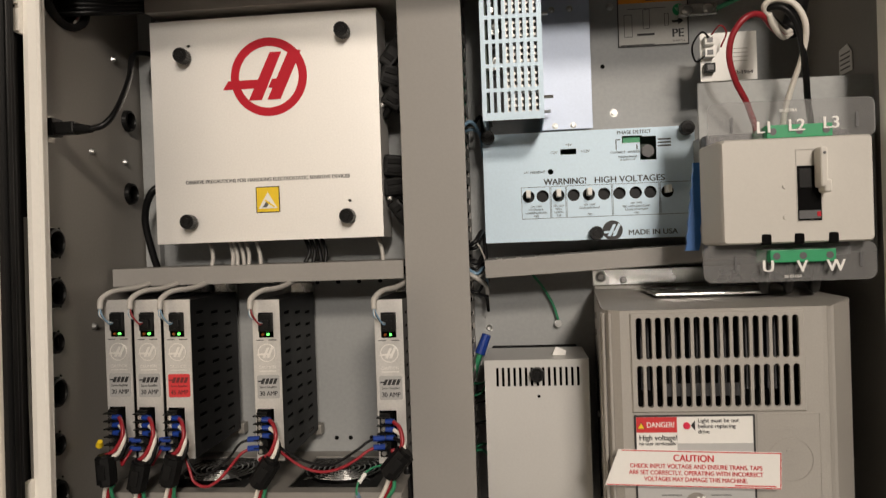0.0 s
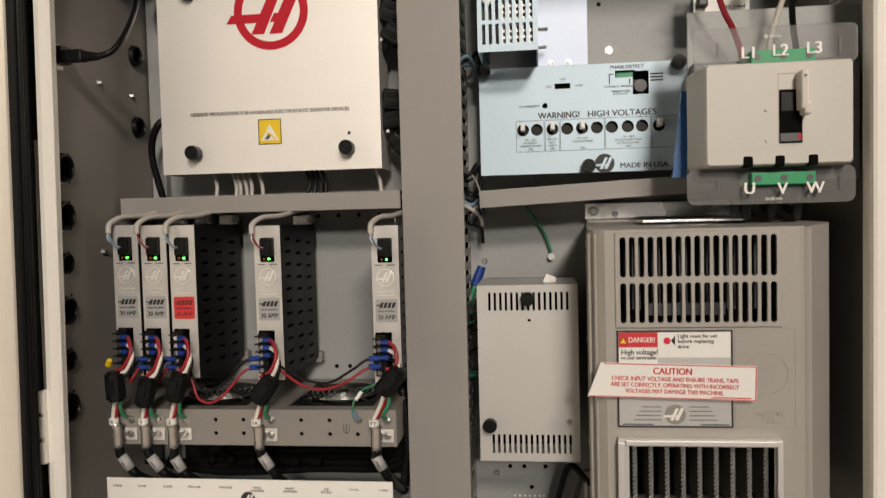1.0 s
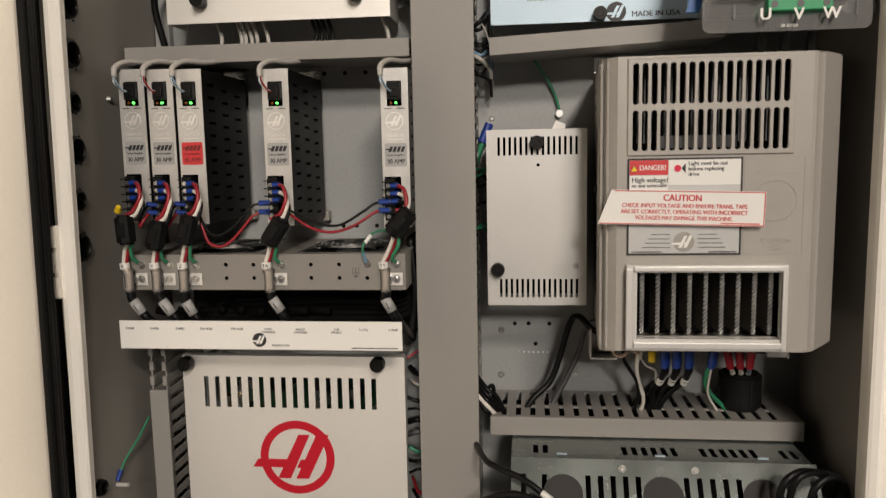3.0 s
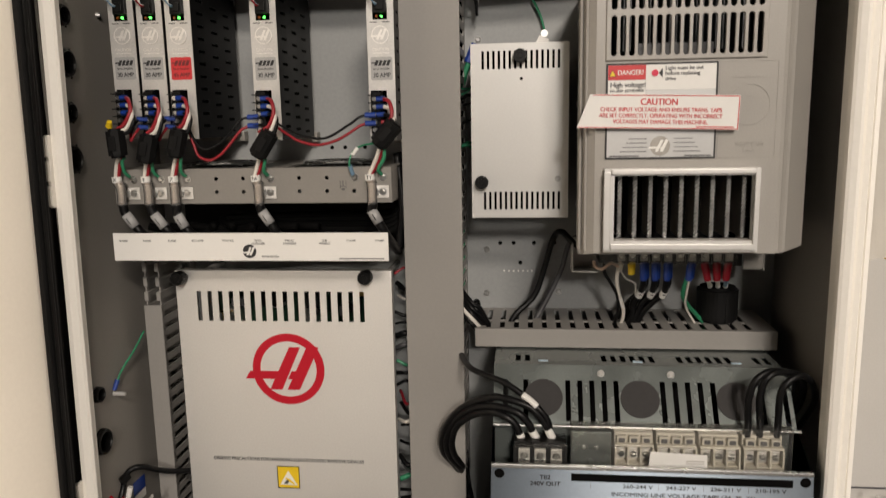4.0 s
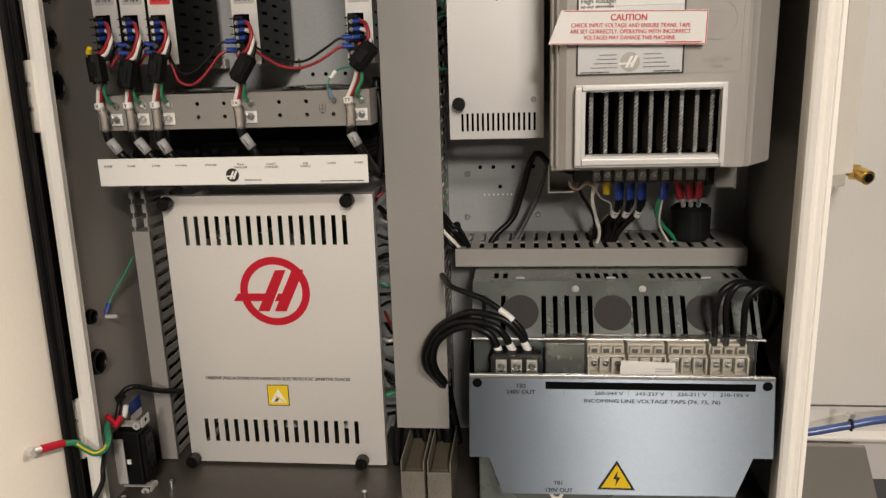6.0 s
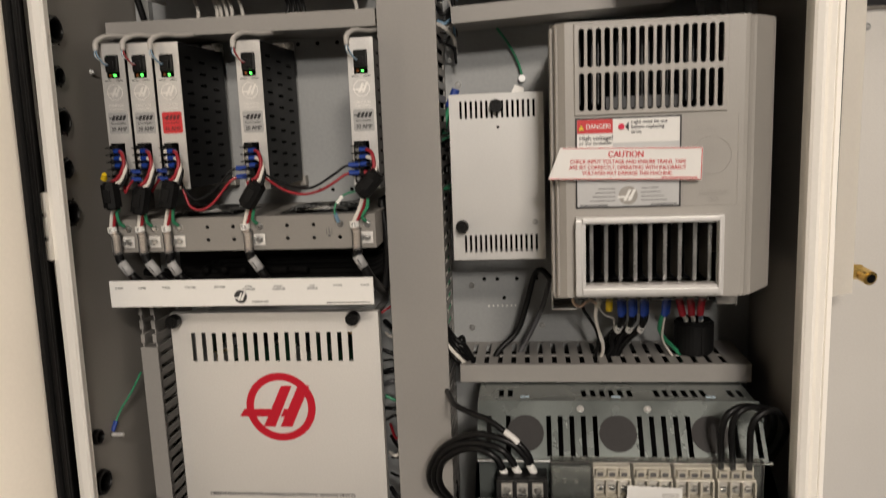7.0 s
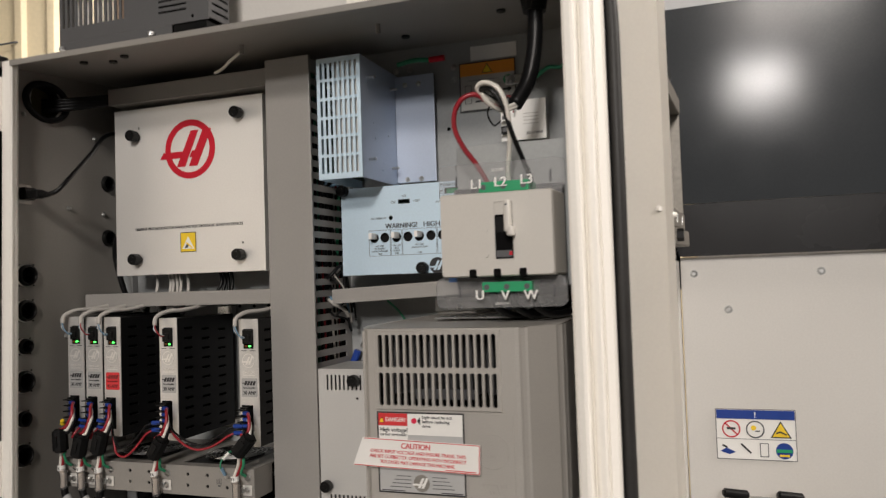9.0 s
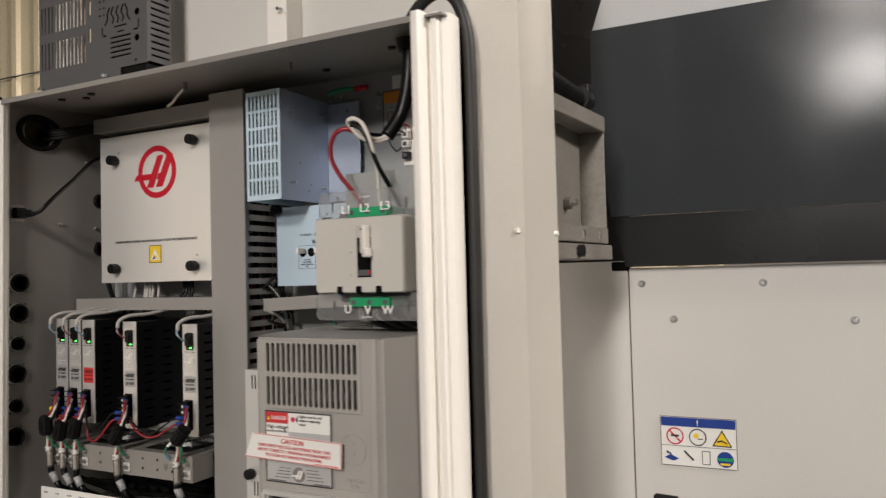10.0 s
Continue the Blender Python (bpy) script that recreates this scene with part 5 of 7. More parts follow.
for y, z in ((0.932, 1.675), (1.02, 1.672), (0.935, 1.80), (1.02, 1.80)):
    part("standoff_screw", rod((0.050, y, z), (0.062, y, z), 0.0022, seg=8), STEEL, ps)
for x in (0.068, 0.092):
    screw(x, 1.040, 1.655, ps, 0.0035)
    screw(x, 1.040, 1.81, ps, 0.0035)

# ---- circuit breaker ----
def round_corners(x0, x1, z0, z1, r):
    """A rectangle with rounded corners, as a line of points."""
    line_ = []
    for cx_, cz_, a0 in ((x1 - r, z1 - r, 0), (x0 + r, z1 - r, 90), (x0 + r, z0 + r, 180), (x1 - r, z0 + r, 270)):
        line_ += [(cx_ + r * math.cos(radians(a0 + 15 * k)), cz_ + r * math.sin(radians(a0 + 15 * k))) for k in range(7)]
    return line_


brk = thing("circuit_breaker", (0.285, 0.80, 1.49), "large beige three-pole circuit breaker with clear shields", "circuit breaker")
bm = loft([outline(0.215, 0.353, 1.4945, 1.5935, 0.776, 0.0025), outline(0.2135, 0.3545, 1.493, 1.595, 0.780, 0.0025), outline(0.207, 0.3575, 1.493, 1.595, 0.835, 0.0025)])
part("cover", bm, BREAK, brk, "beige moulded cover")
part("case", box(0.2135, 0.356, 0.8355, 0.856, 1.478, 1.608, 0.002), GREYP, brk)
part("mounting_plate", box(0.212, 0.392, 0.8565, 0.859, 1.48, 1.667, 0.001), BACK, brk)
part("standoff", box(0.235, 0.375, 0.8595, 1.055, 1.49, 1.62), BACK, brk)
for x in (0.254, 0.2845, 0.316):
    part("notch", box(x - 0.0052, x + 0.0052, 0.7750, 0.79, 1.4915, 1.5030, 0.0030), VOID, brk)
part("handle_slot", box(0.2835, 0.3055, 0.7748, 0.785, 1.514, 1.567, 0.001), VOID, brk)
part("slot_rim", sheet((0.2828, 0.3062), (1.5133, 1.583), [(0.2835, 0.3055, 1.514, 1.5823)], front(0.7752), 0.0006), GREYW, brk)
h = part("handle", box(0.2990, 0.3058, 0.757, 0.775, 1.545, 1.583, 0.0028, seg=3), BREAK, brk, "beige toggle handle")
part("handle_foot", box(0.3020, 0.3090, 0.757, 0.7745, 1.540, 1.5525, 0.0028, seg=3), BREAK, h)
part("handle_eye", rod((0.3025, 0.7565, 1.577), (0.3025, 0.7575, 1.577), 0.0014, seg=10), GREYP, h)
part("inner_toggle", box(0.2850, 0.2965, 0.7735, 0.7747, 1.5455, 1.5640, 0.0005), BLACK, brk)
part("grey_slider", box(0.2845, 0.304, 0.7742, 0.7752, 1.516, 1.524), GREYP, brk)
part("red_flag", box(0.3008, 0.3042, 0.7736, 0.7741, 1.518, 1.5225), RED, brk)
for z in (1.518, 1.548):
    part("cover_screw", rod((0.272, 0.776, z), (0.272, 0.7745, z), 0.0022, seg=10), BREAK, brk)
for z0, z1 in ((1.596, 1.609), (1.474, 1.4865)):
    g = part("terminal_strip", box(0.261, 0.323, 0.789, 0.835, z0, z1, 0.001), GREEN, brk, "green terminal cover")
    for x in (0.267, 0.292, 0.317):
        part("terminal_hole", rod((x, 0.7885, (z0 + z1) / 2), (x, 0.7895, (z0 + z1) / 2), 0.0035, seg=14), GREYP, g)
shield = part("upper_shield", flat(round_corners(0.207, 0.366, 1.5955, 1.634, 0.007), 0.797, 0.002), CLEAR, brk, "clear plastic shield")
shield.visible_shadow = False
shield = part("lower_shield", flat(round_corners(0.199, 0.364, 1.455, 1.4925, 0.009), 0.797, 0.002), CLEAR, brk, "clear plastic shield")
shield.visible_shadow = False
for x, z in ((0.230, 1.612), (0.349, 1.612), (0.230, 1.475), (0.349, 1.475)):
    part("shield_slot", box(x - 0.0012, x + 0.0012, 0.7962, 0.7968, z - 0.007, z + 0.007), GREYP, brk)
for text, x, z in (("L1", 0.2585, 1.6015), ("L2", 0.2885, 1.6025), ("L3", 0.321, 1.6035), ("U", 0.258, 1.4655), ("V", 0.290, 1.4645), ("W", 0.3215, 1.4645)):
    words(text, x, z, 0.7875, 0.0115, brk, WHITE, bold=0.0002)
words("28-0398A", 0.284, 1.6225, 0.7955, 0.003, brk, WHITE)
words("28-0310A", 0.284, 1.4585, 0.7955, 0.003, brk, WHITE)

cable = thing("supply_cable", (0.325, 0.854, 1.70), "thick black supply cable splitting into red, white and black wires", "cable")
part("sheath", tube([(0.325, 0.856, 1.8505), (0.326, 0.855, 1.82), (0.323, 0.852, 1.78), (0.315, 0.846, 1.742), (0.300, 0.832, 1.710)], 0.0100, 12), BLACKW, cable, smooth=True)
part("cable_gland", rod((0.325, 0.856, 1.8505), (0.325, 0.856, 1.834), 0.018, 0.015, seg=16), BLACK, cable)
part("red_wire", tube([(0.301, 0.833, 1.711), (0.292, 0.822, 1.703), (0.276, 0.806, 1.708), (0.261, 0.795, 1.719), (0.245, 0.790, 1.716), (0.233, 0.792, 1.701), (0.230, 0.797, 1.680), (0.238, 0.806, 1.657), (0.250, 0.815, 1.638), (0.259, 0.824, 1.620), (0.265, 0.830, 1.604)], 0.0032), REDW, cable, smooth=True)
part("white_wire", tube([(0.301, 0.831, 1.711), (0.290, 0.818, 1.706), (0.272, 0.800, 1.716), (0.263, 0.791, 1.726), (0.273, 0.785, 1.731), (0.290, 0.783, 1.723), (0.300, 0.786, 1.702), (0.300, 0.800, 1.675), (0.295, 0.815, 1.650), (0.290, 0.824, 1.625), (0.290, 0.830, 1.604)], 0.0030), WHITEW, cable, smooth=True)
part("second_white_wire", tube([(0.302, 0.833, 1.708), (0.288, 0.816, 1.701), (0.274, 0.800, 1.709), (0.268, 0.793, 1.719)], 0.0028), WHITEW, cable, smooth=True)
part("black_wire", tube([(0.301, 0.835, 1.712), (0.284, 0.812, 1.712), (0.266, 0.795, 1.723), (0.280, 0.787, 1.722), (0.294, 0.790, 1.703), (0.303, 0.800, 1.668), (0.311, 0.818, 1.638), (0.317, 0.828, 1.618), (0.319, 0.832, 1.604)], 0.0032), BLACKW, cable, smooth=True)
cable = thing("output_cable", (0.29, 0.84, 1.45), "black cables from the breaker down to the drive", "cable")
for x in (0.267, 0.292, 0.319):
    part("sheath", tube([(x, 0.82, 1.476), (x, 0.83, 1.456), (x + 0.012, 0.87, 1.442), (x + 0.03, 0.93, 1.444), (x + 0.04, 1.0, 1.45)], 0.005), BLACKW, cable, smooth=True)
tie = thing("blue_tag", (0.205, 0.90, 1.53), "blue plastic cable marker strip beside the breaker", "cable marker")
outl = []
for k in range(13):
    z = 1.487 + k * 0.0079
    outl.append((0.1945 + 0.0009 * k + 0.0012 * (k % 2), z))
for k in range(12, -1, -1):
    z = 1.487 + k * 0.0079
    outl.append((0.210 + 0.0006 * k - 0.0012 * (k % 3 == 0), z))
bm = flat(outl, 0.858, 0.005)
for k in range(3):
    bm = rod((0.204 + 0.002 * k, 0.8575, 1.503 + 0.027 * k), (0.204 + 0.002 * k, 0.857, 1.503 + 0.027 * k), 0.003, seg=12, bm=bm)
part("strip", bm, BLUET, tie)

# labels and small parts on the back plate
pe = thing("earthing_label", (0.20, YB - 0.001, 1.80), "orange and grey earthing diagram label", "label")
part("plate", box(0.157, 0.249, YB - 0.0012, YB - 0.0004, 1.759, 1.838), mat("grey_label", (0.48, 0.47, 0.44), 0.5), pe)
part("orange_band", box(0.157, 0.249, YB - 0.0018, YB - 0.0013, 1.817, 1.838), ORANGE, pe)
part("label_rim", sheet((0.1565, 0.2495), (1.7585, 1.8385), [(0.158, 0.248, 1.760, 1.837)], front(YB - 0.0022), 0.0004), INK, pe)
triangle_sign(0.203, 1.8195, YB - 0.0022, 0.018, pe, glyph=False)
words("PE", 0.235, 1.769, YB - 0.0016, 0.011, pe, INK, bold=0.0002)
part("earth_disc", rod((0.237, YB - 0.0018, 1.805), (0.237, YB - 0.0013, 1.805), 0.008, seg=24), GREEN, pe)
for w, z in ((0.010, 1.8065), (0.0065, 1.804), (0.003, 1.8015)):
    part("earth_line", box(0.237 - w / 2, 0.237 + w / 2, YB - 0.0022, YB - 0.0019, z, z + 0.0008), WHITE, pe)
part("earth_stem", box(0.2366, 0.2374, YB - 0.0022, YB - 0.0019, 1.8073, 1.8115), WHITE, pe)
words("16 mm Cu", 0.236, 1.7630, YB - 0.0016, 0.0026, pe, INK)
part("arrow", flat([(0.228, 1.7885), (0.236, 1.7885), (0.236, 1.785), (0.243, 1.790), (0.236, 1.795), (0.236, 1.7915), (0.228, 1.7915)], YB - 0.0016, 0.0003), INK, pe)
for x, z, w, q in ((0.165, 1.772, 0.011, 0.03), (0.190, 1.782, 0.009, 0.026), (0.218, 1.785, 0.006, 0.016)):
    part("diagram_box", sheet((x, x + w), (z, z + q), [(x + 0.0006, x + w - 0.0006, z + 0.0006, z + q - 0.0006)], front(YB - 0.0016), 0.0003), INK, pe)
bars([(0.170, 0.221, 1.809, 0.0006), (0.182, 0.205, 1.773, 0.003), (0.160, 0.205, 1.7605, 0.0012)], YB - 0.0016, pe, INK, "printed_line")
sp = thing("side_label", (0.22, YB - 0.001, 1.86), "small pale paper label on the back plate", "label")
part("paper", box(0.176, 0.252, YB - 0.0012, YB - 0.0004, 1.8415, 1.8645), WHITE, sp)
card = thing("relay_card", (0.277, 0.976, 1.72), "white card with small connectors in front of the back plate", "circuit card")
part("card", box(0.244, 0.311, 0.976, 0.979, 1.691, 1.750, 0.0005), WHITE, card)
part("standoff", box(0.262, 0.30, 0.98, 1.056, 1.70, 1.74), DULL, card)
bars([(0.278, 0.300, 1.729 - 0.005 * k, 0.0008) for k in range(4)], 0.9755, card, GREYW)
words("32-1964", 0.2935, 1.6985, 0.9757, 0.0042, card, INK, 0.024)
for z, m in ((1.739, WHITE), (1.724, WHITE), (1.706, BLACK)):
    con = part("connector", box(0.247, 0.259, 0.964, 0.9755, z - 0.0055, z + 0.0055, 0.001), m, card)
    part("socket", box(0.2495, 0.2565, 0.9632, 0.9638, z - 0.003, z + 0.003), GREYP, con)
part("loose_wire", tube([(0.252, 0.964, 1.742), (0.240, 0.95, 1.745), (0.230, 0.955, 1.73), (0.236, 0.965, 1.714), (0.247, 0.966, 1.72)], 0.0012), BLACKW, card, smooth=True)
part("loose_wire", tube([(0.255, 0.964, 1.745), (0.262, 0.95, 1.752), (0.270, 0.955, 1.744), (0.266, 0.965, 1.73)], 0.001), REDW, card, smooth=True)
lug = thing("earth_lug", (0.26, 1.04, 1.79), "steel earth lug with a green wire on the back plate", "terminal")
part("lug", box(0.235, 0.285, 1.045, 1.056, 1.792, 1.808, 0.002), STEEL, lug)
for x in (0.245, 0.272):
    screw(x, 1.045, 1.80, lug, 0.0055)
part("wire", tube([(0.285, 1.045, 1.80), (0.31, 1.02, 1.805), (0.335, 1.0, 1.80), (0.37, 0.99, 1.83)], 0.0032), GREENW, lug, smooth=True)
fp = thing("paper_tag", (0.392, 0.926, 1.70), "small white printed tag on the cabinet side wall", "label")
bm = flat([(0.910, 1.683), (0.944, 1.683), (0.944, 1.712), (0.922, 1.715), (0.910, 1.703)], 0.0, 0.0006)
bmesh.ops.rotate(bm, cent=(0, 0, 0), matrix=Matrix.Rotation(radians(90), 3, "Z"), verts=bm.verts)
bmesh.ops.translate(bm, vec=(0.3938, 0, 0), verts=bm.verts)
part("paper", bm, WHITE, fp)
for k in range(4):
    part("unreadable_print", box(0.3927, 0.3931, 0.915, 0.940, 1.6875 + 0.0055 * k, 1.689 + 0.0055 * k), GREYP, fp)
wp = thing("wire_splice", (0.10, 1.03, 1.845), "red and green crimped wires near the roof", "cable")
part("green_wire", tube([(0.06, 1.03, 1.842), (0.09, 1.03, 1.846), (0.115, 1.032, 1.844)], 0.004), GREENW, wp, smooth=True)
part("red_sleeve", rod((0.115, 1.032, 1.844), (0.14, 1.034, 1.845), 0.0048, seg=12), RED, wp)
gw = thing("green_wire", (0.05, 1.05, 1.42), "thin green earth wire hanging from the tray to a screw", "cable")
part("wire", tube([(0.03, 1.03, 1.46), (0.045, 1.045, 1.44), (0.058, 1.05, 1.415), (0.064, 1.052, 1.395)], 0.0018), GREENW, gw, smooth=True)
part("ring_terminal", rod((0.064, 1.054, 1.390), (0.064, 1.05, 1.390), 0.005, seg=12), STEEL, gw)
gl = thing("earth_terminal", (-0.03, 1.05, 1.37), "blue crimped earth terminal screwed to the back plate", "terminal")
part("blue_sleeve", rod((-0.033, 1.047, 1.378), (-0.043, 1.045, 1.352), 0.006, 0.007, seg=12), BLUE, gl)
part("yellow_green_wire", tube([(-0.043, 1.045, 1.352), (-0.050, 1.045, 1.33), (-0.056, 1.04, 1.30)], 0.004), GREENW, gl, smooth=True)

# ---- network jack and lead on the left wall ----
jack = thing("network_lead", (-0.50, 0.87, 1.66), "black network lead plugged into a jack in the cabinet wall", "cable")
part("jack_plate", box(X0 + 0.001, X0 + 0.003, 0.813, 0.842, 1.635, 1.667, 0.001), DULL, jack)
part("jack", box(X0 + 0.004, X0 + 0.016, 0.818, 0.838, 1.641, 1.661, 0.001), BLACK, jack)
part("plug", box(X0 + 0.016, X0 + 0.040, 0.819, 0.833, 1.642, 1.656, 0.002), BLACK, jack)
part("boot", rod((X0 + 0.040, 0.826, 1.648), (X0 + 0.060, 0.822, 1.646), 0.0065, 0.0042, seg=12), RUBBER, jack)
part("lead", tube([(X0 + 0.058, 0.822, 1.646), (X0 + 0.074, 0.826, 1.652), (X0 + 0.080, 0.845, 1.674), (X0 + 0.060, 0.910, 1.722), (X0 + 0.036, 0.965, 1.762), (X0 + 0.034, 1.0, 1.776), (X0 + 0.052, 1.03, 1.774)], 0.0038), BLACKW, jack, smooth=True)
cb = thing("black_cable", (-0.47, 1.03, 1.6), "black cables behind the upper cover along the back plate", "cable")
part("sheath", tube([(-0.462, 1.03, 1.75), (-0.478, 1.02, 1.70), (-0.47, 1.02, 1.655), (-0.462, 1.03, 1.62)], 0.004), BLACKW, cb, smooth=True)
part("sheath", tube([(-0.455, 1.0, 1.60), (-0.475, 0.99, 1.585), (-0.490, 1.0, 1.55), (-0.485, 1.01, 1.50), (-0.48, 1.02, 1.47)], 0.005), BLACKW, cb, smooth=True)
ec = thing("entry_cables", (-0.45, 0.95, 1.80), "dark cables running from the round cable entry behind the upper tray", "cable")
for k in range(4):
    part("sheath", tube([(X0 - 0.03, 0.885, 1.80 + 0.006 * k), (X0 + 0.03, 0.91, 1.805 + 0.005 * k), (-0.44, 0.98, 1.826 + 0.004 * k), (-0.38, 1.02, 1.84 + 0.003 * k), (-0.25, 1.03, 1.846)], 0.004), BLACKW, ec, smooth=True)
# connectors between upper cover and duct
for x, z, w, h, lean, tip in ((-0.1373, 1.7528, 0.022, 0.044, 38, True), (-0.1406, 1.7207, 0.032, 0.030, 20, False), (-0.1368, 1.6963, 0.028, 0.034, 35, True), (-0.1394, 1.6058, 0.034, 0.028, 8, False), (-0.1394, 1.5800, 0.036, 0.024, -6, True), (-0.1334, 1.5440, 0.018, 0.042, -36, True)):
    c = thing("cable_connector", (x, 0.99, z), "black cable connector hood beside the upper cover", "connector", "black connector hoods")
    turn = Matrix.Translation((x, 0.99, z)) @ Matrix.Rotation(radians(lean), 4, "Y") @ Matrix.Translation((-x, -0.99, -z))
    bm = box(x - w / 2, x + w / 2, 0.979, 1.004, z - h / 2, z + h / 2, 0.0045, seg=3)
    hood = part("hood", bm, BLACK, c)
    shapes = [("rib", box(x - w * 0.3, x + w * 0.3, 0.9775, 0.9795, z + q * h * 0.2 - 0.0035, z + q * h * 0.2 + 0.0035, 0.001), RUBBER) for q in (-1, 1)]
    shapes.append(("strain_relief", rod((x, 0.991, z - h / 2), (x, 0.993, z - h / 2 - 0.014), 0.0055, 0.004, seg=12), RUBBER))
    if tip:
        shapes.append(("bright_screw", rod((x - w * 0.32, 0.985, z - h / 2 - 0.004), (x - w * 0.32, 0.985, z - h / 2 + 0.001), 0.0028, seg=10), NICKEL))
    made = [hood] + [part(n, b, m, hood) for n, b, m in shapes]
    for ob in made:
        b = BASE[ob.name]
        ob.data.transform(Matrix.Translation(-b) @ turn @ Matrix.Translation(b))
    part("lead", tube([(x + 0.005, 0.995, z - h / 2 + 0.004), (x + 0.008, 1.0, z - h / 2 - 0.012), (-0.121, 1.01, z - h / 2 - 0.035), (-0.118, 1.02, z - 0.09)], 0.004), BLACKW, c, smooth=True)
tw = thing("tray_wires", (-0.3, 1.0, 1.50), "thin grey wires between the upper cover and the tray", "cable")
rnd = random.Random(5)
for x in (-0.40, -0.372, -0.366, -0.358, -0.35, -0.335, -0.267, -0.26, -0.253, -0.245, -0.17):
    m = BLACKW if -0.27 < x < -0.24 else GREYW
    part("wire", tube([(x - 0.006, 1.0, 1.535), (x, 1.0, 1.515), (x + 0.006, 0.995, 1.498), (x + rnd.uniform(-0.004, 0.01), 0.99, 1.478)], 0.0028), m, tw, smooth=True)

# ---- servo amplifiers ----
LABELG = mat("grey_amplifier_label", (0.42, 0.42, 0.415), 0.4, 0.2, 0.03)
CAST = mat("cast_aluminium", (0.66, 0.65, 0.63), 0.4, 0.55, 0.12, 30, 420, 0.25)


def amplifier(x, z1, label, red=False):
    """A slim drive module: bright front plate, black perforated sides, connector, barrier strip."""
    w, y = 0.0335, 0.888
    z0 = z1 - 0.192
    a = thing("servo_amplifier", (x, y, z0), label, "servo amplifier", "servo amplifiers on the back plate")
    part("front_plate", sheet((x, x + w), (z0, z1), [(x + 0.0075, x + 0.0255, z1 - 0.0450, z1 - 0.0150), (x + 0.002, x + 0.0225, z1 - 0.181, z1 - 0.130)], front(y), 0.0015), CAST, a)
    slots = []
    for c in range(3):
        for r in range(11):
            yy, zz = y + 0.018 + c * 0.044, z1 - 0.016 - r * 0.0158 - 0.004 * c
            slots.append((yy, yy + 0.021, zz - 0.0038, zz))
    hand = lambda u, v, d: Vector((x + w - d, u, v))
    part("perforated_side", sheet((y + 0.0016, 1.037), (z0, z1 - 0.001), slots, hand, 0.0012), DARKM, a, "black perforated side")
    part("plain_side", box(x, x + 0.0012, y + 0.0016, 1.037, z0, z1 - 0.001), DARKM, a)
    part("top_sheet", box(x + 0.0013, x + w - 0.0013, y + 0.0016, 1.037, z1 - 0.0022, z1 - 0.001), DARKM, a)
    # black filler seen through the perforations as the unlit interior
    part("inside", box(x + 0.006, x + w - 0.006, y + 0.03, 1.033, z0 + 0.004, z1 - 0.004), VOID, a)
    part("rear_foot", box(x + 0.004, x + w + 0.004, 1.0375, 1.0545, z0 - 0.008, z0 + 0.006, 0.001), DULL, a)
    part("hanger", box(x + 0.002, x + w - 0.004, 1.0375, 1.0545, z1 - 0.005, z1 + 0.012, 0.001), STEEL, a)
    screw(x + 0.028, 1.0375, z1 + 0.006, a, 0.004)
    jackp = part("connector", box(x + 0.0080, x + 0.0250, y - 0.004, y + 0.015, z1 - 0.0375, z1 - 0.0165, 0.0012), BLACK, a, "black signal connector")
    part("connector_clip", box(x + 0.0115, x + 0.0215, y - 0.0065, y - 0.0042, z1 - 0.034, z1 - 0.0235, 0.0008), BLACK, jackp)
    part("power_led", rod((x + 0.0185, y + 0.002, z1 - 0.0412), (x + 0.0185, y - 0.001, z1 - 0.0412), 0.0014, seg=12), LED, a, "lit green power light")
    part("fault_led", rod((x + 0.0125, y + 0.002, z1 - 0.0412), (x + 0.0125, y - 0.001, z1 - 0.0412), 0.0016, seg=12), mat("dark_orange_lens", (0.22, 0.06, 0.01), 0.3), a)
    part("embossed_disc", ring(x + 0.0165, z1 - 0.0630, y - 0.0007, 0.0, 0.0108, 0.0008, 32), CAST, a)
    badge(x + 0.0165, z1 - 0.0630, y - 0.0010, 0.0100, a, ALU, 0.0004, False)
    part("disc_rim", ring(x + 0.0165, z1 - 0.0630, y - 0.0011, 0.0098, 0.0108, 0.0004, 32), ALU, a)
    words("CAUTION", x + 0.0165, z1 - 0.0820, y - 0.0005, 0.0034, a, ALU, 0.021)
    bars([(x + 0.0065, x + 0.027, z1 - 0.0853, 0.0009)], y - 0.0004, a, ALU)
    bars([(x + 0.004, x + 0.013, z1 - 0.0485, 0.0011), (x + 0.019, x + 0.029, z1 - 0.0485, 0.0011)], y - 0.0004, a, GREYP)
    lab = part("rating_label", loft([outline(x + 0.0035, x + 0.0305, z1 - 0.1175, z1 - 0.0895, y - 0.0006, 0.0015), outline(x + 0.0035, x + 0.0305, z1 - 0.1175, z1 - 0.0895, y - 0.0001, 0.0015)]), REDL if red else LABELG, a, "red rating label" if red else "grey rating label")
    ink = mat("dark_red_ink", (0.16, 0.02, 0.02), 0.5) if red else INK
    for k in range(4):
        c = x + 0.0078 + k * 0.0050
        part("maker_bar", flat([(c, z1 - 0.1000), (c + 0.0036, z1 - 0.1000), (c + 0.0062, z1 - 0.0935), (c + 0.0026, z1 - 0.0935)], y - 0.0011 - 0.0001 * k, 0.0004), ink, lab)
    part("maker_line", flat([(x + 0.0042, z1 - 0.0975), (x + 0.012, z1 - 0.0975), (x + 0.0124, z1 - 0.0960), (x + 0.0052, z1 - 0.0960)], y - 0.0016, 0.0006), ink, lab)
    words("Servo Amplifier", x + 0.017, z1 - 0.1050, y - 0.0009, 0.0027, lab, ink, 0.021)
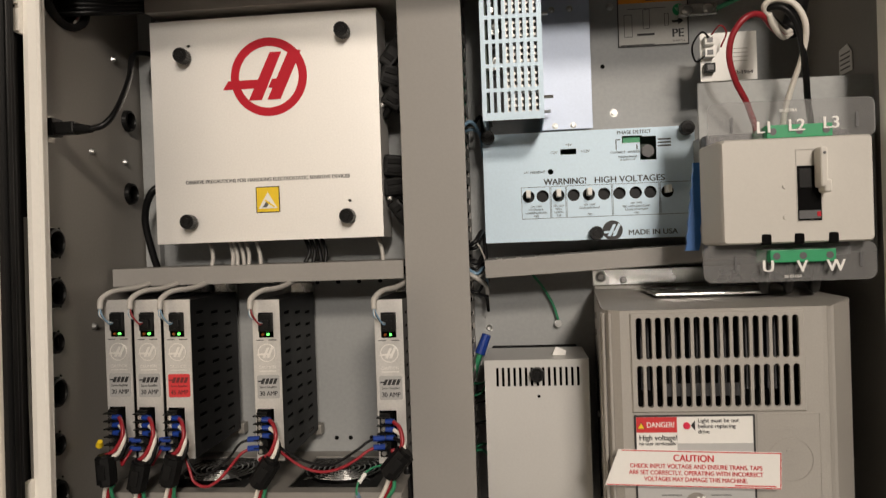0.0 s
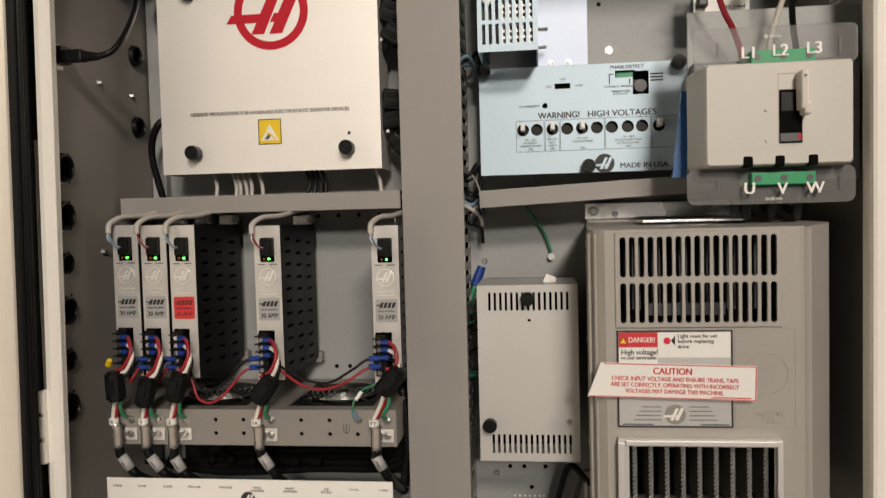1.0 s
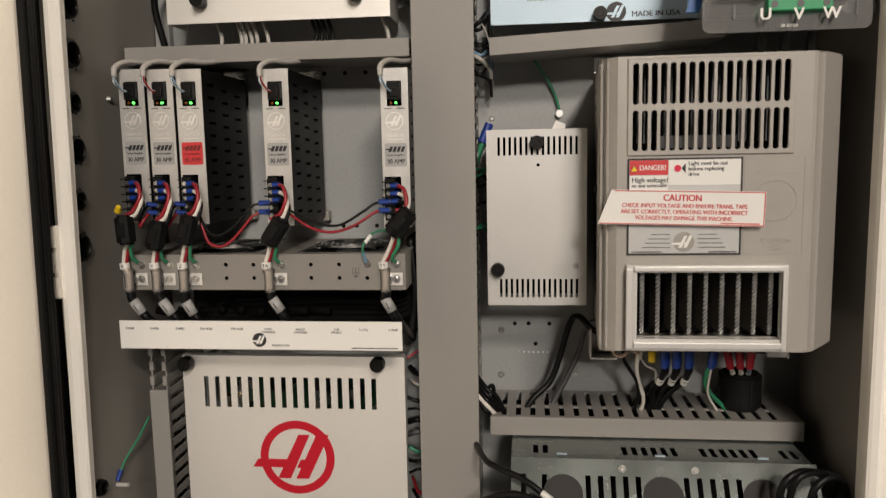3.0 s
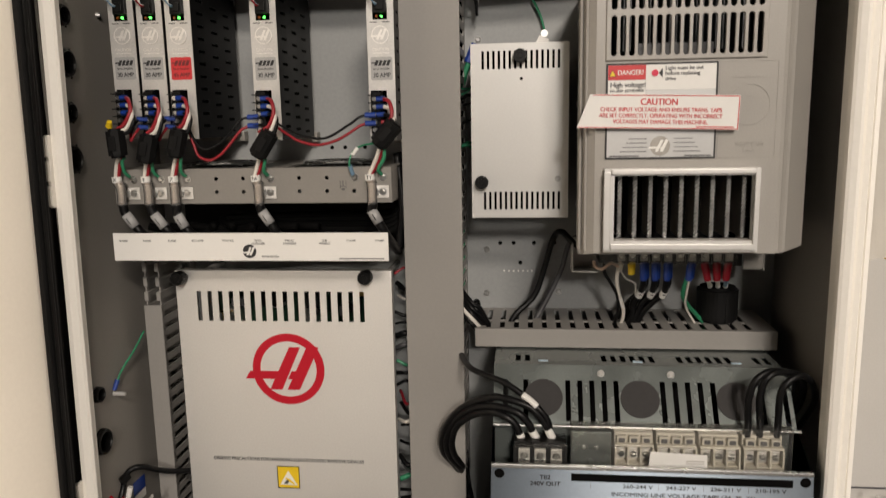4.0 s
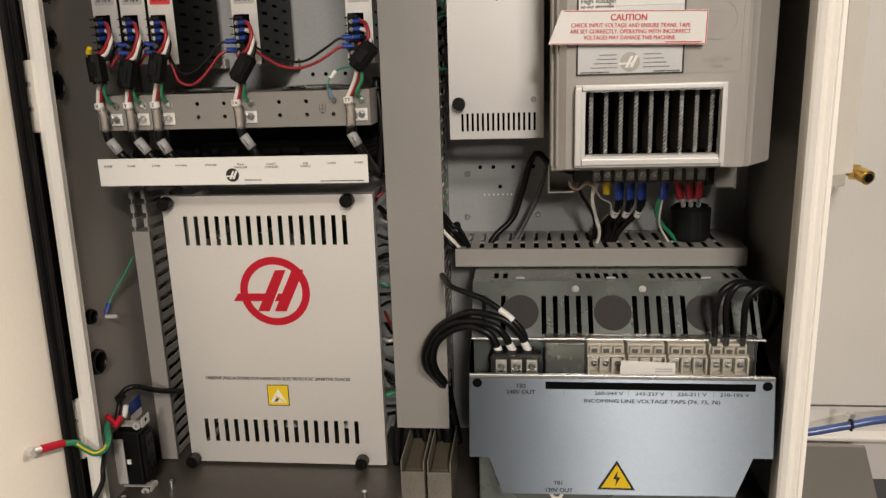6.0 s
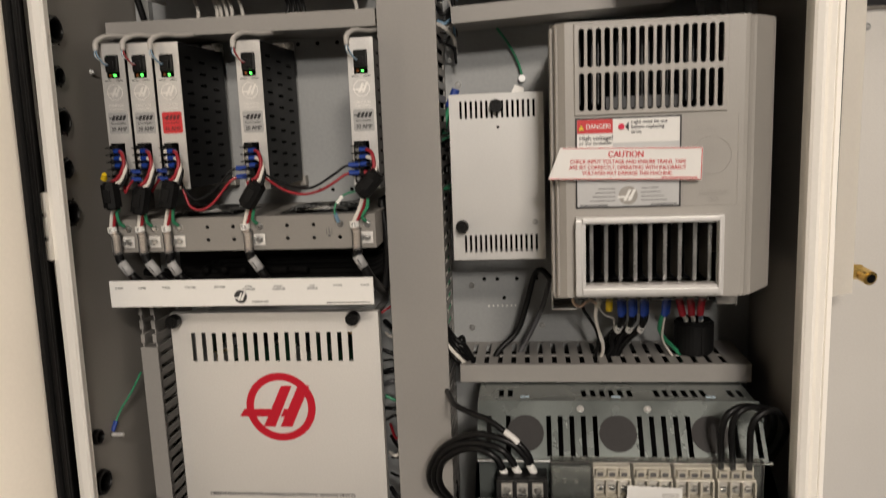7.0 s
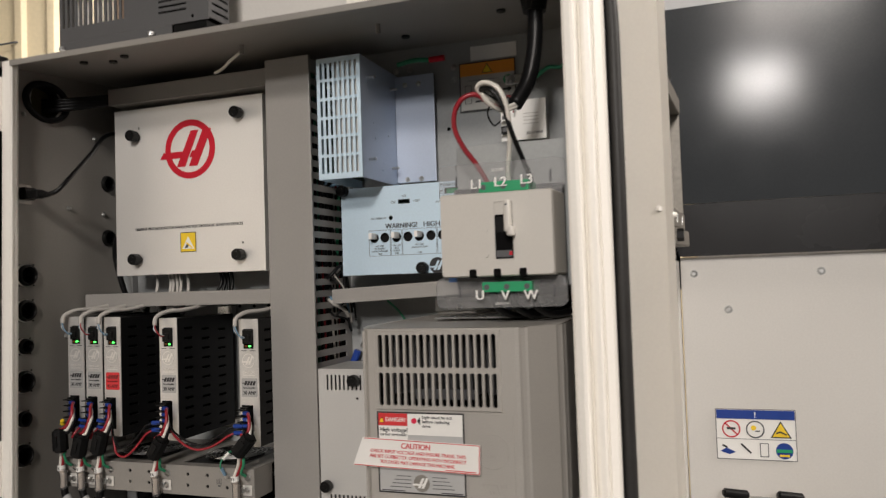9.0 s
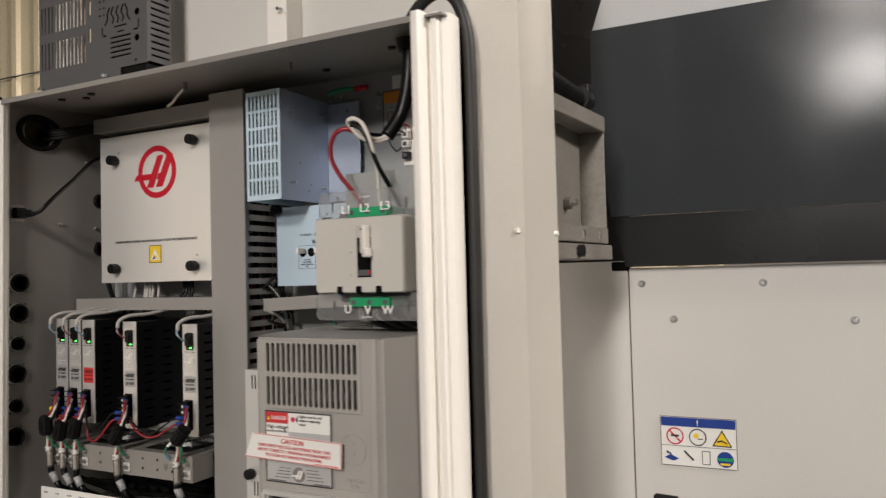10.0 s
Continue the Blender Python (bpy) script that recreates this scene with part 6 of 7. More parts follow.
    words("45 AMP" if red else "30 AMP", x + 0.017, z1 - 0.1140, y - 0.0009, 0.0054, lab, ink, 0.0215, bold=0.00012)
    strip_ = part("barrier_strip", box(x + 0.003, x + 0.0155, y - 0.006, y + 0.012, z1 - 0.183, z1 - 0.1325, 0.0005), BLACK, a, "black barrier strip")
    for k in range(5):
        zz = z1 - 0.1405 - k * 0.0094
        part("divider", box(x + 0.001, x + 0.0165, y - 0.0135, y - 0.0062, zz + 0.0040, zz + 0.0053), BLACK, strip_)
        part("terminal_screw", rod((x + 0.0078, y - 0.006, zz), (x + 0.0078, y - 0.0095, zz), 0.0033, 0.0028, seg=12), STEEL, strip_)
    return a


AMPS = [(-0.489, 1.4495), (-0.4515, 1.4485), (-0.414, 1.4475), (-0.3035, 1.4445), (-0.156, 1.441)]
for k, (x, z) in enumerate(AMPS):
    amplifier(x, z, "slim servo amplifier with a red 45 amp label and black sides" if k == 2 else "slim servo amplifier with a grey 30 amp label and black sides", k == 2)

PALE = mat("printed_sleeve", (0.38, 0.38, 0.38), 0.5, 0, 0.25, 60, 500)
FERR = [(-0.4754, 1.252, 3), (-0.4353, 1.245, -14), (-0.3955, 1.2515, -15), (-0.2839, 1.2483, -34), (-0.130, 1.2583, -42)]
CLAMP = [(-0.486, -0.4825), (-0.447, -0.4455), (-0.410, -0.410), (-0.301, -0.299), (-0.1545, -0.153)]
BRAID = zinc("tinned_braid", (0.66, 0.62, 0.57), 0.42, 0.5, 900, 0.15, 0.45)
PRINT = [((-0.4795, 1.160), (-0.4685, 1.1435)), ((-0.441, 1.160), (-0.429, 1.143)), ((-0.4095, 1.159), (-0.401, 1.1425)), ((-0.2965, 1.163), (-0.2865, 1.147)), ((-0.1545, 1.164), (-0.146, 1.148))]
NAMES = ("X", "Y", "Z", "TA", "TT")
BAR_Y = 0.881
SLEEVE = clear_plastic("clear_sleeve", (0.86, 0.82, 0.78), 0.14)
for k, (x, z1) in enumerate(AMPS):
    y = 0.888
    fx, fz, lean = FERR[k]
    c = thing("motor_cable", (fx, 0.86, 1.14), "motor cable with red, white and black wires, ferrite and shield clamp", "cable", "motor cables of the amplifiers")
    rows = [z1 - 0.1405 - r * 0.0094 for r in range(5)]
    for r, material in ((0, REDW), (1, WHITEW), (2, BLACKW)):
        lug_ = part("ring_terminal", rod((x + 0.0115, y - 0.008, rows[r]), (x + 0.021, y - 0.011, rows[r]), 0.0035, 0.0031, seg=10), BLUE, c, "blue insulated terminal")
        ax, az = fx + 0.006 * (r - 1), fz + 0.014
        part("wire", tube([(x + 0.020, y - 0.011, rows[r]), (x + 0.029 + 0.002 * r, y - 0.022, rows[r] - 0.004), (x + 0.033 + 0.0015 * r, y - 0.028, rows[r] - 0.018 + 0.003 * r), ((x + 0.031 + ax) / 2 + 0.004, y - 0.030, (rows[r] - 0.018 + az) / 2 - 0.004), (ax, 0.857, az)], 0.0025), material, c, smooth=True)
    bm = rod((fx, 0.856, fz - 0.0185), (fx, 0.856, fz + 0.0185), 0.0118, seg=8, bevel=0.003)
    bm = box(fx - 0.0045, fx + 0.0045, 0.8437, 0.8452, fz - 0.009, fz + 0.009, 0.0006, bm)
    bm = rod((fx, 0.856, fz - 0.0005), (fx, 0.856, fz + 0.0005), 0.0121, seg=8, bm=bm)
    bmesh.ops.rotate(bm, cent=(fx, 0.856, fz), matrix=Matrix.Rotation(radians(-lean), 3, "Y"), verts=bm.verts)
    part("ferrite", bm, RUBBER, c, "black clip-on ferrite")
    x0, sx = CLAMP[k]
    (xa, za), (xb, zb) = PRINT[k]
    tilt_ = math.sin(radians(lean)) * 0.018
    out = (fx + tilt_ * 0.8, 0.858, fz - 0.018)
    part("white_wire", tube([out, (fx * 0.35 + x0 * 0.65, 0.864, 1.226), (x0 - 0.001, 0.867, 1.208)], 0.0026), WHITEW, c, smooth=True)
    part("red_wire", tube([(out[0] + 0.003, 0.860, out[2]), (fx * 0.35 + x0 * 0.65 + 0.0035, 0.866, 1.226), (x0 + 0.002, 0.868, 1.208)], 0.0025), REDW, c, smooth=True)
    part("green_wire", tube([(out[0] + 0.006, 0.86, out[2]), (fx * 0.5 + x0 * 0.5 + 0.007, 0.862, 1.228), (x0 + 0.011, 0.868, 1.215), (x0 + 0.013, 0.876, 1.208)], 0.0023), GREENW, c, smooth=True)
    part("marker", rod((x0, 0.868, 1.2015), (x0 - 0.0005, 0.868, 1.209), 0.0061, seg=14), WHITE, c, "white marker")
    words(NAMES[k], x0, 1.2033, 0.8616, 0.0042, c, INK)
    part("braided_shield", tube([(x0, 0.868, 1.202), (sx + 0.0005, 0.868, 1.194), (sx, 0.869, 1.171)], 0.0050, 12), BRAID, c, smooth=True)
    clip = part("clear_sleeve", tube([(x0 + 0.0005, 0.868, 1.2013), (sx + 0.0005, 0.868, 1.194), (sx, 0.869, 1.1715)], 0.0062, 12), SLEEVE, c, "clear shrunk sleeve", smooth=True)
    for zz in (1.1995, 1.1745):
        part("clamp_ring", rod((sx + 0.0004, 0.869, zz - 0.0013), (sx + 0.0004, 0.869, zz + 0.0013), 0.0065, seg=14), SLEEVE, clip)
    part("clamp_strap", box(sx + 0.004, sx + 0.0075, 0.8735, BAR_Y - 0.0005, 1.182, 1.191, 0.0006), STEEL, c)
    part("clamp_plate", box(sx + 0.004, sx + 0.0198, BAR_Y - 0.0025, BAR_Y - 0.0005, 1.178, 1.1938, 0.0006), ALU, c)
    for sy, sz in ((BAR_Y - 0.0026, 1.1862), (BAR_Y, 1.2037)):
        part("washer", rod((sx + 0.0124, sy, sz), (sx + 0.0124, sy - 0.0007, sz), 0.0048, seg=18), STEEL, c)
        part("hex_screw", rod((sx + 0.0124, sy - 0.0007, sz), (sx + 0.0124, sy - 0.0036, sz), 0.0036, 0.0030, seg=6, bevel=0.0007), STEEL, c)
    part("black_jacket", tube([(sx, 0.869, 1.174), (sx + 0.001, 0.8695, 1.169), (xa, 0.870, za), (xb, 0.872, zb), (xb + 0.008, 0.88, 1.130), (xb + 0.014, 0.93, 1.10)], 0.0058, 12), BLACKW, c, smooth=True)
    part("white_sleeve", tube([(xa, 0.870, za), (xb, 0.872, zb)], 0.0065, 12, soft=False), PALE, c, "printed white sleeve", smooth=True)
    part("sleeve_print", tube([(xa * 0.7 + xb * 0.3 - 0.0005, 0.8645, za * 0.7 + zb * 0.3), (xa * 0.2 + xb * 0.8 - 0.0005, 0.8655, za * 0.2 + zb * 0.8)], 0.0007, 6, soft=False), INK, c)
    s = thing("signal_cable", (x, 0.9, z1), "grey signal cable plugged into the amplifier", "cable", "signal cables of the amplifiers")
    part("jacket", tube([(x + 0.035, 0.99, z1 + 0.022), (x + 0.022, 0.93, z1 + 0.012), (x + 0.010, 0.895, z1 + 0.010), (x + 0.003, 0.878, z1 + 0.002), (x + 0.003, 0.874, z1 - 0.010)], 0.0034), GREYW, s, smooth=True)
    for q, m in enumerate((BLUEW, WHITEW, BLACKW, REDW if k in (1, 3) else BLUEW)):
        part("core", tube([(x + 0.003, 0.874, z1 - 0.008), (x + 0.003 + 0.0012 * q, 0.872, z1 - 0.017), (x + 0.010 + 0.0008 * q, 0.876, z1 - 0.0245 - 0.001 * q), (x + 0.014, 0.882, z1 - 0.0275)], 0.0010, 6), m, s, smooth=True)


def bus(red, black):
    """Bus wires between two amplifiers, red below black, with blue terminals at the far end."""
    b = thing("bus_wire", (red[0][0], 0.87, min(z for x, z in red)), "red and black bus wires hanging between two amplifiers", "cable", "bus wires")
    for line_, m, r in ((black, BLACKW, 0.0016), (red, REDW, 0.0018)):
        pts = [(x, 0.876 - 0.01 * math.sin(math.pi * k / (len(line_) - 1)), z) for k, (x, z) in enumerate(line_)]
        part("wire", tube(pts, r), m, b, smooth=True)
        x, y, z = pts[-1]
        part("terminal", rod((x - 0.003, y, z), (x + 0.010, y + 0.003, z), 0.0034, seg=10), BLUE, b, "blue insulated terminal")


bus([(-0.390, 1.272), (-0.3815, 1.25), (-0.374, 1.234), (-0.3586, 1.2288), (-0.344, 1.236), (-0.3317, 1.2487), (-0.318, 1.265), (-0.3075, 1.2706)],
    [(-0.390, 1.281), (-0.3815, 1.258), (-0.3689, 1.2436), (-0.351, 1.246), (-0.3312, 1.2613), (-0.318, 1.2775), (-0.3072, 1.2814)])
bus([(-0.274, 1.270), (-0.2626, 1.2625), (-0.242, 1.2508), (-0.2188, 1.2458), (-0.196, 1.2505), (-0.1787, 1.2595), (-0.166, 1.268), (-0.157, 1.271)],
    [(-0.274, 1.276), (-0.2645, 1.2697), (-0.238, 1.2575), (-0.2081, 1.2541), (-0.1784, 1.2698), (-0.166, 1.2785), (-0.157, 1.2812)])
bus([(-0.466, 1.268), (-0.462, 1.255), (-0.457, 1.262), (-0.453, 1.2715)], [(-0.466, 1.278), (-0.461, 1.265), (-0.457, 1.273), (-0.453, 1.2815)])
bus([(-0.429, 1.268), (-0.425, 1.255), (-0.420, 1.262), (-0.416, 1.2715)], [(-0.429, 1.278), (-0.424, 1.265), (-0.420, 1.273), (-0.416, 1.2815)])
nut = thing("wire_nut", (-0.497, 0.88, 1.275), "small yellow wire nut beside the amplifiers", "wire nut")
part("cap", rod((-0.5005, 0.886, 1.273), (-0.4965, 0.881, 1.279), 0.0046, 0.0030, seg=12), YELLOW, nut)

# ---- earthing shelf with fans ----
shelf = thing("earthing_shelf", (-0.312, 0.881, 1.172), "grey folded steel shelf drilled for earth screws", "shelf")
hx = [-0.359, -0.323, -0.249, -0.213, -0.177]
part("front_face", sheet((-0.497, -0.130), (1.172, 1.217), [], front(BAR_Y), 0.002, [(x, z, 0.0026) for x in hx[:4] for z in (1.204, 1.187)] + [(-0.178, 1.187, 0.0026)]), GREY, shelf)
part("shelf_top", sheet((-0.497, -0.130), (BAR_Y + 0.0021, 1.056), [(-0.435, -0.325, 0.90, 1.03), (-0.272, -0.162, 0.90, 1.03)], lambda u, v, d: Vector((u, v, 1.217 - d)), 0.002), GREY, shelf)
part("end_plate", box(-0.132, -0.130, 0.8832, 0.93, 1.172, 1.2148), GREY, shelf)
screw(-0.177, BAR_Y, 1.2045, shelf, 0.0042)
part("earth_mark", sheet((-0.196, -0.188), (1.188, 1.200), [(-0.1955, -0.1925, 1.1935, 1.2), (-0.1915, -0.1885, 1.1935, 1.2), (-0.1955, -0.1885, 1.1905, 1.1928), (-0.196, -0.194, 1.188, 1.1905), (-0.190, -0.188, 1.188, 1.1905)], front(BAR_Y - 0.0006), 0.0003), GREYP, shelf)
for fxc in (-0.380, -0.217):
    f = thing("cooling_fan", (fxc, 0.965, 1.18), "black cooling fan with a bright wire guard in the shelf", "fan", "fans in the shelf")
    part("frame", sheet((fxc - 0.054, fxc + 0.054), (0.902, 1.028), [], lambda u, v, d: Vector((u, v, 1.214 - d)), 0.028, [(fxc, 0.965, 0.045)]), BLACK, f)
    part("hub", rod((fxc, 0.965, 1.19), (fxc, 0.965, 1.210), 0.02, seg=24), BLACK, f)
    for q in range(7):
        a = 2 * math.pi * q / 7
        bm = box(0.019, 0.044, -0.009, 0.009, -0.001, 0.001)
        bmesh.ops.rotate(bm, cent=(0, 0, 0), matrix=Matrix.Rotation(radians(35), 3, "X"), verts=bm.verts)
        bmesh.ops.rotate(bm, cent=(0, 0, 0), matrix=Matrix.Rotation(a, 3, "Z"), verts=bm.verts)
        bmesh.ops.translate(bm, vec=(fxc, 0.965, 1.199), verts=bm.verts)
        part("blade", bm, BLACK, f)
    for q in range(6):
        r = 0.012 + q * 0.0072
        part("guard_ring", tube([(fxc + r * math.cos(a), 0.965 + r * math.sin(a), 1.2205) for a in (2 * math.pi * s / 32 for s in range(33))], 0.0009, 6, soft=False), STEEL, f)
    for q in range(4):
        a = math.pi / 4 + q * math.pi / 2
        part("guard_spoke", rod((fxc + 0.010 * math.cos(a), 0.965 + 0.010 * math.sin(a), 1.2188), (fxc + 0.058 * math.cos(a), 0.965 + 0.058 * math.sin(a), 1.2188), 0.001, seg=6), STEEL, f)
tagw = thing("earth_jumper", (-0.18, 0.87, 1.21), "green jumper wire with a white tag screwed to the shelf", "cable")
part("wire", tube([(-0.178, 0.877, 1.207), (-0.180, 0.868, 1.222), (-0.176, 0.872, 1.236), (-0.165, 0.885, 1.244), (-0.145, 0.90, 1.246)], 0.0012), GREENW, tagw, smooth=True)
part("clear_end", rod((-0.178, 0.8765, 1.208), (-0.1795, 0.870, 1.219), 0.0027, seg=10), BLUEW, tagw)
part("white_tag", rod((-0.1772, 0.8705, 1.232), (-0.171, 0.877, 1.2405), 0.0026, seg=10), WHITE, tagw)

# dark cables gathered under the shelf, its shade put into their near-black colour
cab_run = thing("motor_cable_run", (-0.31, 0.95, 1.12), "black motor cables gathered in the gap under the shelf", "cable", kind="stuff")
for k in range(9):
    z = 1.118 + 0.006 * (k % 5)
    part("strand", tube([(-0.48 + 0.03 * k, 0.93, 1.135), (-0.38, 0.94 + 0.006 * k, z), (-0.25, 0.945 + 0.006 * k, z + 0.004), (-0.15, 0.95 + 0.006 * k, z + 0.006), (-0.127, 0.97 + 0.006 * k, z + 0.03)], 0.0055), VOID, cab_run, smooth=True)
for k in range(6):
    part("strand", tube([(-0.135, 0.95 + 0.012 * k, 1.10), (-0.128, 0.95 + 0.012 * k, 1.16), (-0.135, 0.955 + 0.012 * k, 1.23)], 0.0055), BLACKW, cab_run, smooth=True)
# no cable: a black slab behind the strands for the gap's deep shade
part("strand", box(-0.47, -0.14, 1.02, 1.04, 1.09, 1.165, 0.004), RUBBER, cab_run)
side_wires = thing("loose_wires", (-0.13, 0.95, 0.9), "mixed wires between the lower cover and the wire duct", "wires", kind="stuff")
rnd = random.Random(11)
for k in range(20):
    z = 0.72 + k * 0.018
    m = (BLACKW, BLACKW, GREENW, GREYP, BLACKW, BLACKW, BLACKW, WHITEW, BLACKW, REDW)[k % 10]
    part("strand", tube([(-0.145, 0.96 + 0.03 * rnd.random(), z), (-0.130, 0.945 + 0.03 * rnd.random(), z + rnd.uniform(-0.01, 0.01)), (-0.118, 0.96 + 0.03 * rnd.random(), z + rnd.uniform(-0.012, 0.012))], rnd.uniform(0.0015, 0.004)), m, side_wires, smooth=True)
tail_wires = thing("duct_tails", (-0.045, 0.98, 1.2), "thin mixed wires leaving the slots of the tall wire duct", "wires", kind="stuff")
for k in range(26):
    z = rnd.choice((rnd.uniform(1.44, 1.50), rnd.uniform(1.18, 1.34), rnd.uniform(0.98, 1.03), rnd.uniform(1.60, 1.66)))
    m = (BLACKW, GREYW, BLACKW, GREENW, BLACKW, BLACKW, BLUEW)[k % 7]
    y = rnd.uniform(0.965, 1.03)
    part("strand", tube([(-0.055, y, z), (-0.040, y - 0.006, z + rnd.uniform(-0.01, 0.01)), (-0.030, y + 0.01, z + rnd.uniform(-0.02, 0.02)), (-0.028, y + 0.02, z - 0.03)], rnd.uniform(0.0012, 0.003)), m, tail_wires, smooth=True)

te = thing("tray_end_wires", (-0.04, 0.94, 1.0), "black and white cables bending from duct into lower tray", "cable")
for k, m in enumerate((BLACKW, BLACKW, BLACKW, WHITEW, BLACKW)):
    z = 1.032 - 0.007 * k
    part("sheath", tube([(-0.056, 0.975 - 0.004 * k, z + 0.012), (-0.044, 0.962 - 0.003 * k, z), (-0.034, 0.955 - 0.002 * k, z - 0.010), (-0.024, 0.958, z - 0.018 - 0.002 * k), (-0.010, 0.968, 0.983 - 0.003 * k)], 0.0031), m, te, smooth=True)

# ---- transformer ----
tr = thing("transformer", (0.178, 0.85, ZF), "galvanised transformer tray with slotted hood and voltage tap terminals", "transformer")
pts = [(-0.004, 0.768), (0.021, 0.768), (0.037, 0.718), (0.320, 0.722), (0.338, 0.774), (0.361, 0.774), (0.356, 0.8795), (-0.002, 0.8755)]
part("front_plate", flat(pts, 0.765, 0.0016), SPANGLE, tr, "bright spangled front plate")
part("front_rim", box(-0.002, 0.356, 0.7615, 0.7665, 0.8762, 0.8812, 0.0012), STEEL, tr)
for x in (0.0075, 0.348):
    part("plug_hole", rod((x, 0.7645, 0.868), (x, 0.7655, 0.868), 0.0058, seg=20), VOID, tr)
part("black_opening", box(0.090, 0.3345, 0.7642, 0.7652, 0.8615, 0.8705), VOID, tr)
for x in (-0.002, 0.3545):
    bm = bmesh.new()
    bm.faces.new([bm.verts.new(p) for p in ((x, 0.767, 0.768), (x, 0.767, 0.879), (x, 0.815, 0.905), (x, 0.86, 0.905), (x, 0.86, 0.768))])
    bmesh.ops.solidify(bm, geom=bm.faces[:], thickness=0.0016)
    part("side_plate", bm, ZINC, tr)
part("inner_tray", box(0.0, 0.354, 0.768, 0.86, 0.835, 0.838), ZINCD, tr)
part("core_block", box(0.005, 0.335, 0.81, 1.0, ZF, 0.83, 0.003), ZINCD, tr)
A, B = Vector((0, 0.822, 0.905)), Vector((0, 0.868, 0.966))
slope = lambda u, v, d: Vector((u, A.y + v * (B.y - A.y) + d * 0.8, A.z + v * (B.z - A.z) - d * 0.6))
sl = []
for x0, x1, n in ((0.010, 0.035, 2), (0.087, 0.146, 5), (0.202, 0.262, 5), (0.318, 0.345, 2)):
    for k in range(n):
        x = x0 + (x1 - x0) * k / (n - 1)
        sl.append((x, x + 0.0062, 0.06, 0.74))
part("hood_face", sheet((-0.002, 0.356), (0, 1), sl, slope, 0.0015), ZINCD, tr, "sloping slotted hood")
tops = []
for x0, n in ((0.025, 2), (0.135, 6), (0.23, 6), (0.325, 2)):
    tops += [(x0 + k * 0.012, x0 + 0.0065 + k * 0.012, 0.885, 0.915) for k in range(n)]
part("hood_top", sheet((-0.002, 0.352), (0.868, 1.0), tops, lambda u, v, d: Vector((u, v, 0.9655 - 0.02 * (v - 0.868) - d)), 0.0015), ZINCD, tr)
for x in (0.060, 0.178, 0.298):
    part("lance_tab", box(x - 0.006, x + 0.006, 0.874, 0.8785, 0.9680, 0.9692, 0.0003), ZINC, tr)
part("hood_lip", box(-0.002, 0.360, 0.8165, 0.8215, 0.9035, 0.9065, 0.001), STEEL, tr)
part("hood_back", box(0.0, 0.35, 0.83, 0.835, 0.84, 0.903), ZINCD, tr)
# coil painted near black for the shade under the hood
part("coil", box(0.02, 0.33, 0.885, 0.98, 0.84, 0.955, 0.004), VOID, tr)
DISC = mat("charcoal_paint", (0.035, 0.033, 0.033), 0.6, 0, 0.1, 20, spec=0.3)
for x in (0.060, 0.177, 0.291):
    bm = rod((x, 0.0, 0.0), (x, 0.0, 0.0012), 0.0235, seg=36)
    bmesh.ops.translate(bm, vec=(-x, 0, 0), verts=bm.verts)
    n = Vector((0, -0.0611, 0.0469)).normalized()
    q = n.to_track_quat("Z", "Y").to_matrix().to_4x4()
    bmesh.ops.transform(bm, matrix=Matrix.Translation(Vector((x, A.y + 0.44 * (B.y - A.y), A.z + 0.44 * (B.z - A.z))) + n * 0.0004) @ q, verts=bm.verts)
    part("fan_cover_disc", bm, DISC, tr, "dark round disc")
for x in (0.131, 0.216):
    screw(x, 0.860, 0.958, tr, 0.0038, NICKEL)
words("TB2", 0.060, 0.8625, 0.7646, 0.0052, tr, INK, bold=0.0002)
words("240V OUT", 0.060, 0.8545, 0.7646, 0.0052, tr, INK, 0.0345, bold=0.0002)
for x, text in ((0.165, "260-244 V"), (0.213, "243-227 V"), (0.262, "226-211 V"), (0.311, "210-195 V")):
    words(text, x, 0.8545, 0.7646, 0.0044, tr, INK, 0.0335, bold=0.0001)
words("INCOMING LINE VOLTAGE TAPS (74, 75, 76)", 0.2155, 0.8445, 0.7646, 0.0048, tr, INK, 0.159, bold=0.00015)
words("TB1", 0.106, 0.7325, 0.7646, 0.0050, tr, INK, bold=0.0002)
words("120V OUT", 0.1065, 0.7225, 0.7646, 0.0050, tr, INK, 0.033, bold=0.0002)
triangle_sign(0.177, 0.7275, 0.7644, 0.046, tr)
for x in (0.112, 0.188, 0.238, 0.287):
    part("printed_line", box(x, x + 0.0004, 0.7646, 0.765, 0.853, 0.861), GREYP, tr)
tb2 = thing("output_terminals", (0.055, 0.80, 0.838), "black three-way terminal block with white cable markers", "terminal block")
part("block", box(0.024, 0.086, 0.797, 0.825, 0.8385, 0.893, 0.001), BLACK, tb2)
for x in (0.036, 0.055, 0.074):
    for z in (0.877, 0.855):
        screw(x, 0.7935, z, tb2, 0.0042)
for x in (0.0245, 0.0455, 0.0645, 0.0855):
    part("divider", box(x - 0.0012, x + 0.0012, 0.791, 0.7968, 0.842, 0.892), BLACK, tb2)
for x in (0.036, 0.055, 0.074):
    for z in (0.868, 0.846):
        part("clamp", box(x - 0.0068, x + 0.0068, 0.7935, 0.7975, z, z + 0.018, 0.001), NICKEL, tb2)
        part("clamp_bar", box(x - 0.0058, x + 0.0058, 0.7912, 0.7934, z + 0.003, z + 0.0065, 0.0006), STEEL, tb2)
g = part("clear_guard", box(0.0235, 0.0865, 0.789, 0.7905, 0.845, 0.8935), MILKY, tb2, "clear plastic guard")
g.visible_shadow = False
part("blank_plate", box(0.092, 0.139, 0.803, 0.806, 0.8385, 0.905, 0.0008), ZINCD, tb2)
